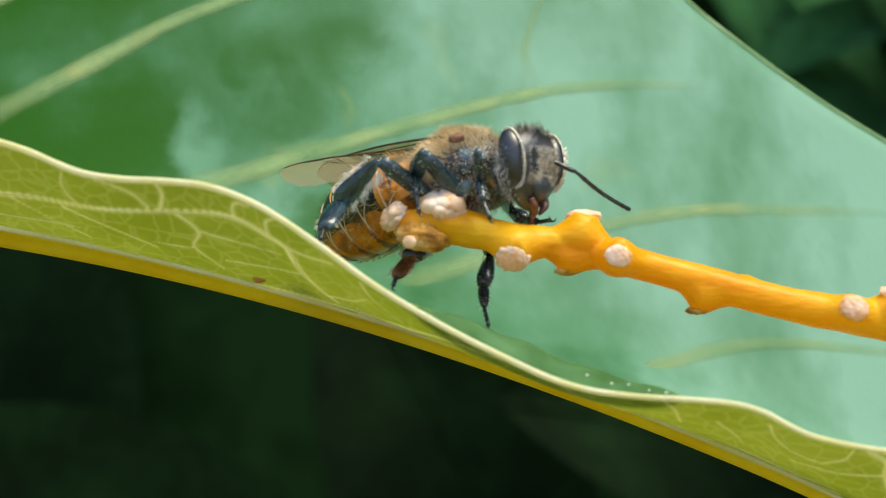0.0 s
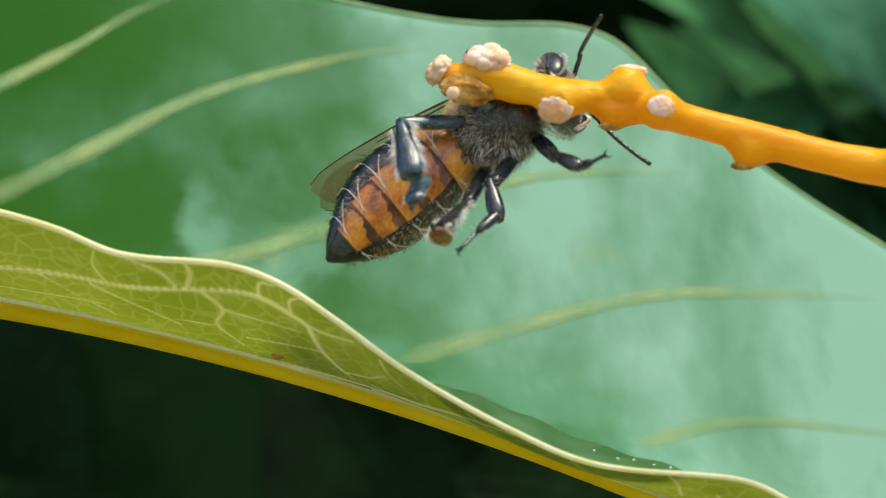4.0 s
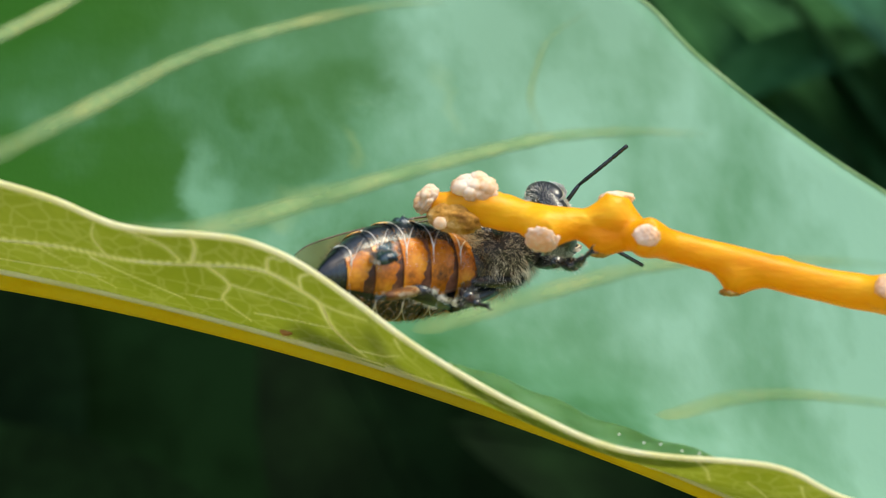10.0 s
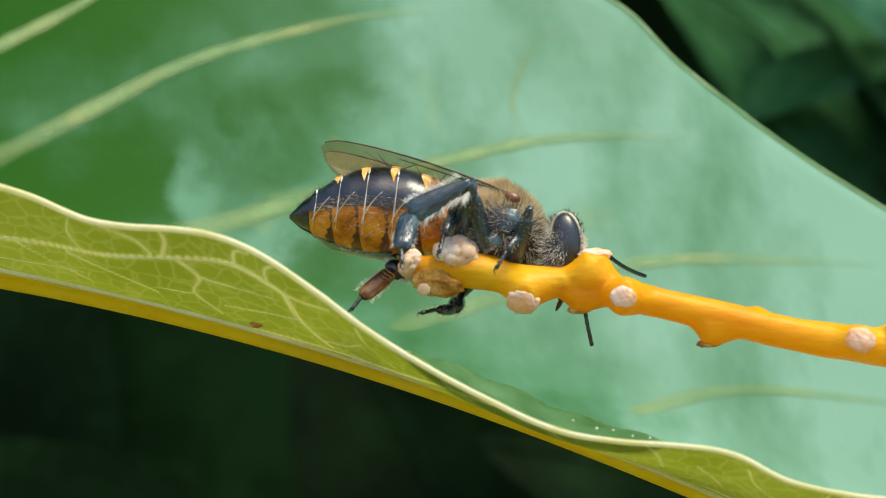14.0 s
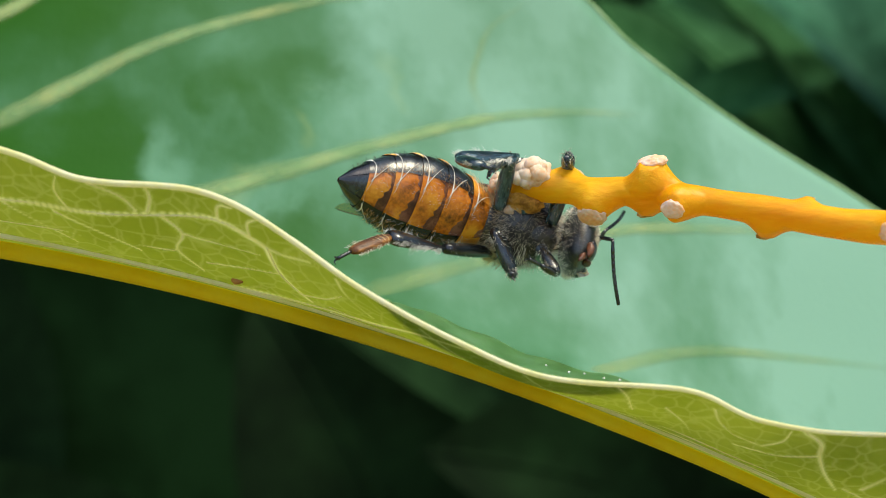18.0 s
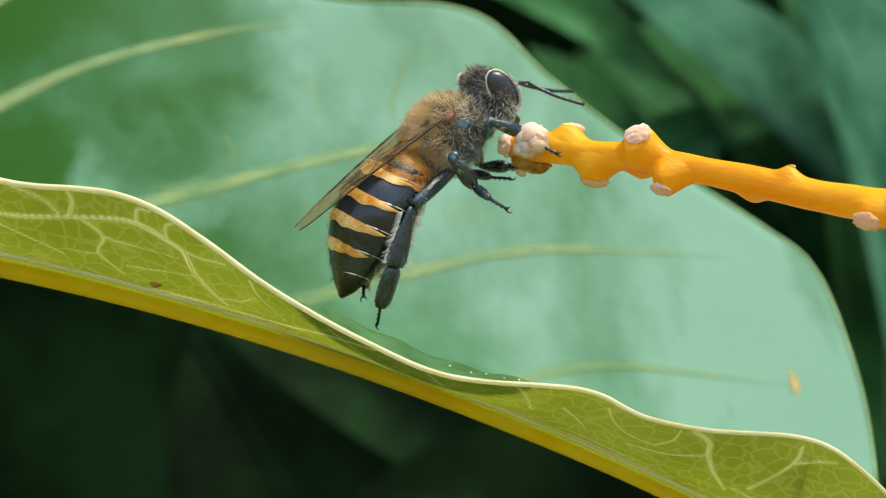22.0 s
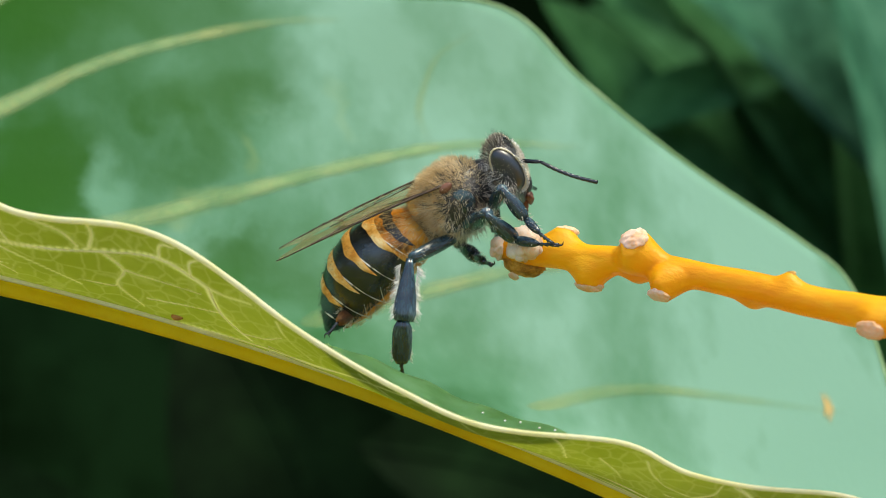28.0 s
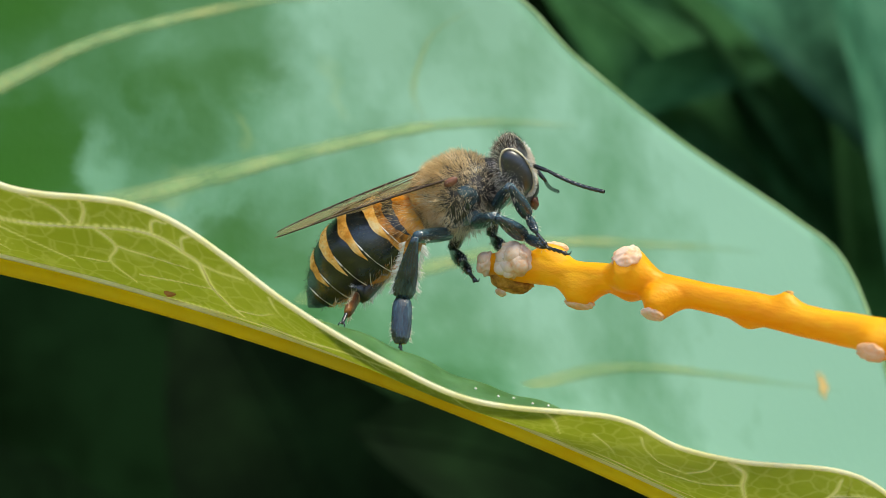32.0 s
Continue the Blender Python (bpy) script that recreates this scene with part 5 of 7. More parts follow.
    walk(head, [
        (0, mm(1.75, 0, .05, -1.12, 13.13, -24.22)), (1, mm(1.75, 0, .05, 2.99, 13.66, -23.69)), (2, mm(1.75, 0, .05, 4.63, 13.86, -24.75)), (4.5, mm(1.75, 0, .05, -1.53, 13.13, 7.82)),
        (5, mm(1.75, 0, .05, -.9, 14.04, 7.93)), (6, mm(1.75, 0, .05, -1.82, 11.99, 4.95)), (7, mm(1.75, 0, .05, -1.84, 10.81, .53)), (8, mm(1.75, 0, .05, .47, 15.63, 5.69)),
        (9, mm(1.75, 0, .05, -.7, 13.52, 3.91)), (10, mm(1.75, 0, .05, -1.42, 11.55, .49)), (10.5, mm(1.75, 0, .05, -1.95, 10.61, .49)), (11, mm(1.75, 0, .05, -.66, 12.49, -1.66)),
        (11.5, mm(1.75, 0, .05, -.26, .18, 6.02)), (12, mm(1.75, 0, .05, 3.48, -6.25, -7.44)), (13, mm(1.75, 0, .05, -.04, -6.92, -.38)), (14, mm(1.75, 0, .05, 1.82, -12.57, -1.19)),
        (15, mm(1.75, 0, .05, 3.23, -9.28, 1.18)), (17.5, mm(1.75, 0, .05, -.22, 5.49, -1.08)), (18, mm(1.75, 0, .05, -.38, 6.26, -1.86)), (19, mm(1.75, 0, .05, -.17, 3.8, -.83)),
        (20, mm(1.75, 0, .05, 1.45, 3.35, 2.01)), (20.5, mm(1.75, 0, .05, .6, 4.09, -2.84)), (21, mm(1.75, 0, .05, -.8, 7.05, 9.26)), (22, mm(1.75, 0, .05, -1.82, 14.96, 11.62)),
        (23, mm(1.75, 0, .05, -.24, 12.79, -7.04)), (24, mm(1.75, 0, .05, -.92, 14.79, .05)), (25, mm(1.75, 0, .05, -.61, 14.89, 1.2)), (26, mm(1.75, 0, .05, -.78, 19.78, -1.49)),
        (29, mm(1.75, 0, .05, -2.1, 20.42, -2.23)), (30, mm(1.75, 0, .05, -2.08, 18.46, -1.37)), (31, mm(1.75, 0, .05, -3.33, 19.33, 2.84)), (32, mm(1.75, 0, .05, -1.92, 19.5, -1.23)),
    ])
    walk(limb['right_hind_femur'], [
        (0, reach(-1, -1, -0.95, -2.23, -2.69, 0.41)), (1, reach(-1, -1, -0.95, -2.64, -2.85, -0.58)), (2, reach(-1, -1, -0.95, -2.51, -2.87, -0.25)), (4.5, reach(-1, -1, -.95, -2.89, -1.93, -2.3)),
        (5, reach(-1.7, -0.9, -0.9, -3.82, -1.47, -2.09)), (6, reach(-1, -1, -0.95, -2.28, -2.37, -2.61)), (7, reach(-1.7, -0.9, -0.9, -3.61, -2.51, -0.76)), (8, reach(-1, -1, -0.95, -2.74, -1.97, -2.46)),
        (8.5, reach(-1, -1, -.95, -3.28, -1.79, -1.59)), (9, reach(-1.7, -0.9, -0.9, -3.5, -2.2, 0.25)), (10, reach(-1.7, -0.9, -0.9, -3.13, -2.58, 0.27)), (10.5, reach(-1, -1, -.95, -2.44, -2.78, .06)),
        (11, reach(-1, -1, -.95, -2.4, -2.79, -1.99)), (11.5, reach(-1, -1, -.95, -2.4, -2.79, -1.99)), (12, reach(-1, -1, -.95, -2.23, -2.71, .39)), (13, reach(-1, -1, -.95, -1.77, -2.47, .92)),
        (14, reach(-1, -1, -.95, -1.14, -2.96, .6)), (15, reach(-1, -1, -.95, -.75, -3.19, .22)), (17.5, reach(-1, -1, -.95, -.75, -3.19, .22)), (18, reach(-1, -1, -.95, -1.19, -3.35, -1.79)),
        (19, reach(-1, -1, -.95, -1.19, -3.35, -1.79)), (19.5, reach(-1, -1, -.95, -2.65, -2.88, -.93)), (20, reach(-1.01, -1, -.95, -2.95, -1.47, .55)), (20.5, reach(-1, -1, -.95, -2.62, -1.26, .94)),
        (21, reach(-1, -1, -.95, -1.74, -1.7, 1.33)), (22, reach(-1.04, -1.02, -.94, -3.32, -1.94, -.48)), (23, reach(-1, -1, -.95, -3.05, -2.12, -.05)), (24, reach(-1, -1, -.95, -2.7, -2.46, .16)),
        (25, reach(-1, -1, -.95, -2.84, -2.32, .11)), (26, reach(-1, -1, -0.95, -2.72, -2.58, -0.05)), (29, reach(-1, -1, -0.95, -2.39, -2.85, -0.01)), (30, reach(-1, -1, -.95, -2.44, -2.73, .13)),
        (31, reach(-1, -1, -.95, -2.25, -2.58, .53)), (32, reach(-1, -1, -.95, -1.8, -3.06, .22)),
    ])
    walk(limb['right_hind_tibia'], [
        (0, reach(-2.23, -2.69, 0.41, -4.19, -1.59, -0.55)), (1, reach(-2.64, -2.85, -0.58, -4.64, -2.31, -1.89)), (2, reach(-2.51, -2.87, -0.25, -4.48, -2.23, -1.55)), (4.5, reach(-2.89, -1.93, -2.3, -2.57, -.51, -4.27)),
        (5, reach(-3.82, -1.47, -2.09, -3.16, -0.27, -4.12)), (6, reach(-2.28, -2.37, -2.61, -2.99, -1.35, -4.72)), (7, reach(-3.61, -2.51, -0.76, -3.31, -1.3, -2.87)), (8, reach(-2.74, -1.97, -2.46, -3.23, -1.85, -0.06)),
        (9, reach(-3.5, -2.2, 0.25, -3.9, -1.74, -2.12)), (10, reach(-3.13, -2.58, 0.27, -4.9, -2.34, -1.41)), (10.5, reach(-2.44, -2.78, .06, -4.01, -2.15, -1.71)), (11, reach(-2.4, -2.79, -1.99, -4.82, -3.13, -1.82)),
        (11.5, reach(-2.4, -2.79, -1.99, -4.82, -3.13, -1.82)), (11.8, reach(-2.32, -2.75, -.8, -3.98, -2.6, -2.59)), (12, reach(-2.23, -2.71, .39, -2.49, -2.49, -2.03)), (13, reach(-1.73, -2.49, .98, -3, -1.74, -.98)),
        (14, reach(-1.14, -2.96, .6, -2.66, -2.92, -1.32)), (15, reach(-.75, -3.19, .22, -2.19, -2.53, -1.65)), (17.5, reach(-.75, -3.19, .22, -2.19, -2.53, -1.65)), (18, reach(-1.19, -3.35, -1.79, -3.16, -3.13, -3.25)),
        (19, reach(-1.19, -3.35, -1.79, -3.16, -3.13, -3.25)), (20, reach(-2.95, -1.46, .58, -3.61, -1.78, -1.76)), (20.5, reach(-2.57, -1.24, 1.01, -3.93, -1.82, -.95)), (21, reach(-1.74, -1.7, 1.33, -3.27, -2.02, -.55)),
        (22, reach(-3.35, -1.95, -.47, -5.45, -1.97, -1.73)), (23, reach(-3.05, -2.12, -.05, -4.84, -2.38, -1.7)), (24, reach(-2.7, -2.46, .16, -4.34, -2.38, -1.67)), (25, reach(-2.84, -2.32, .11, -4.36, -2.83, -1.73)),
        (26, reach(-2.72, -2.58, -0.05, -4.4, -3.32, -1.67)), (29, reach(-2.39, -2.85, -0.01, -3.9, -4.15, -1.44)), (30, reach(-2.44, -2.73, .13, -3.99, -2.42, -1.74)), (31, reach(-2.25, -2.58, .53, -3.8, -2.94, -1.32)),
        (32, reach(-1.8, -3.06, .22, -3.46, -3.02, -1.59)),
    ])
    walk(limb['right_hind_foot'], [
        (0, reach(-4.19, -1.59, -0.55, -4.44, -3.79, -2.18)), (1, reach(-4.64, -2.31, -1.89, -5.39, -4.77, -2.86)), (2, reach(-4.48, -2.23, -1.55, -5, -4.45, -3.09)), (3.2, reach(-3.5, -1.17, -3.04, -4.02, -2.16, -5.55)),
        (4.5, reach(-2.57, -.51, -4.27, -3.09, -.29, -6.96)), (5, reach(-3.16, -0.27, -4.12, -2.84, 0.22, -6.8)), (6, reach(-2.99, -1.35, -4.72, -3.09, 1.16, -3.61)), (7, reach(-3.31, -1.3, -2.87, -3.55, -0.21, -5.38)),
        (8, reach(-3.23, -1.85, -0.06, -4.6, -2.42, -2.37)), (9, reach(-3.9, -1.74, -2.12, -4.42, -1.17, -4.76)), (10, reach(-4.9, -2.34, -1.41, -5.35, -2.9, -4.06)), (10.5, reach(-4.01, -2.15, -1.71, -5.33, -2.22, -4.12)),
        (10.8, reach(-4.42, -2.64, -1.76, -6.57, -2.24, -3.43)), (11, reach(-4.82, -3.13, -1.82, -7.54, -2.71, -1.83)), (11.5, reach(-4.82, -3.13, -1.82, -7.54, -2.71, -1.83)), (11.8, reach(-3.65, -2.81, -1.93, -5.22, -3.38, -4.11)),
        (12, reach(-2.49, -2.49, -2.03, -1.82, -4.07, -4.18)), (13, reach(-2.96, -1.76, -.92, -1.79, -2.53, -3.11)), (14, reach(-2.66, -2.92, -1.32, -2, -4.61, -3.38)), (15, reach(-2.19, -2.53, -1.65, -1.32, -4.33, -3.54)),
        (17.5, reach(-2.19, -2.53, -1.65, -1.32, -4.33, -3.54)), (18, reach(-3.16, -3.13, -3.25, -2.2, -3.8, -5.73)), (19, reach(-3.16, -3.13, -3.25, -2.2, -3.8, -5.73)), (20, reach(-3.6, -1.77, -1.73, -3.18, -1.33, -4.39)),
        (20.5, reach(-3.88, -1.8, -.88, -3.63, -2.16, -2.67)), (21, reach(-3.27, -2.02, -.55, -4.54, -2.56, -2.93)), (22, reach(-5.44, -1.97, -1.73, -7.62, -1.33, -3.33)), (23, reach(-4.84, -2.38, -1.7, -6.56, -4.13, -2.94)),
        (24, reach(-4.34, -2.38, -1.67, -6.01, -4.17, -2.92)), (25, reach(-4.36, -2.83, -1.73, -5.88, -4.64, -3.14)), (26, reach(-4.4, -3.32, -1.67, -6.26, -2.94, -3.66)), (29, reach(-3.9, -4.15, -1.44, -5.67, -3.69, -3.5)),
        (30, reach(-3.99, -2.42, -1.74, -5.26, -4.26, -3.35)), (31, reach(-3.8, -2.94, -1.32, -5.17, -4.79, -2.83)), (32, reach(-3.46, -3.02, -1.59, -4.67, -4.76, -3.34)),
    ])
    walk(limb['right_middle_femur'], [
        (0, reach(.05, -1.05, -1.05, -.73, -2.54, .37)), (1, reach(.05, -1.05, -1.05, -1.23, -2.54, -.06)), (2, reach(.05, -1.05, -1.05, -.98, -2.59, .14)), (3.2, reach(.11, -1.13, -1.11, -1.6, -.95, .26)),
        (4.5, reach(.18, -1.2, -1.17, -1.03, .24, -.03)), (5, reach(.14, -1.14, -1.15, -1.07, .05, .25)), (6, reach(.12, -1.23, -1.21, -.51, .33, .19)), (7, reach(.06, -1, -.96, .24, .18, .89)),
        (8, reach(.04, -1.29, -1.19, .14, .61, -.08)), (9, reach(-.1, -1.22, -1.19, 1.11, .21, -.03)), (10, reach(-.14, -1.15, -1.21, 1.42, -.34, .1)), (10.5, reach(-.11, -1.12, -1.26, 1.2, -.53, .41)),
        (10.8, reach(-.03, -1.09, -1.15, -.72, -2.56, .33)), (11, reach(.05, -1.05, -1.05, -1.5, -2.49, -1.64)), (11.5, reach(.05, -1.05, -1.05, -1.5, -2.49, -1.64)), (12, reach(.05, -1.05, -1.05, -.85, -2.48, .35)),
        (13, reach(.05, -1.05, -1.05, -.88, -1.58, .87)), (14, reach(.05, -1.05, -1.05, -1.08, -2.31, .35)), (15, reach(.05, -1.05, -1.05, -.39, -2.99, -.11)), (17.5, reach(.05, -1.05, -1.05, -.39, -2.99, -.11)),
        (18, reach(.05, -1.05, -1.05, -.79, -2.97, -.4)), (19, reach(.05, -1.05, -1.05, -.79, -2.97, -.4)), (20, reach(.05, -1.05, -1.05, -1.22, -2.4, .14)), (20.5, reach(.05, -1.05, -1.05, -1.11, -1.57, .74)),
        (21, reach(.05, -1.05, -1.05, -.78, -1.95, .78)), (22, reach(.05, -1.05, -1.05, -.99, -2.6, .12)), (23, reach(.05, -1.05, -1.05, -.87, -2.95, -.42)), (24, reach(.05, -1.05, -1.05, .04, -2.97, .02)),
        (25, reach(.05, -1.05, -1.05, -.07, -2.91, .13)), (26, reach(.05, -1.05, -1.05, .16, -2.89, .16)), (29, reach(.05, -1.05, -1.05, 1.12, -2.95, -.78)), (30, reach(.05, -1.05, -1.05, 1.02, -3, -.73)),
        (31, reach(.05, -1.05, -1.05, .98, -2.98, -.55)), (32, reach(.05, -1.05, -1.05, 1.2, -2.9, -.76)),
    ])
    walk(limb['right_middle_tibia'], [
        (0, reach(-.65, -2.68, .42, -1.51, -1.19, -.09)), (1, reach(-1.18, -2.73, -.01, -1.61, -1.02, -.4)), (2, reach(-.9, -2.8, .18, -1.48, -1.13, -.18)), (3.2, reach(-.9, -1.36, .01, .01, .17, .29)),
        (4.5, reach(-.9, .08, -.15, .23, -.93, .82)), (5, reach(-.98, -.04, .15, .4, -.76, 1.05)), (6, reach(-.44, .15, .03, .15, -.8, 1.44)), (7, reach(.25, .23, .97, -.11, -1.44, 1.53)),
        (8, reach(.13, .36, -.22, .25, -1.36, .27)), (9, reach(.96, .04, -.18, -.08, -1.35, .32)), (10, reach(1.23, -.44, -.06, -.48, -.89, .3)), (10.5, reach(1.04, -.6, .2, -.75, -.84, .26)),
        (10.8, reach(-.23, -1.55, -.72, -1.66, -1.44, -1.82)), (11, reach(-1.5, -2.49, -1.64, -2.31, -2.34, -3.24)), (11.5, reach(-1.5, -2.49, -1.64, -2.31, -2.34, -3.24)), (12, reach(-.75, -2.71, .42, -1.48, -1.14, -.09)),
        (13, reach(-.52, -1.76, 1.29, -1.64, -1.19, 0)), (14, reach(-1.02, -2.47, .46, -1.57, -1.08, -.54)), (15, reach(-.39, -2.99, -.11, -.64, -1.47, -1.04)), (17.5, reach(-.39, -2.99, -.11, -.64, -1.47, -1.04)),
        (18, reach(-.79, -2.97, -.4, -1.65, -2.94, -1.98)), (19, reach(-.79, -2.97, -.4, -1.65, -2.94, -1.98)), (19.5, reach(-1.07, -2.8, -.04, -1.13, -1.97, -1.64)), (20, reach(-1.34, -2.62, .31, -.6, -1.35, -.72)),
        (20.5, reach(-1.11, -1.57, .74, -.31, -1.56, -.86)), (21, reach(-.78, -1.95, .78, -.31, -2.32, -.92)), (22, reach(-.99, -2.6, .12, -.93, -2.17, -1.63)), (23, reach(-.87, -2.95, -.42, -.57, -1.67, -1.66)),
        (24, reach(.04, -2.97, .02, -.23, -2.2, -1.58)), (25, reach(-.07, -2.91, .13, -.08, -2.33, -1.58)), (26, reach(.16, -2.89, .16, 0, -2.36, -1.56)), (29, reach(1.12, -2.95, -.78, 1.43, -2.35, -2.45)),
        (30, reach(1.02, -3, -.73, 1.34, -2.18, -2.3)), (31, reach(.98, -2.98, -.55, 1.41, -2.18, -2.1)), (32, reach(1.2, -2.9, -.76, 1.61, -2.03, -2.28)),
    ])
    walk(limb['right_middle_foot'], [
        (0, reach(-1.42, -1.33, -.04, -1.06, -2.97, -1.6)), (1, reach(-1.56, -1.2, -.35, -1.2, -3.05, -1.59)), (2, reach(-1.41, -1.34, -.13, -.93, -3.2, -1.17)), (4.5, reach(.23, -.93, .82, .48, -2.87, -.89)),
        (5, reach(.4, -.76, 1.05, .58, -2.77, -.58)), (6, reach(.15, -.8, 1.44, .27, -2.74, -.29)), (7, reach(-.11, -1.44, 1.53, -.06, -3.32, -.26)), (8, reach(.25, -1.36, .27, -.06, -2.99, -1.74)),
        (9, reach(-.08, -1.35, .32, -.6, -3.55, -.95)), (10, reach(-.48, -.89, .3, -1.23, -3.04, -.94)), (10.5, reach(-.75, -.84, .26, -1.51, -2.89, -1.14)), (11, reach(-2.31, -2.34, -3.24, -3.08, -2.67, -5.7)),
        (11.5, reach(-2.31, -2.34, -3.24, -3.08, -2.67, -5.7)), (12, reach(-1.37, -1.36, -.02, -.91, -2.8, -1.61)), (13, reach(-1.28, -1.37, .41, -1.01, -1.45, -1.65)), (14, reach(-1.51, -1.23, -.43, -1.29, -2.78, -2.04)),
        (15, reach(-.64, -1.47, -1.04, -.5, -3.39, -2.79)), (17.5, reach(-.64, -1.47, -1.04, -.5, -3.39, -2.79)), (18, reach(-1.65, -2.94, -1.98, -2.21, -3.17, -4.51)), (19, reach(-1.65, -2.94, -1.98, -2.21, -3.17, -4.51)),
        (20, reach(-.73, -1.57, -.54, -.49, -3.11, -1.72)), (20.5, reach(-.31, -1.56, -.86, .2, -3.2, -2.75)), (21, reach(-.31, -2.32, -.92, .46, -4.54, -2.04)), (22, reach(-.93, -2.17, -1.63, -1.11, -4.7, -2.2)),
        (23, reach(-.57, -1.67, -1.66, .65, -3.9, -2.18)), (24, reach(-.23, -2.2, -1.58, -.74, -4.35, -2.95)), (25, reach(-.08, -2.33, -1.58, -.05, -4.52, -2.98)), (26, reach(0, -2.36, -1.56, .68, -4.68, -2.51)),
        (29, reach(1.43, -2.35, -2.45, 2.96, -4.3, -3.22)), (30, reach(1.34, -2.18, -2.3, 2.84, -4.07, -3.27)), (31, reach(1.41, -2.18, -2.1, 2.77, -4.21, -3)), (32, reach(1.61, -2.03, -2.28, 2.82, -4.2, -3.05)),
    ])
    walk(limb['right_fore_femur'], [
        (0, reach(1.15, -.85, -1, 1.17, -2.45, .02)), (1, reach(1.15, -.85, -1, .98, -2.4, .08)), (2, reach(1.15, -.85, -1, 1.08, -2.38, .12)), (3.2, reach(1.15, -.86, -1.03, 1.29, -1.34, .8)),
        (4.5, reach(1.14, -.87, -1.06, 1.4, -.25, .72)), (5, reach(1.15, -.85, -.99, 1.52, -.13, .73)), (6, reach(1.16, -.83, -.91, 1.3, -.35, .92)), (7, reach(1.15, -.85, -1.01, .85, -.62, .85)),
        (8, reach(1.04, -.89, -1.31, 1.67, -.66, .47)), (9, reach(1.01, -1.01, -1.44, 1.55, -.39, .28)), (10, reach(.97, -.99, -1.45, 1.65, -.46, .25)), (10.5, reach(1.06, -.88, -1.45, 1.44, -.74, .41)),
        (10.8, reach(1.1, -.87, -1.22, .81, -2.63, -.57)), (11, reach(1.15, -.85, -1, .58, -2.38, -1.97)), (11.5, reach(1.15, -.85, -1, .58, -2.38, -1.97)), (11.8, reach(1.15, -.85, -1, .74, -2.7, -.88)),
        (12, reach(1.15, -.85, -1, 1.21, -1.88, .59)), (13, reach(1.15, -.85, -1, 1.29, -2.05, .47)), (14, reach(1.15, -.85, -1, 1.06, -2.13, .4)), (15, reach(1.15, -.85, -1, 1.77, -2.36, -.03)),
        (17.5, reach(1.15, -.85, -1, 1.77, -2.36, -.03)), (18, reach(1.15, -.85, -1, 1.31, -2.68, -.51)), (19, reach(1.15, -.85, -1, .92, -2.55, -.19)), (20, reach(1.15, -.85, -1, 1.58, -2.51, -.18)),
        (20.5, reach(1.15, -.85, -1, 1.98, -2.5, -.57)), (21, reach(1.15, -.85, -1, 2.25, -2.4, -.89)), (22, reach(1.15, -.85, -1, 1.21, -2.46, 0)), (23, reach(1.15, -.85, -1, 1.72, -2.59, -.51)),
        (24, reach(1.15, -.85, -1, 2.13, -2.42, -.56)), (25, reach(1.15, -.85, -1, 1.94, -2.51, -.52)), (26, reach(1.15, -.85, -1, 1.89, -2.55, -.6)), (29, reach(1.15, -.85, -1, 2.04, -2.23, -.05)),
        (30, reach(1.15, -.85, -1, 1.95, -2.24, .02)), (31, reach(1.15, -.85, -1, 2.1, -2.13, .04)), (32, reach(1.15, -.85, -1, 2.2, -2.21, -.18)),
    ])
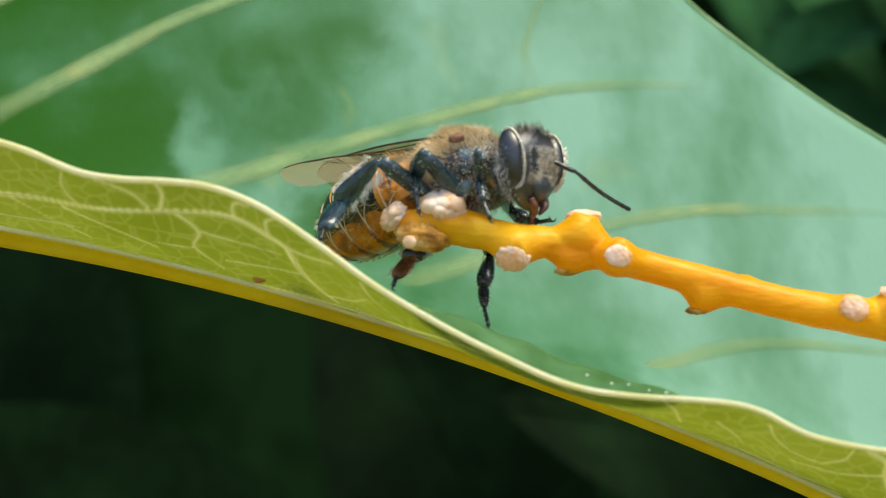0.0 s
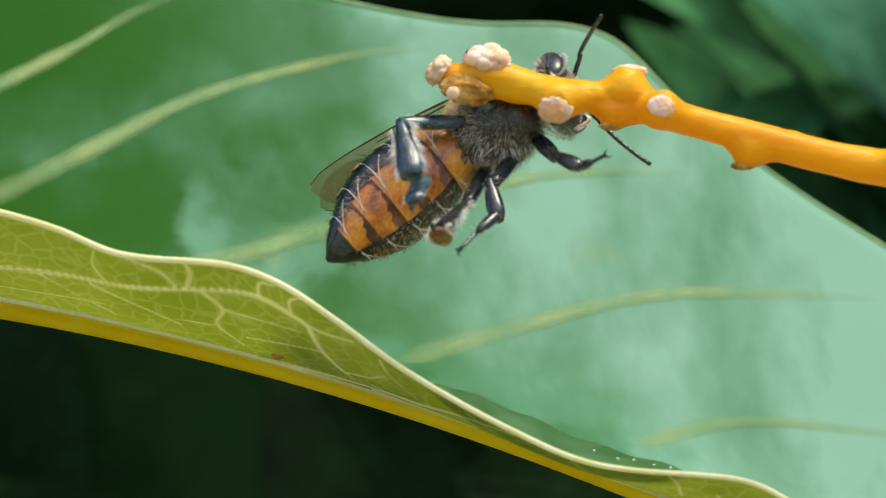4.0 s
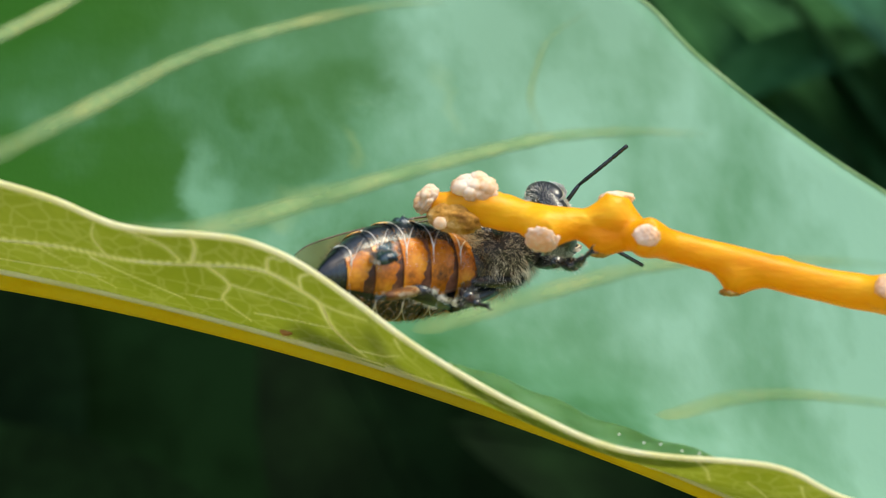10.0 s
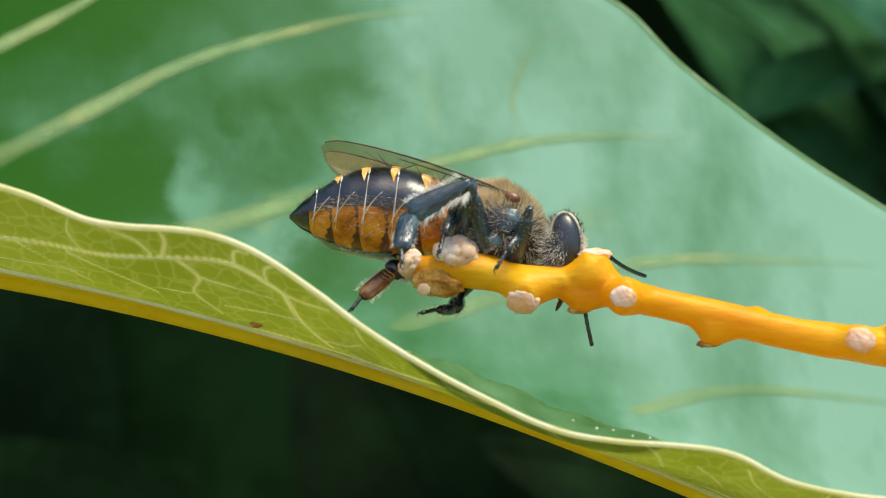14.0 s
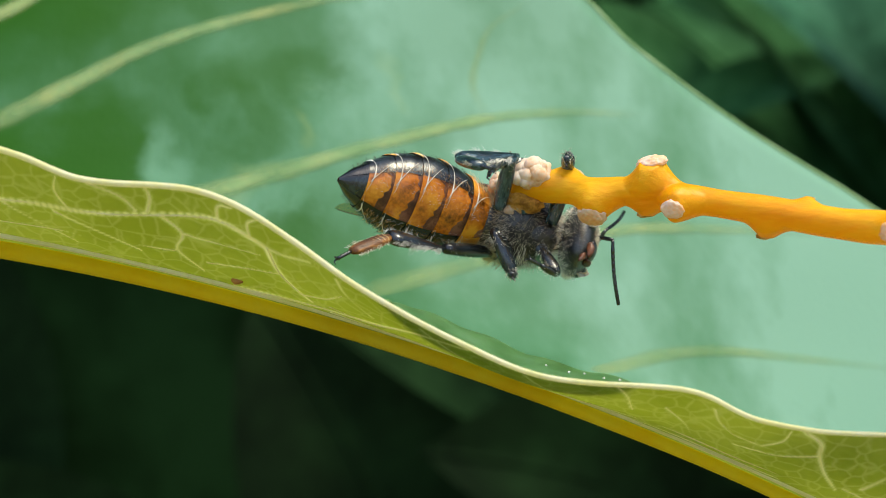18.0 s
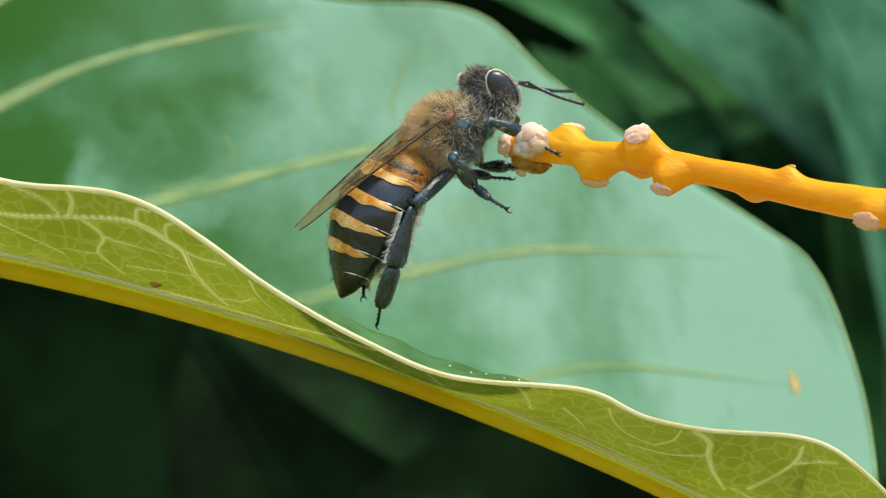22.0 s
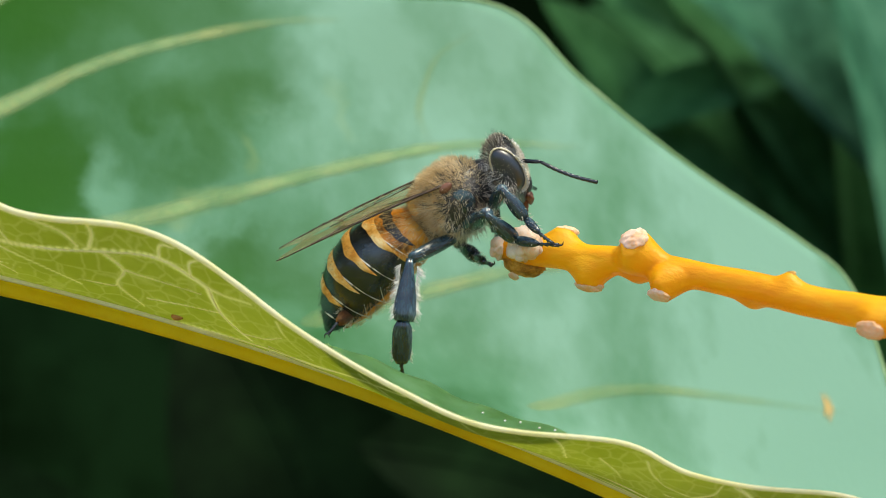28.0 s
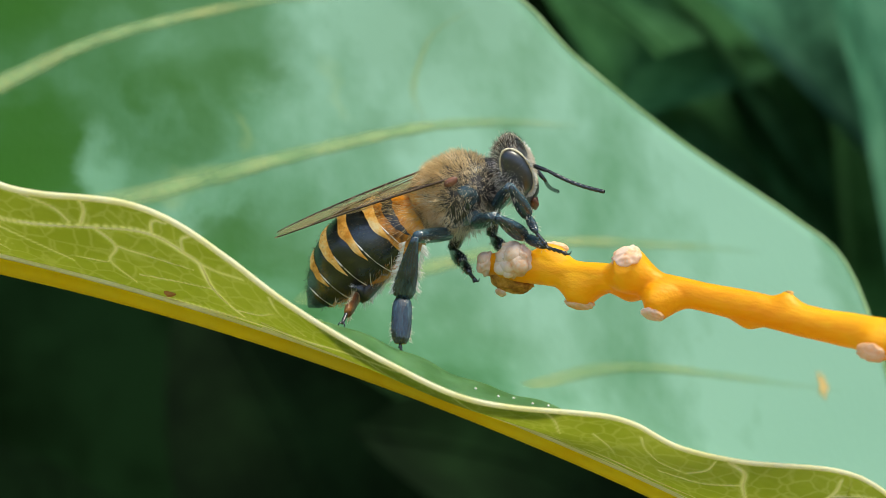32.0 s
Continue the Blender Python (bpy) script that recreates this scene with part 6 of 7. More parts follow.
    walk(limb['right_fore_tibia'], [
        (0, reach(1.21, -2.57, .1, .8, -1.39, -.74)), (1, reach(.98, -2.53, .18, .94, -1.35, -.74)), (2, reach(1.11, -2.55, .24, .86, -1.36, -.64)), (4.5, reach(1.39, -.28, .65, 2.51, .42, -.05)),
        (5, reach(1.52, -.13, .73, 2.63, .56, -.01)), (6, reach(1.31, -.33, 1.01, 2.5, .41, .47)), (7, reach(.85, -.62, .84, 2.29, -.33, .56)), (8, reach(1.56, -.7, .16, 2.54, -.18, -.84)),
        (9, reach(1.42, -.55, -.16, 1.78, -.51, -1.61)), (10, reach(1.47, -.6, -.2, 1.45, -.3, -1.67)), (10.5, reach(1.35, -.77, -.04, 1.42, -.34, -1.47)), (11, reach(.58, -2.38, -1.97, 0, -2.17, -3.33)),
        (11.5, reach(.58, -2.38, -1.97, 0, -2.17, -3.33)), (12, reach(1.25, -2.06, .9, 1.1, -1.3, -.39)), (13, reach(1.28, -2.21, .65, 1.34, -1.2, -.46)), (14, reach(1.07, -2.37, .63, 1.03, -1.28, -.39)),
        (15, reach(1.81, -2.52, .01, 1.46, -1.1, -.33)), (17.5, reach(1.81, -2.52, .01, 1.46, -1.1, -.33)), (17.8, reach(1.56, -2.6, -.25, 1, -2.18, -1.58)), (18, reach(1.31, -2.68, -.51, .97, -3.8, -1.44)),
        (19, reach(.92, -2.55, -.19, .44, -3.04, -1.53)), (19.5, reach(1.25, -2.53, -.18, 1.32, -1.8, -1.49)), (20, reach(1.58, -2.51, -.18, 2.15, -1.15, -.43)), (20.5, reach(1.98, -2.5, -.57, 2.55, -1.48, -1.51)),
        (21, reach(2.25, -2.4, -.89, 2.86, -1.16, -1.49)), (22, reach(1.21, -2.46, 0, 1.93, -2.41, -1.32)), (23, reach(1.72, -2.59, -.51, 2.06, -2.16, -1.9)), (24, reach(2.13, -2.42, -.56, 2.36, -1.99, -1.98)),
        (25, reach(1.94, -2.51, -.52, 2.2, -1.89, -1.86)), (26, reach(1.89, -2.55, -.6, 1.91, -2.28, -2.08)), (29, reach(2.04, -2.23, -.05, 2.02, -2.66, -1.49)), (30, reach(1.95, -2.24, .02, 1.95, -2.67, -1.42)),
        (31, reach(2.1, -2.13, .04, 2.08, -2.12, -1.46)), (32, reach(2.2, -2.21, -.18, 2.1, -1.97, -1.66)),
    ])
    walk(limb['right_fore_foot'], [
        (0, reach(.84, -1.51, -.66, 1.21, -2.53, -2.2)), (1, reach(.94, -1.47, -.64, 1.33, -2.88, -1.66)), (2, reach(.9, -1.52, -.52, 1.37, -2.88, -1.42)), (4.5, reach(2.51, .42, -.05, 2.72, -1.14, -1.43)),
        (5, reach(2.63, .56, -.01, 2.77, -1.07, -1.33)), (6, reach(2.5, .41, .47, 2.59, -1.15, -.93)), (7, reach(2.29, -.33, .56, 2.33, -1.84, -.89)), (8, reach(2.54, -.18, -.84, 2.29, -1.49, -2.46)),
        (9, reach(1.78, -.51, -1.61, 1.36, -2.29, -2.64)), (10, reach(1.45, -.3, -1.67, .84, -2.04, -2.67)), (10.5, reach(1.42, -.34, -1.47, .8, -2, -2.61)), (11, reach(0, -2.17, -3.33, -.79, -2.4, -5.27)),
        (11.5, reach(0, -2.17, -3.33, -.79, -2.4, -5.27)), (12, reach(1.14, -1.48, -.08, 1.33, -2.22, -1.35)), (13, reach(1.33, -1.37, -.28, 1.44, -2.44, -1.52)), (14, reach(1.04, -1.52, -.16, .8, -2.34, -1.5)),
        (15, reach(1.5, -1.26, -.3, 1.54, -2.67, -1.44)), (17.5, reach(1.5, -1.26, -.3, 1.54, -2.67, -1.44)), (18, reach(.97, -3.8, -1.44, .62, -4.05, -3.49)), (19, reach(.44, -3.04, -1.53, .15, -3.68, -3.51)),
        (20, reach(2.15, -1.15, -.43, 1.84, -2.76, -1.74)), (20.5, reach(2.55, -1.48, -1.51, 2.36, -3.35, -2.43)), (21, reach(2.86, -1.16, -1.49, 2.69, -2.65, -2.96)), (22, reach(1.93, -2.41, -1.32, 1.96, -4.27, -2.3)),
        (23, reach(2.06, -2.16, -1.9, 2.39, -3.75, -3.23)), (24, reach(2.36, -1.99, -1.98, 2.69, -3.79, -3.01)), (25, reach(2.2, -1.89, -1.86, 2.56, -3.6, -3.02)), (26, reach(1.91, -2.28, -2.08, 2.06, -4.12, -3.07)),
        (29, reach(2.02, -2.66, -1.49, 2.4, -4.51, -2.39)), (30, reach(1.95, -2.67, -1.42, 2.33, -4.6, -2.14)), (31, reach(2.08, -2.12, -1.46, 2.12, -3.86, -2.63)), (32, reach(2.1, -1.97, -1.66, 2.24, -3.93, -2.42)),
    ])
    walk(limb['left_hind_femur'], [
        (0, reach(-1, 1, -.95, -2.4, 2.97, -1.58)), (1, reach(-1, 1, -0.95, -1.22, 3.41, -1.59)), (2, reach(-1, 1, -0.95, -1.66, 3.32, -1.6)), (4.5, reach(-1, 1, -.95, -1.94, .8, -3.26)),
        (5, reach(-1, 1, -0.95, -2.21, 1.39, -3.11)), (6, reach(-1, 1, -0.95, -1.67, 0.05, -3.17)), (7, reach(-1, 1, -0.95, -2.56, 0.41, -2.81)), (8, reach(-1, 1, -0.95, -2.83, 1.85, -2.42)),
        (9, reach(-1, 1, -0.95, -3.07, 0.69, -2.32)), (10, reach(-1, 1, -0.95, -3.2, 0.39, -1.97)), (10.5, reach(-1, 1, -.95, -3.36, .72, -.18)), (11, reach(-1, 1, -.95, -3.5, 1.03, -.96)),
        (11.5, reach(-1, 1, -.95, -3.5, 1.03, -.96)), (12, reach(-1, 1, -.95, -2.45, 2.85, -1.8)), (13, reach(-1, 1, -.95, -3.26, 2, -1.3)), (14, reach(-1, 1, -.95, -2.57, 2.58, -2.08)),
        (15, reach(-1, 1, -.95, -2.71, 1.56, -2.68)), (17.5, reach(-1, 1, -.95, -2.79, 1.01, -2.7)), (18, reach(-1, 1, -.95, -2.85, .69, -2.61)), (19, reach(-1, 1, -.95, -2.79, .61, -2.66)),
        (19.5, reach(-1, 1, -.95, -2.58, 2.23, -2.44)), (20, reach(-1, 1, -.95, -2.07, 3.23, -1.31)), (20.2, reach(-1, 1, -.95, -2.92, 2.29, -1.89)), (20.5, reach(-1, 1, -.95, -3.38, .71, -1.65)),
        (21, reach(-1, 1, -.95, -3.49, 1.03, -.73)), (22, reach(-1.05, 1.01, -.97, -3.33, 1.66, -1.74)), (23, reach(-1.07, 1.03, -.95, -3.4, 1.92, -.8)), (24, reach(-1, 1, -.95, -3.21, 2.09, -1.39)),
        (25, reach(-1.01, 1.01, -.95, -3.23, 2.06, -1.43)), (26, reach(-1, 1, -.95, -3.21, 2.09, -1.37)), (29, reach(-1, 1, -.95, -3.43, .45, -1.12)), (30, reach(-1, 1, -.95, -3.43, .46, -1.17)),
        (31, reach(-1, 1, -.95, -3.46, .58, -1.03)), (32, reach(-1, 1, -.95, -3.41, .38, -1.19)),
    ])
    walk(limb['left_hind_tibia'], [
        (0, reach(-2.4, 2.97, -1.58, -2.61, .73, -2.54)), (1, reach(-1.22, 3.41, -1.59, -2.59, 1.93, -2.99)), (2, reach(-1.66, 3.32, -1.6, -2.85, 1.64, -2.9)), (3.2, reach(-2.03, 1.77, -2.8, -2.9, .73, -4.85)),
        (4.5, reach(-1.94, .8, -3.26, -2.91, .83, -5.51)), (5, reach(-2.21, 1.39, -3.11, -2.93, -0.26, -4.77)), (5.5, reach(-2.69, 1.48, -2.62, -2.08, .14, -4.57)), (6, reach(-1.67, 0.05, -3.17, -2.93, 0.93, -5.07)),
        (7, reach(-2.56, 0.41, -2.81, -2.87, -1.38, -4.46)), (8, reach(-2.83, 1.85, -2.42, -3.85, 0.54, -4.22)), (9, reach(-3.07, 0.69, -2.32, -4.51, -1.07, -3.23)), (10, reach(-3.2, 0.39, -1.97, -4.64, -1.24, -3.1)),
        (10.5, reach(-3.36, .72, -.18, -4.29, -1.28, -1.23)), (11, reach(-3.5, 1.03, -.96, -4.84, .29, -2.87)), (11.5, reach(-3.5, 1.03, -.96, -4.84, .29, -2.87)), (11.8, reach(-2.97, 1.94, -1.38, -3.53, .49, -3.28)),
        (12, reach(-2.45, 2.85, -1.8, -2.12, .6, -2.71)), (13, reach(-3.26, 2, -1.3, -3.25, -.24, -2.29)), (14, reach(-2.57, 2.58, -2.08, -2.98, .33, -2.96)), (15, reach(-2.71, 1.56, -2.68, -2.47, -.77, -3.4)),
        (16.2, reach(-2.75, 1.29, -2.69, -4.34, -.07, -3.96)), (17.5, reach(-2.79, 1.01, -2.7, -5.2, 1.13, -3.1)), (18, reach(-2.85, .69, -2.61, -5.02, .35, -3.69)), (19, reach(-2.79, .61, -2.66, -5.03, .45, -3.62)),
        (20, reach(-2.07, 3.23, -1.31, -4.43, 3.37, -1.95)), (20.5, reach(-3.38, .71, -1.65, -5.73, .39, -2.29)), (21, reach(-3.49, 1.03, -.73, -5.91, 1.04, -.37)), (22, reach(-3.39, 1.67, -1.76, -5.74, 1.26, -2.31)),
        (23, reach(-3.46, 1.95, -.79, -5.87, 1.74, -1.19)), (24, reach(-3.16, 2.09, -1.37, -5.51, 2.09, -2.04)), (25, reach(-3.2, 2.06, -1.41, -5.53, 1.99, -2.14)), (26, reach(-3.15, 2.09, -1.35, -5.54, 2.15, -1.9)),
        (29, reach(-3.43, .45, -1.12, -5.67, -.53, -.9)), (30, reach(-3.43, .46, -1.17, -5.58, -.7, -1.32)), (31, reach(-3.46, .58, -1.03, -5.38, -.95, -.95)), (32, reach(-3.41, .38, -1.19, -5.41, -1.03, -1.29)),
    ])
    walk(limb['left_hind_foot'], [
        (0, reach(-2.61, .73, -2.54, -2.76, -1.7, -3.82)), (1, reach(-2.59, 1.93, -2.99, -2.96, -0.12, -4.78)), (2, reach(-2.85, 1.64, -2.9, -3.38, -0.47, -4.59)), (4.5, reach(-2.91, .83, -5.51, -2.84, -.31, -8.01)),
        (5, reach(-2.93, -0.26, -4.77, -3.01, 0.73, -7.34)), (6, reach(-2.93, 0.93, -5.07, -2.91, -1.01, -7.01)), (7, reach(-2.87, -1.38, -4.46, -2.99, -0.39, -7.02)), (8, reach(-3.85, 0.54, -4.22, -4.3, -0.47, -6.74)),
        (9, reach(-4.51, -1.07, -3.23, -5.31, -3.01, -5.01)), (10, reach(-4.64, -1.24, -3.1, -6.71, -2.27, -4.59)), (10.5, reach(-4.29, -1.28, -1.23, -5.38, -1.53, -3.75)), (11, reach(-4.84, .29, -2.87, -6.36, -.5, -5.02)),
        (11.5, reach(-4.84, .29, -2.87, -6.36, -.5, -5.02)), (12, reach(-2.12, .6, -2.71, -2.29, -1.27, -4.72)), (13, reach(-3.25, -.24, -2.29, -3.75, -2.55, -3.7)), (14, reach(-2.98, .33, -2.96, -3.61, -1.31, -5.08)),
        (15, reach(-2.47, -.77, -3.4, -2.81, -2.57, -5.45)), (16.2, reach(-3.84, .18, -3.25, -5, -.23, -5.71)), (17.5, reach(-5.2, 1.13, -3.1, -7.08, 1.75, -5.02)), (18, reach(-5.02, .35, -3.69, -6.93, 1, -5.56)),
        (19, reach(-5.03, .45, -3.62, -6.61, .24, -5.86)), (20, reach(-4.43, 3.37, -1.95, -6.91, 3.55, -3.11)), (20.5, reach(-5.73, .39, -2.29, -8.38, -.07, -2.82)), (21, reach(-5.91, 1.04, -.37, -8.63, .95, .05)),
        (22, reach(-5.76, 1.26, -2.31, -7.23, -1.31, -2.06)), (23, reach(-5.86, 1.74, -1.19, -7.18, .45, -1.03)), (24, reach(-5.46, 2.09, -2.02, -6.51, 1.59, -1.72)), (25, reach(-5.49, 1.99, -2.12, -6.43, 1.56, -1.78)),
        (26, reach(-5.47, 2.15, -1.88, -6.14, 1.85, -1.61)), (29, reach(-5.67, -.53, -.9, -6.61, -3.1, -.63)), (30, reach(-5.58, -.7, -1.32, -6.34, -3.32, -.98)), (31, reach(-5.38, -.95, -.95, -6.26, -3.54, -.65)),
        (32, reach(-5.41, -1.03, -1.29, -5.82, -3.74, -1.03)),
    ])
    walk(limb['left_middle_femur'], [
        (0, reach(.05, 1.05, -1.05, -.15, 2.48, -2.71)), (1, reach(0.05, 1.05, -1.05, 0.25, 2.33, -2.83)), (2, reach(0.05, 1.05, -1.05, -0.17, 2.36, -2.8)), (4.5, reach(.05, 1.05, -1.05, -1.03, .19, -2.76)),
        (5, reach(.05, 1.05, -1.05, -1.11, -.33, -2.31)), (6, reach(.05, 1.05, -1.05, -.55, -.24, -2.73)), (7, reach(.05, 1.05, -1.05, -.86, -.53, -2.28)), (8, reach(.05, 1.05, -1.05, -1.45, 1.01, -2.66)),
        (8.5, reach(.05, 1.05, -1.05, -2.01, 1.2, -1.82)), (9, reach(.05, 1.05, -1.05, -1.99, 1.01, -.22)), (10, reach(.05, 1.05, -1.05, -1.95, .16, -1.19)), (10.5, reach(.05, 1.05, -1.05, -1.94, .21, -1.46)),
        (11, reach(.05, 1.05, -1.05, -1.91, .16, -1.5)), (11.5, reach(.05, 1.05, -1.05, -1.91, .16, -1.5)), (11.8, reach(.05, 1.05, -1.05, -1.37, 1.95, -2.47)), (12, reach(.05, 1.05, -1.05, -.09, 2.95, -2.16)),
        (13, reach(.05, 1.05, -1.05, -.65, 2.82, -2.15)), (14, reach(.05, 1.05, -1.05, -.65, 2.59, -2.46)), (15, reach(.05, 1.05, -1.05, .08, 1.96, -3.05)), (16.2, reach(.05, 1.05, -1.05, -.63, 1.01, -3.14)),
        (17.5, reach(.05, 1.05, -1.05, -1.21, -.27, -2.28)), (18, reach(.05, 1.05, -1.05, -1.09, -.36, -2.3)), (19, reach(.05, 1.05, -1.05, -.85, -.44, -2.4)), (19.5, reach(.05, 1.05, -1.05, -.72, 1.78, -2.98)),
        (20, reach(.05, 1.05, -1.05, -.05, 3.16, -1.66)), (20.5, reach(.05, 1.05, -1.05, -.05, 3.16, -1.66)), (21, reach(.05, 1.05, -1.05, -.48, 2.76, -2.32)), (22, reach(.05, 1.05, -1.05, -.48, 2.76, -2.32)),
        (23, reach(.05, 1.05, -1.05, -.48, 2.76, -2.32)), (24, reach(.05, 1.05, -1.05, -.29, 1.99, -3.01)), (25, reach(.05, 1.05, -1.05, -.29, 1.99, -3.01)), (26, reach(.05, 1.05, -1.05, -.29, 1.99, -3.01)),
        (29, reach(.05, 1.05, -1.05, -1.74, 2.02, -1.89)), (30, reach(.05, 1.05, -1.05, -1.72, 1.42, -2.3)), (31, reach(.05, 1.05, -1.05, -1.65, 1.6, -2.33)), (32, reach(.05, 1.05, -1.05, -1.65, 1.43, -2.39)),
    ])
    walk(limb['left_middle_tibia'], [
        (0, reach(-.15, 2.48, -2.71, -.23, 1.16, -3.93)), (1, reach(0.25, 2.33, -2.83, 0.22, 1.27, -4.29)), (2, reach(-0.17, 2.36, -2.8, -0.23, 1.26, -4.22)), (3.2, reach(-.59, 1.18, -2.84, -.86, 1.52, -4.59)),
        (4.5, reach(-1.03, .19, -2.76, -1.41, 1.59, -3.83)), (5, reach(-1.11, -.33, -2.31, -2.12, 1.12, -2.63)), (6, reach(-.55, -.24, -2.73, -.72, 1.06, -3.96)), (7, reach(-.86, -.53, -2.28, -2.4, .37, -2.49)),
        (7.5, reach(-1.16, .24, -2.47, -2.07, 1.18, -3.7)), (8, reach(-1.45, 1.01, -2.66, -1.65, 1.62, -4.34)), (9, reach(-1.99, 1.01, -.22, -2.89, .93, -1.77)), (10, reach(-1.95, .16, -1.19, -2.75, .07, -2.81)),
        (10.5, reach(-1.94, .21, -1.46, -2.28, .25, -3.23)), (11, reach(-1.91, .16, -1.5, -1.98, 1.63, -2.54)), (11.5, reach(-1.91, .16, -1.5, -1.98, 1.63, -2.54)), (11.8, reach(-1, 1.55, -1.83, -.81, 1.68, -3.62)),
        (12, reach(-.09, 2.95, -2.16, .22, 1.36, -2.95)), (13, reach(-.65, 2.82, -2.15, -.52, 1.28, -3.07)), (14, reach(-.65, 2.59, -2.46, -.4, 1.02, -3.3)), (15, reach(.08, 1.96, -3.05, .56, .26, -3.39)),
        (16.2, reach(-.56, .84, -2.67, .7, .83, -3.95)), (17.5, reach(-1.21, -.27, -2.28, -.29, 1.15, -2.89)), (18, reach(-1.09, -.36, -2.3, -.02, .94, -2.92)), (19, reach(-.85, -.44, -2.4, .26, .75, -3.16)),
        (19.5, reach(-.45, 1.36, -2.03, .78, 1.56, -3.33)), (20, reach(-.05, 3.16, -1.66, .93, 2.03, -2.66)), (20.5, reach(-.05, 3.16, -1.66, .93, 2.03, -2.66)), (21, reach(-.48, 2.76, -2.32, -.04, 1.03, -2.51)),
        (22, reach(-.48, 2.76, -2.32, -.04, 1.03, -2.51)), (23, reach(-.48, 2.76, -2.32, -.04, 1.03, -2.51)), (24, reach(-.29, 1.99, -3.01, .46, .36, -3.13)), (25, reach(-.29, 1.99, -3.01, .46, .36, -3.13)),
        (26, reach(-.29, 1.99, -3.01, .46, .36, -3.13)), (29, reach(-1.74, 2.02, -1.89, -1.41, .33, -2.42)), (30, reach(-1.72, 1.42, -2.3, -1.34, -.33, -2.43)), (31, reach(-1.65, 1.6, -2.33, -1.28, -.16, -2.33)),
        (32, reach(-1.65, 1.43, -2.39, -1.23, -.31, -2.48)),
    ])
    walk(limb['left_middle_foot'], [
        (0, reach(-.23, 1.16, -3.93, .16, -.72, -5.68)), (1, reach(0.22, 1.27, -4.29, 0.46, -0.19, -6.43)), (2, reach(-0.23, 1.26, -4.22, -0.02, -0.2, -6.37)), (3.2, reach(-.81, 1.33, -4.09, -1.68, .67, -6.44)),
        (4.5, reach(-1.41, 1.59, -3.83, -3.35, 1.58, -5.56)), (5, reach(-2.12, 1.12, -2.63, -3.49, 1.03, -4.84)), (6, reach(-.72, 1.06, -3.96, -.51, .71, -6.53)), (7, reach(-2.4, .37, -2.49, -2.55, -.57, -4.91)),
        (8, reach(-1.65, 1.62, -4.34, -1.93, 1.47, -6.92)), (9, reach(-2.89, .93, -1.77, -4.16, -.56, -3.48)), (10, reach(-2.75, .07, -2.81, -3.32, -.48, -5.28)), (10.5, reach(-2.28, .25, -3.23, -2.78, -.47, -5.68)),
        (11, reach(-1.98, 1.63, -2.54, -3.57, .76, -4.4)), (11.5, reach(-1.98, 1.63, -2.54, -3.57, .76, -4.4)), (12, reach(.22, 1.36, -2.95, -.64, -.64, -4.37)), (13, reach(-.52, 1.28, -3.07, -1.24, -1.1, -3.84)),
        (14, reach(-.4, 1.02, -3.3, -1.24, -1.3, -4.12)), (15, reach(.56, .26, -3.39, -.05, -2.18, -4.06)), (16.2, reach(.13, .7, -3.14, -.25, -.77, -5.25)), (17.5, reach(-.29, 1.15, -2.89, -.38, .53, -5.42)),
        (18, reach(-.02, .94, -2.92, -.4, .11, -5.36)), (19, reach(.26, .75, -3.16, -.09, -.38, -5.47)), (20, reach(.93, 2.03, -2.66, .49, -.42, -3.4)), (20.5, reach(.93, 2.03, -2.66, .49, -.42, -3.4)),
        (21, reach(-.04, 1.03, -2.51, .58, -1.44, -3.03)), (22, reach(-.04, 1.03, -2.51, .58, -1.44, -3.03)), (23, reach(-.04, 1.03, -2.51, .58, -1.44, -3.03)), (24, reach(.46, .36, -3.13, 1.12, -2.15, -3.01)),
        (25, reach(.46, .36, -3.13, 1.12, -2.15, -3.01)), (26, reach(.46, .36, -3.13, 1.12, -2.15, -3.01)), (29, reach(-1.41, .33, -2.42, -.75, -2.17, -2.68)), (30, reach(-1.34, -.33, -2.43, -.74, -2.81, -2.93)),
        (31, reach(-1.28, -.16, -2.33, -.86, -2.7, -2.68)), (32, reach(-1.23, -.31, -2.48, -.83, -2.88, -2.66)),
    ])
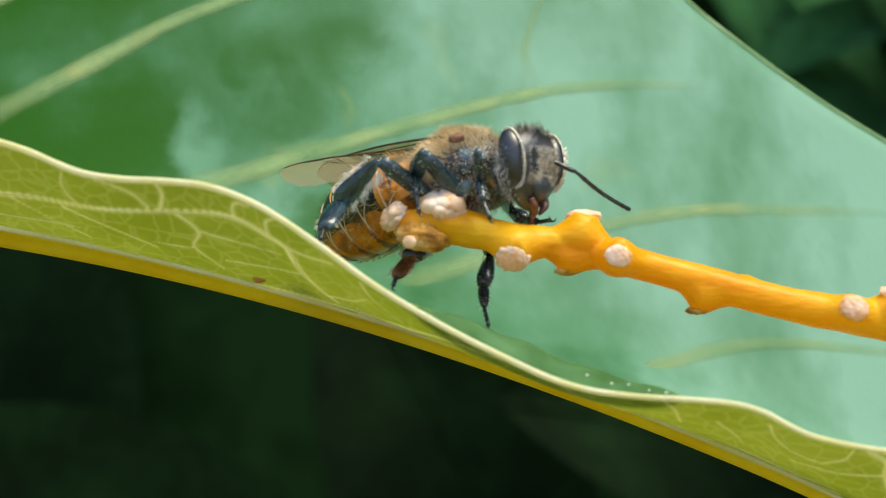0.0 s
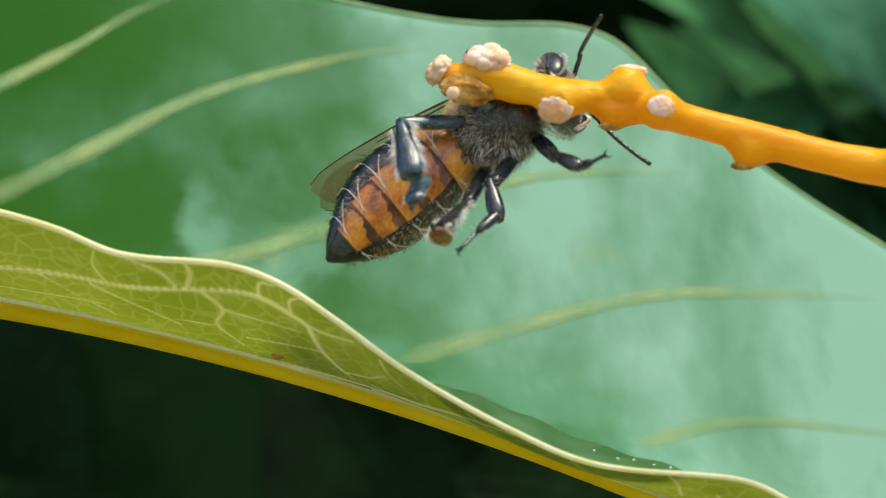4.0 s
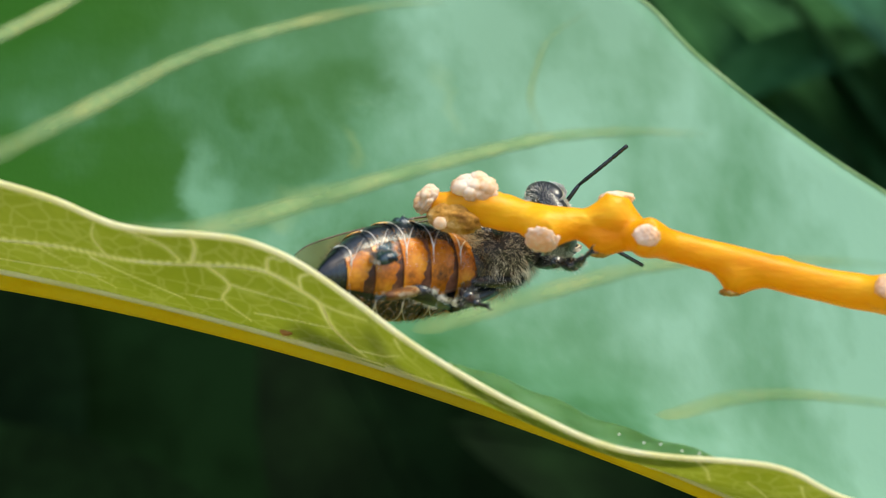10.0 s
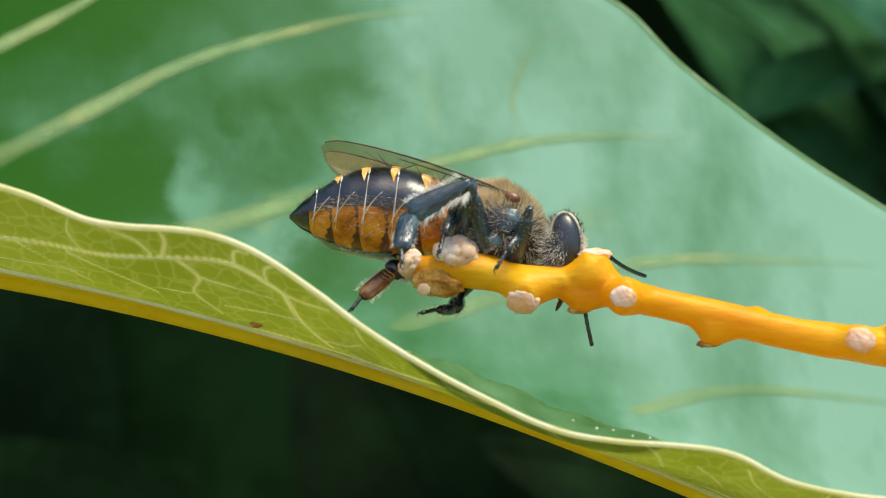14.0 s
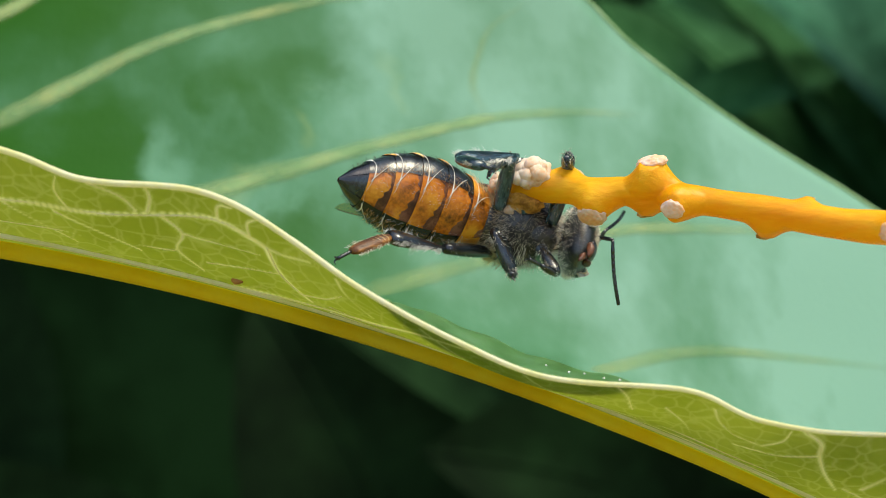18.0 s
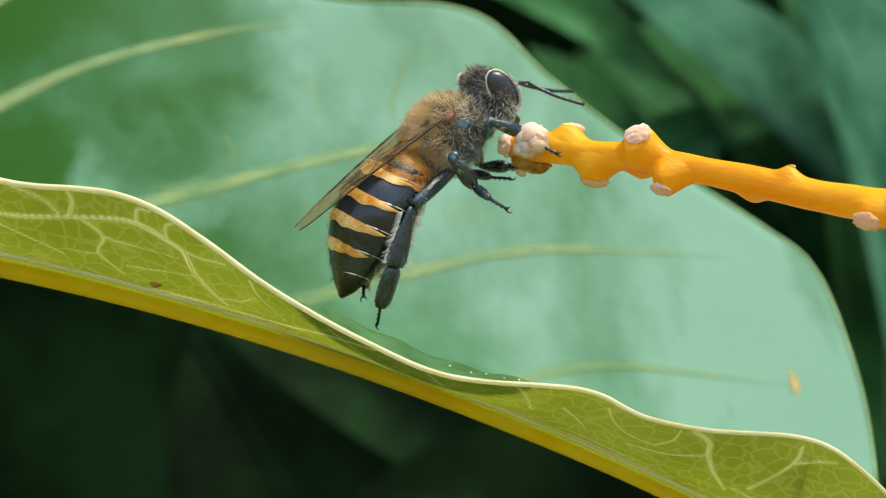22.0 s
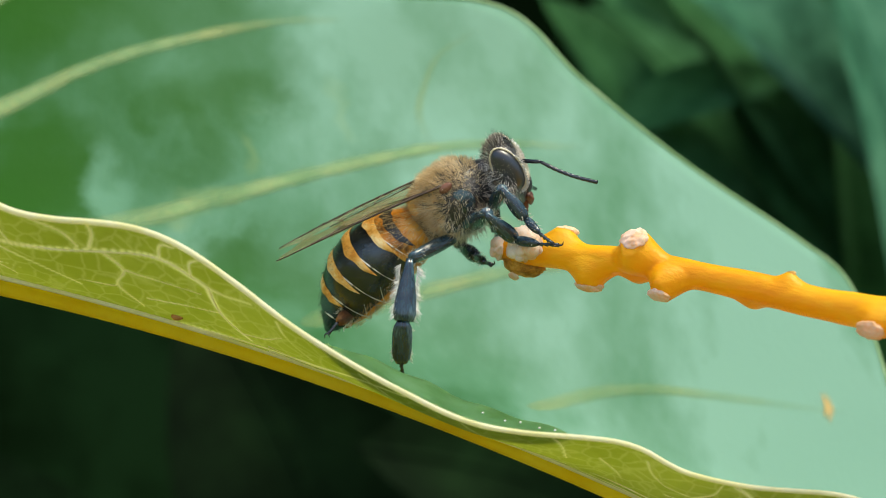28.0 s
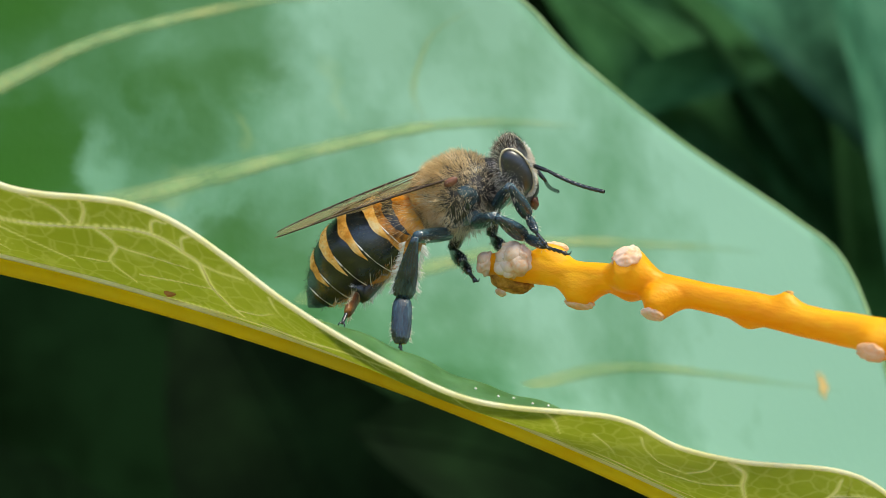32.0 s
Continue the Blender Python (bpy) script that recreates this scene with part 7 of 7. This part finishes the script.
    walk(limb['left_fore_femur'], [
        (0, reach(1.15, .85, -1, .71, 2.69, -1.11)), (1, reach(1.15, .85, -1, .71, 2.69, -1.11)), (2, reach(1.15, .85, -1, .71, 2.69, -1.11)), (3.2, reach(1.15, .85, -1, 1.13, 2.09, -2.44)),
        (4.5, reach(1.15, .85, -1, 1.55, .81, -2.86)), (5, reach(1.15, .85, -1, 1.64, .94, -2.83)), (6, reach(1.15, .85, -1, 2.03, 1.07, -2.67)), (7, reach(1.15, .85, -1, 1.54, .67, -2.85)),
        (8, reach(1.15, .85, -1, 1.51, 1.46, -2.76)), (9, reach(1.15, .85, -1, .82, .65, -2.86)), (10, reach(1.15, .85, -1, .98, .39, -2.83)), (10.5, reach(1.15, .85, -1, .98, .39, -2.83)),
        (11, reach(1.15, .85, -1, 1.53, .71, -2.86)), (11.5, reach(1.15, .85, -1, 1.53, .71, -2.86)), (11.8, reach(1.15, .85, -1, 1.67, 2.27, -2.15)), (12, reach(1.15, .85, -1, 1.43, 2.52, -.14)),
        (13, reach(1.15, .85, -1, 1.43, 2.52, -.14)), (14, reach(1.15, .85, -1, 1.43, 2.52, -.14)), (15, reach(1.15, .85, -1, .81, 2.63, -1.57)), (17.5, reach(1.15, .85, -1, .81, 2.63, -1.57)),
        (17.8, reach(1.15, .85, -1, .72, 1.51, -2.73)), (18, reach(1.15, .85, -1, .85, -.23, -2.54)), (19, reach(1.15, .85, -1, .89, -.36, -2.44)), (19.5, reach(1.15, .85, -1, 1.3, 1.46, -2.79)),
        (20, reach(1.15, .85, -1, 1.61, 2.61, -1.54)), (20.5, reach(1.15, .85, -1, 1.26, 2.54, -1.86)), (21, reach(1.15, .85, -1, 1.2, 2.04, -2.48)), (22, reach(1.15, .85, -1, .52, 1.28, -2.74)),
        (23, reach(1.15, .85, -1, .52, 1.28, -2.74)), (24, reach(1.15, .85, -1, .23, .31, -2.57)), (25, reach(1.15, .85, -1, .23, .31, -2.57)), (26, reach(1.15, .85, -1, .23, .31, -2.57)),
        (29, reach(1.15, .85, -1, .31, 1.69, -2.48)), (30, reach(1.15, .85, -1, .31, 1.69, -2.48)), (31, reach(1.15, .85, -1, .31, 1.69, -2.48)), (32, reach(1.15, .85, -1, .09, 1, -2.57)),
    ])
    walk(limb['left_fore_tibia'], [
        (0, reach(.71, 2.69, -1.11, 1.52, 1.65, -1.81)), (1, reach(.71, 2.69, -1.11, 1.52, 1.65, -1.81)), (2, reach(.71, 2.69, -1.11, 1.52, 1.65, -1.81)), (3.2, reach(1.13, 1.75, -1.98, 1.9, 1.6, -3.26)),
        (4.5, reach(1.55, .81, -2.86, 2.15, 1.34, -4.13)), (5, reach(1.64, .94, -2.83, 1.99, 1.12, -4.28)), (6, reach(2.03, 1.07, -2.67, 2.41, 1.11, -4.12)), (7, reach(1.54, .67, -2.85, 2.28, .48, -4.14)),
        (8, reach(1.51, 1.46, -2.76, 1.87, 1.49, -4.22)), (9, reach(.82, .65, -2.86, .91, .2, -4.29)), (10, reach(.98, .39, -2.83, .83, .11, -4.3)), (10.5, reach(.98, .39, -2.83, .83, .11, -4.3)),
        (11, reach(1.53, .71, -2.86, 1.81, .28, -4.26)), (11.5, reach(1.53, .71, -2.86, 1.81, .28, -4.26)), (12, reach(1.43, 2.52, -.14, 2.31, 1.39, -.6)), (13, reach(1.43, 2.52, -.14, 2.31, 1.39, -.6)),
        (14, reach(1.43, 2.52, -.14, 2.31, 1.39, -.6)), (14.5, reach(1.12, 2.57, -.86, 2.38, 2.24, -1.6)), (15, reach(.81, 2.63, -1.57, 2.19, 2.93, -2.06)), (17.5, reach(.81, 2.63, -1.57, 2.19, 2.93, -2.06)),
        (18, reach(.85, -.23, -2.54, 1.45, .18, -3.85)), (19, reach(.89, -.36, -2.44, 2.03, .43, -3.01)), (19.5, reach(1.25, 1.13, -1.99, 2.32, 1.32, -3.02)), (20, reach(1.61, 2.61, -1.54, 2.5, 1.97, -2.56)),
        (20.5, reach(1.26, 2.54, -1.86, 2.11, 2.21, -3.05)), (21, reach(1.2, 2.04, -2.48, 1.76, .78, -3.08)), (22, reach(.52, 1.28, -2.74, 1.16, -.04, -3.05)), (23, reach(.52, 1.28, -2.74, 1.16, -.04, -3.05)),
        (24, reach(.23, .31, -2.57, .68, -1.11, -2.77)), (25, reach(.23, .31, -2.57, .68, -1.11, -2.77)), (26, reach(.23, .31, -2.57, .68, -1.11, -2.77)), (29, reach(.31, 1.69, -2.48, .45, .21, -2.65)),
        (30, reach(.31, 1.69, -2.48, .45, .21, -2.65)), (31, reach(.31, 1.69, -2.48, .45, .21, -2.65)), (32, reach(.09, 1, -2.57, .43, -.45, -2.74)),
    ])
    walk(limb['left_fore_foot'], [
        (0, reach(1.52, 1.65, -1.81, 2.78, .05, -2.34)), (1, reach(1.52, 1.65, -1.81, 2.78, .05, -2.34)), (2, reach(1.52, 1.65, -1.81, 2.78, .05, -2.34)), (4.5, reach(2.15, 1.34, -4.13, 3, .86, -5.99)),
        (5, reach(1.99, 1.12, -4.28, 2.89, .51, -6.08)), (6, reach(2.41, 1.11, -4.12, 3.02, .32, -5.97)), (7, reach(2.28, .48, -4.14, 2.93, -.25, -6)), (8, reach(1.87, 1.49, -4.22, 2.29, .77, -6.15)),
        (9, reach(.91, .2, -4.29, .74, -.89, -6.07)), (10, reach(.83, .11, -4.3, .55, -.94, -6.1)), (10.5, reach(.83, .11, -4.3, .55, -.94, -6.1)), (11, reach(1.81, .28, -4.26, 1.6, -.67, -6.13)),
        (11.5, reach(1.81, .28, -4.26, 1.6, -.67, -6.13)), (12, reach(2.31, 1.39, -.6, 3.06, -.48, -1.19)), (13, reach(2.31, 1.39, -.6, 3.06, -.48, -1.19)), (14, reach(2.31, 1.39, -.6, 3.06, -.48, -1.19)),
        (15, reach(2.19, 2.93, -2.06, 2.48, 1.25, -3.29)), (17.5, reach(2.19, 2.93, -2.06, 2.48, 1.25, -3.29)), (18, reach(1.45, .18, -3.85, -.05, -.63, -5.09)), (19, reach(2.03, .43, -3.01, 1.3, .15, -4.96)),
        (20, reach(2.5, 1.97, -2.56, 3.07, .8, -4.2)), (20.5, reach(2.11, 2.21, -3.05, 2.81, .8, -4.44)), (21, reach(1.76, .78, -3.08, 1.69, -1.29, -3.48)), (22, reach(1.16, -.04, -3.05, 1.41, -2.12, -2.97)),
        (23, reach(1.16, -.04, -3.05, 1.41, -2.12, -2.97)), (24, reach(.68, -1.11, -2.77, 1.28, -3.1, -3.07)), (25, reach(.68, -1.11, -2.77, 1.28, -3.1, -3.07)), (26, reach(.68, -1.11, -2.77, 1.28, -3.1, -3.07)),
        (29, reach(.45, .21, -2.65, .67, -1.88, -2.61)), (30, reach(.45, .21, -2.65, .67, -1.88, -2.61)), (31, reach(.45, .21, -2.65, .67, -1.88, -2.61)), (32, reach(.43, -.45, -2.74, .72, -2.51, -2.47)),
    ])
    walk(limb['right_scape'], [
        (0, reach(1.35, -.33, .1, 1.88, -1.22, .27)), (1, reach(1.35, -.33, .1, 1.7, -1.06, .77)), (2, reach(1.35, -.33, .1, 1.65, -.96, .88)), (4.5, reach(1.35, -.33, .1, 1.98, -1.17, .02)),
        (5, reach(1.35, -.33, .1, 2.04, -1.1, .28)), (6, reach(1.35, -.33, .1, 2.08, -1.07, .27)), (7, reach(1.35, -.33, .1, 1.86, -1.23, .26)), (8, reach(1.35, -.33, .1, 2.06, -1.1, .09)),
        (9, reach(1.35, -.33, .1, 2.17, -.98, .09)), (10, reach(1.35, -.33, .1, 2.2, -.94, .03)), (10.5, reach(1.35, -.33, .1, 2.18, -.98, .1)), (11, reach(1.35, -.33, .1, 2.18, -.97, .09)),
        (11.5, reach(1.35, -.33, .1, 2.18, -.97, .09)), (12, reach(1.35, -.33, .1, 2.23, -.43, .66)), (13, reach(1.35, -.33, .1, 1.76, -.17, -.85)), (14, reach(1.35, -.33, .1, 1.64, -.18, -.9)),
        (15, reach(1.35, -.33, .1, 1.88, -.14, -.79)), (17.5, reach(1.35, -.33, .1, 1.56, -.49, -.92)), (18, reach(1.35, -.33, .1, 2.08, -.58, -.61)), (19, reach(1.35, -.33, .1, 1.86, -.52, -.8)),
        (20, reach(1.35, -.33, .1, 1.87, -.2, -.8)), (20.5, reach(1.35, -.33, .1, 2.16, -1, .2)), (21, reach(1.35, -.33, .1, 1.77, -1.25, .38)), (22, reach(1.35, -.33, .1, 2.14, -.92, -.26)),
        (23, reach(1.35, -.33, .1, 2.24, -.43, -.45)), (24, reach(1.35, -.33, .1, 2.3, -.54, -.3)), (25, reach(1.35, -.33, .1, 2.33, -.56, -.19)), (26, reach(1.35, -.33, .1, 2.28, -.69, -.24)),
        (29, reach(1.35, -.33, .1, 2.04, -1.12, .01)), (30, reach(1.35, -.33, .1, 1.97, -1.15, -.12)), (31, reach(1.35, -.33, .1, 2.12, -1, -.15)), (32, reach(1.35, -.33, .1, 2.01, -1.12, -.12)),
    ])
    walk(limb['right_flagellum'], [
        (0, reach(1.88, -1.22, .27, 3.5, -3.07, -.57)), (1, reach(1.7, -1.06, .77, 3.1, -3.09, -.05)), (2, reach(1.65, -.96, .88, 3.21, -2.91, .17)), (4.5, reach(1.98, -1.17, .02, 3.55, -2.32, -1.7)),
        (5, reach(2.04, -1.1, .28, 3.63, -1.85, -1.63)), (6, reach(2.08, -1.07, .27, 3.82, -1.76, -1.52)), (7, reach(1.86, -1.23, .26, 3.93, -2.02, -1.09)), (8, reach(2.06, -1.1, .09, 4.13, -2.05, -1.18)),
        (9, reach(2.17, -.98, .09, 3.78, -2.11, -1.61)), (10, reach(2.2, -.94, .03, 3.89, -2.18, -1.51)), (10.5, reach(2.18, -.98, .1, 3.59, -2.2, -1.71)), (11, reach(2.18, -.97, .09, 3.79, -2.26, -1.49)),
        (11.5, reach(2.18, -.97, .09, 3.79, -2.26, -1.49)), (12, reach(2.23, -.43, .66, 3.97, -2.24, 0)), (13, reach(1.76, -.17, -.85, 2.77, -.68, -3.19)), (14, reach(1.64, -.18, -.9, 2.38, .13, -3.37)),
        (15, reach(1.88, -.14, -.79, 3.68, .18, -2.64)), (17.5, reach(1.56, -.49, -.92, 3.58, .5, -2.23)), (18, reach(2.08, -.58, -.61, 2.91, 1.7, -1.53)), (19, reach(1.86, -.52, -.8, 2.85, 1.53, -2.05)),
        (20, reach(1.87, -.2, -.8, 3.06, .09, -3.1)), (20.5, reach(2.16, -1, .2, 3.96, -2.87, .27)), (21, reach(1.77, -1.25, .38, 2.03, -3.81, .79)), (22, reach(2.14, -.92, -.26, 3, -2.79, -1.85)),
        (23, reach(2.24, -.43, -.45, 4.09, -1.83, -1.62)), (24, reach(2.3, -.54, -.3, 3.8, -1.81, -2)), (25, reach(2.33, -.56, -.19, 3.95, -2.41, -1.04)), (26, reach(2.28, -.69, -.24, 3.89, -2.41, -1.34)),
        (29, reach(2.04, -1.12, .01, 4.04, -2.49, -.92)), (30, reach(1.97, -1.15, -.12, 4, -2.62, -.79)), (31, reach(2.12, -1, -.15, 3.77, -2.86, -.91)), (32, reach(2.01, -1.12, -.12, 3.94, -2.68, -.9)),
    ])
    walk(limb['left_scape'], [
        (0, reach(1.35, .33, .1, 2.05, 1, -.31)), (1, reach(1.35, .33, .1, 1.9, 1.22, .02)), (2, reach(1.35, .33, .1, 1.75, 1.27, -.14)), (4.5, reach(1.35, .33, .1, 1.75, 1.27, -.14)),
        (5, reach(1.35, .33, .1, 1.75, 1.27, -.14)), (6, reach(1.35, .33, .1, 2.07, 1.09, .03)), (7, reach(1.35, .33, .1, 1.59, 1.02, .85)), (8, reach(1.35, .33, .1, 2.02, 1.13, .08)),
        (9, reach(1.35, .33, .1, 1.88, 1.12, -.35)), (10, reach(1.35, .33, .1, 1.99, 1.02, -.38)), (10.5, reach(1.35, .33, .1, 2.06, .99, -.31)), (11, reach(1.35, .33, .1, 2.28, .75, -.17)),
        (11.5, reach(1.35, .33, .1, 2.28, .75, -.17)), (12, reach(1.35, .33, .1, 1.76, 1.3, .03)), (13, reach(1.35, .33, .1, 2.23, .9, .19)), (14, reach(1.35, .33, .1, 2.23, .9, .19)),
        (15, reach(1.35, .33, .1, 2.23, .9, .19)), (17.5, reach(1.35, .33, .1, 2.23, .9, .19)), (18, reach(1.35, .33, .1, 1.77, -.6, .36)), (19, reach(1.35, .33, .1, 1.83, -.52, .48)),
        (20, reach(1.35, .33, .1, 2.39, .16, .1)), (20.5, reach(1.35, .33, .1, 1.61, .36, -.92)), (21, reach(1.35, .33, .1, 2.16, -.01, -.48)), (22, reach(1.35, .33, .1, 2.13, -.26, -.28)),
        (23, reach(1.35, .33, .1, 1.73, .1, -.85)), (24, reach(1.35, .33, .1, 1.9, .04, -.75)), (25, reach(1.35, .33, .1, 1.9, .01, -.73)), (26, reach(1.35, .33, .1, 1.76, .35, -.87)),
        (29, reach(1.35, .33, .1, 1.36, .06, -.91)), (30, reach(1.35, .33, .1, 1.75, .08, -.84)), (31, reach(1.35, .33, .1, 1.98, .07, -.7)), (32, reach(1.35, .33, .1, 1.83, .07, -.8)),
    ])
    walk(limb['left_flagellum'], [
        (0, reach(2.05, 1, -.31, 2.85, 3.19, -1.46)), (1, reach(1.9, 1.22, .02, 3.39, 3.03, -1.1)), (2, reach(1.75, 1.27, -.14, 3.19, 2.97, -1.48)), (4.5, reach(1.75, 1.27, -.14, 3.19, 2.97, -1.48)),
        (5, reach(1.75, 1.27, -.14, 3.19, 2.97, -1.48)), (6, reach(2.07, 1.09, .03, 3.06, 3.03, 1.45)), (7, reach(1.59, 1.02, .85, 2.23, 3.1, 2.28)), (8, reach(2.02, 1.13, .08, 2.82, 2.91, 1.8)),
        (9, reach(1.88, 1.12, -.35, 3.22, 3.29, .15)), (10, reach(1.99, 1.02, -.38, 3.7, 2.95, -.07)), (10.5, reach(2.06, .99, -.31, 3.77, 2.91, .08)), (11, reach(2.28, .75, -.17, 4.02, 2.6, .35)),
        (11.5, reach(2.28, .75, -.17, 4.02, 2.6, .35)), (12, reach(1.76, 1.3, .03, 3.1, 3.32, -.89)), (13, reach(2.23, .9, .19, 3.79, 2.96, -.06)), (14, reach(2.23, .9, .19, 3.79, 2.96, -.06)),
        (15, reach(2.23, .9, .19, 3.79, 2.96, -.06)), (17.5, reach(2.23, .9, .19, 3.79, 2.96, -.06)), (18, reach(1.77, -.6, .36, 2.47, -.78, 2.85)), (19, reach(1.83, -.52, .48, 2.86, -.58, 2.87)),
        (20, reach(2.39, .16, .1, 3.26, 2.43, 1.02)), (20.5, reach(1.61, .36, -.92, 1.86, 2.85, -1.63)), (21, reach(2.16, -.01, -.48, 4.2, .91, -1.81)), (22, reach(2.13, -.26, -.28, 4.21, -.56, -1.81)),
        (23, reach(1.73, .1, -.85, 2, 2.35, -2.12)), (24, reach(1.9, .04, -.75, 2.35, 2.1, -2.27)), (25, reach(1.9, .01, -.73, 2.7, 1.95, -2.26)), (26, reach(1.76, .35, -.87, 2.31, 2.58, -2.08)),
        (29, reach(1.36, .06, -.91, 1.38, 2.37, -2.11)), (30, reach(1.75, .08, -.84, 2.24, 2.15, -2.32)), (31, reach(1.98, .07, -.7, 2.96, 1.95, -2.2)), (32, reach(1.83, .07, -.8, 2.26, 2.32, -2.03)),
    ])
    walk(limb['right_wings'], [
        (0, blade(0.35, -1.15, 0.95, -0.86, 0.45, 0.06, 1, -1)), (1, blade(0.35, -1.15, 0.95, -0.93, 0.3, -0.08, 1, -1)), (2, blade(0.35, -1.15, 0.95, -0.93, 0.3, -0.04, 1, -1)), (4.5, blade(.35, -1.15, .95, -1, .05, -.02, 1, 0)),
        (5, blade(.35, -1.15, .95, -.99, .05, -.14, 1, 0)), (6, blade(.35, -1.15, .95, -.97, .1, .22, 1, 0)), (7, blade(.35, -1.15, .95, -.97, -.15, -.17, 1, 0)), (8, blade(.35, -1.15, .95, -.99, .1, 0, 1, 0)),
        (9, blade(.35, -1.15, .95, -.99, -.15, -.02, 1, 0)), (10, blade(.35, -1.15, .95, -.98, -.2, -.02, 1, 0)), (10.5, blade(.35, -1.15, .95, -.98, -.2, -.02, 1, 0)), (11, blade(.35, -1.15, .95, -.98, -.2, -.02, 1, 0)),
        (11.5, blade(.35, -1.15, .95, -.98, -.2, -.02, 1, -1)), (12, blade(.35, -1.15, .95, -.98, .12, -.17, 1, -1)), (13, blade(.35, -1.15, .95, -.99, .12, .03, 1, -1)), (14, blade(.35, -1.15, .95, -.99, .09, -.1, 1, -1)),
        (15, blade(.35, -1.15, .95, -.98, .12, -.16, 1, -1)), (17.5, blade(0.35, -1.15, 0.95, -0.98, 0.12, -0.08, 1, 0.4)), (18, blade(0.35, -1.15, 0.95, -0.98, 0.16, 0.06, 1, 1.5)), (19, blade(0.35, -1.15, 0.95, -0.98, 0.16, 0.04, 1, 1.5)),
        (19.5, blade(0.35, -1.15, 0.95, -0.98, 0.08, -0.06, 1, 0.3)), (20, blade(.35, -1.15, .95, -.99, .03, -.14, 1, -1)), (20.5, blade(.35, -1.15, .95, -1, .03, -.07, 1, -1)), (21, blade(0.35, -1.15, 0.95, -0.99, 0.03, 0.1, 1, -0.22)),
        (22, blade(0.35, -1.15, 0.95, -0.99, 0.12, 0.07, 1, -0.04)), (23, blade(0.35, -1.15, 0.95, -0.99, 0.03, 0.1, 1, -0.04)), (24, blade(0.35, -1.15, 0.95, -0.98, 0.12, 0.17, 1, -0.04)), (25, blade(0.35, -1.15, 0.95, -0.99, 0.03, 0.14, 1, -0.04)),
        (26, blade(0.35, -1.15, 0.95, -0.97, 0.12, 0.19, 1, -0.04)), (29, blade(0.35, -1.15, 0.95, -0.97, 0.03, 0.24, 1, -0.06)), (30, blade(0.35, -1.15, 0.95, -0.98, 0.03, 0.19, 1, -0.06)), (31, blade(0.35, -1.15, 0.95, -0.96, 0.06, 0.26, 1, -0.06)),
        (32, blade(0.35, -1.15, 0.95, -0.98, 0.12, 0.17, 1, -0.06)),
    ])
    walk(limb['left_wings'], [
        (0, blade(0.35, 1.15, 0.95, -0.86, -0.05, 0.06, -1, -1)), (1, blade(0.35, 1.15, 0.95, -0.93, -0.05, -0.08, -1, -1)), (2, blade(0.35, 1.15, 0.95, -0.93, -0.05, -0.04, -1, -1)), (4.5, blade(.35, 1.15, .95, -1, -.16, -.02, -1, 0)),
        (5, blade(.35, 1.15, .95, -.99, -.16, -.14, -1, 0)), (6, blade(.35, 1.15, .95, -.97, -.16, .22, -1, 0)), (7, blade(.35, 1.15, .95, -.97, -.16, -.17, -1, 0)), (8, blade(.35, 1.15, .95, -.99, -.16, 0, -1, 0)),
        (9, blade(.35, 1.15, .95, -.99, -.16, -.02, -1, 0)), (10, blade(.35, 1.15, .95, -.98, -.16, -.02, -1, 0)), (10.5, blade(.35, 1.15, .95, -.98, -.16, -.02, -1, 0)), (11, blade(.35, 1.15, .95, -.98, -.16, -.02, -1, 0)),
        (11.5, blade(.35, 1.15, .95, -.98, .2, -.02, -1, -1)), (12, blade(.35, 1.15, .95, -.98, -.12, -.17, -1, -1)), (13, blade(.35, 1.15, .95, -.99, -.12, .03, -1, -1)), (14, blade(.35, 1.15, .95, -.99, -.09, -.1, -1, -1)),
        (15, blade(.35, 1.15, .95, -.98, -.12, -.16, -1, -1)), (17.5, blade(0.35, 1.15, 0.95, -0.98, 0.05, -0.08, -1, -0.4)), (18, blade(0.35, 1.15, 0.95, -0.98, 0.05, 0.06, -1, -1.5)), (19, blade(0.35, 1.15, 0.95, -0.98, 0.05, 0.04, -1, -1.5)),
        (19.5, blade(0.35, 1.15, 0.95, -0.98, 0.05, -0.06, -1, -0.3)), (20, blade(.35, 1.15, .95, -.99, -.03, -.14, -1, -1)), (20.5, blade(.35, 1.15, .95, -1, -.03, -.07, -1, -1)), (21, blade(0.35, 1.15, 0.95, -0.99, -0.03, 0.1, -1, 0.22)),
        (22, blade(0.35, 1.15, 0.95, -0.99, -0.12, 0.07, -1, 0.22)), (23, blade(0.35, 1.15, 0.95, -0.99, -0.03, 0.1, -1, 0.22)), (24, blade(0.35, 1.15, 0.95, -0.98, -0.12, 0.17, -1, 0.22)), (25, blade(0.35, 1.15, 0.95, -0.99, -0.03, 0.14, -1, 0.22)),
        (26, blade(0.35, 1.15, 0.95, -0.97, -0.12, 0.19, -1, 0.22)), (29, blade(0.35, 1.15, 0.95, -0.97, -0.03, 0.24, -1, 0.06)), (30, blade(0.35, 1.15, 0.95, -0.98, -0.03, 0.19, -1, 0.06)), (31, blade(0.35, 1.15, 0.95, -0.96, -0.06, 0.26, -1, 0.06)),
        (32, blade(0.35, 1.15, 0.95, -0.98, -0.12, 0.17, -1, 0.06)),
    ])


motions()
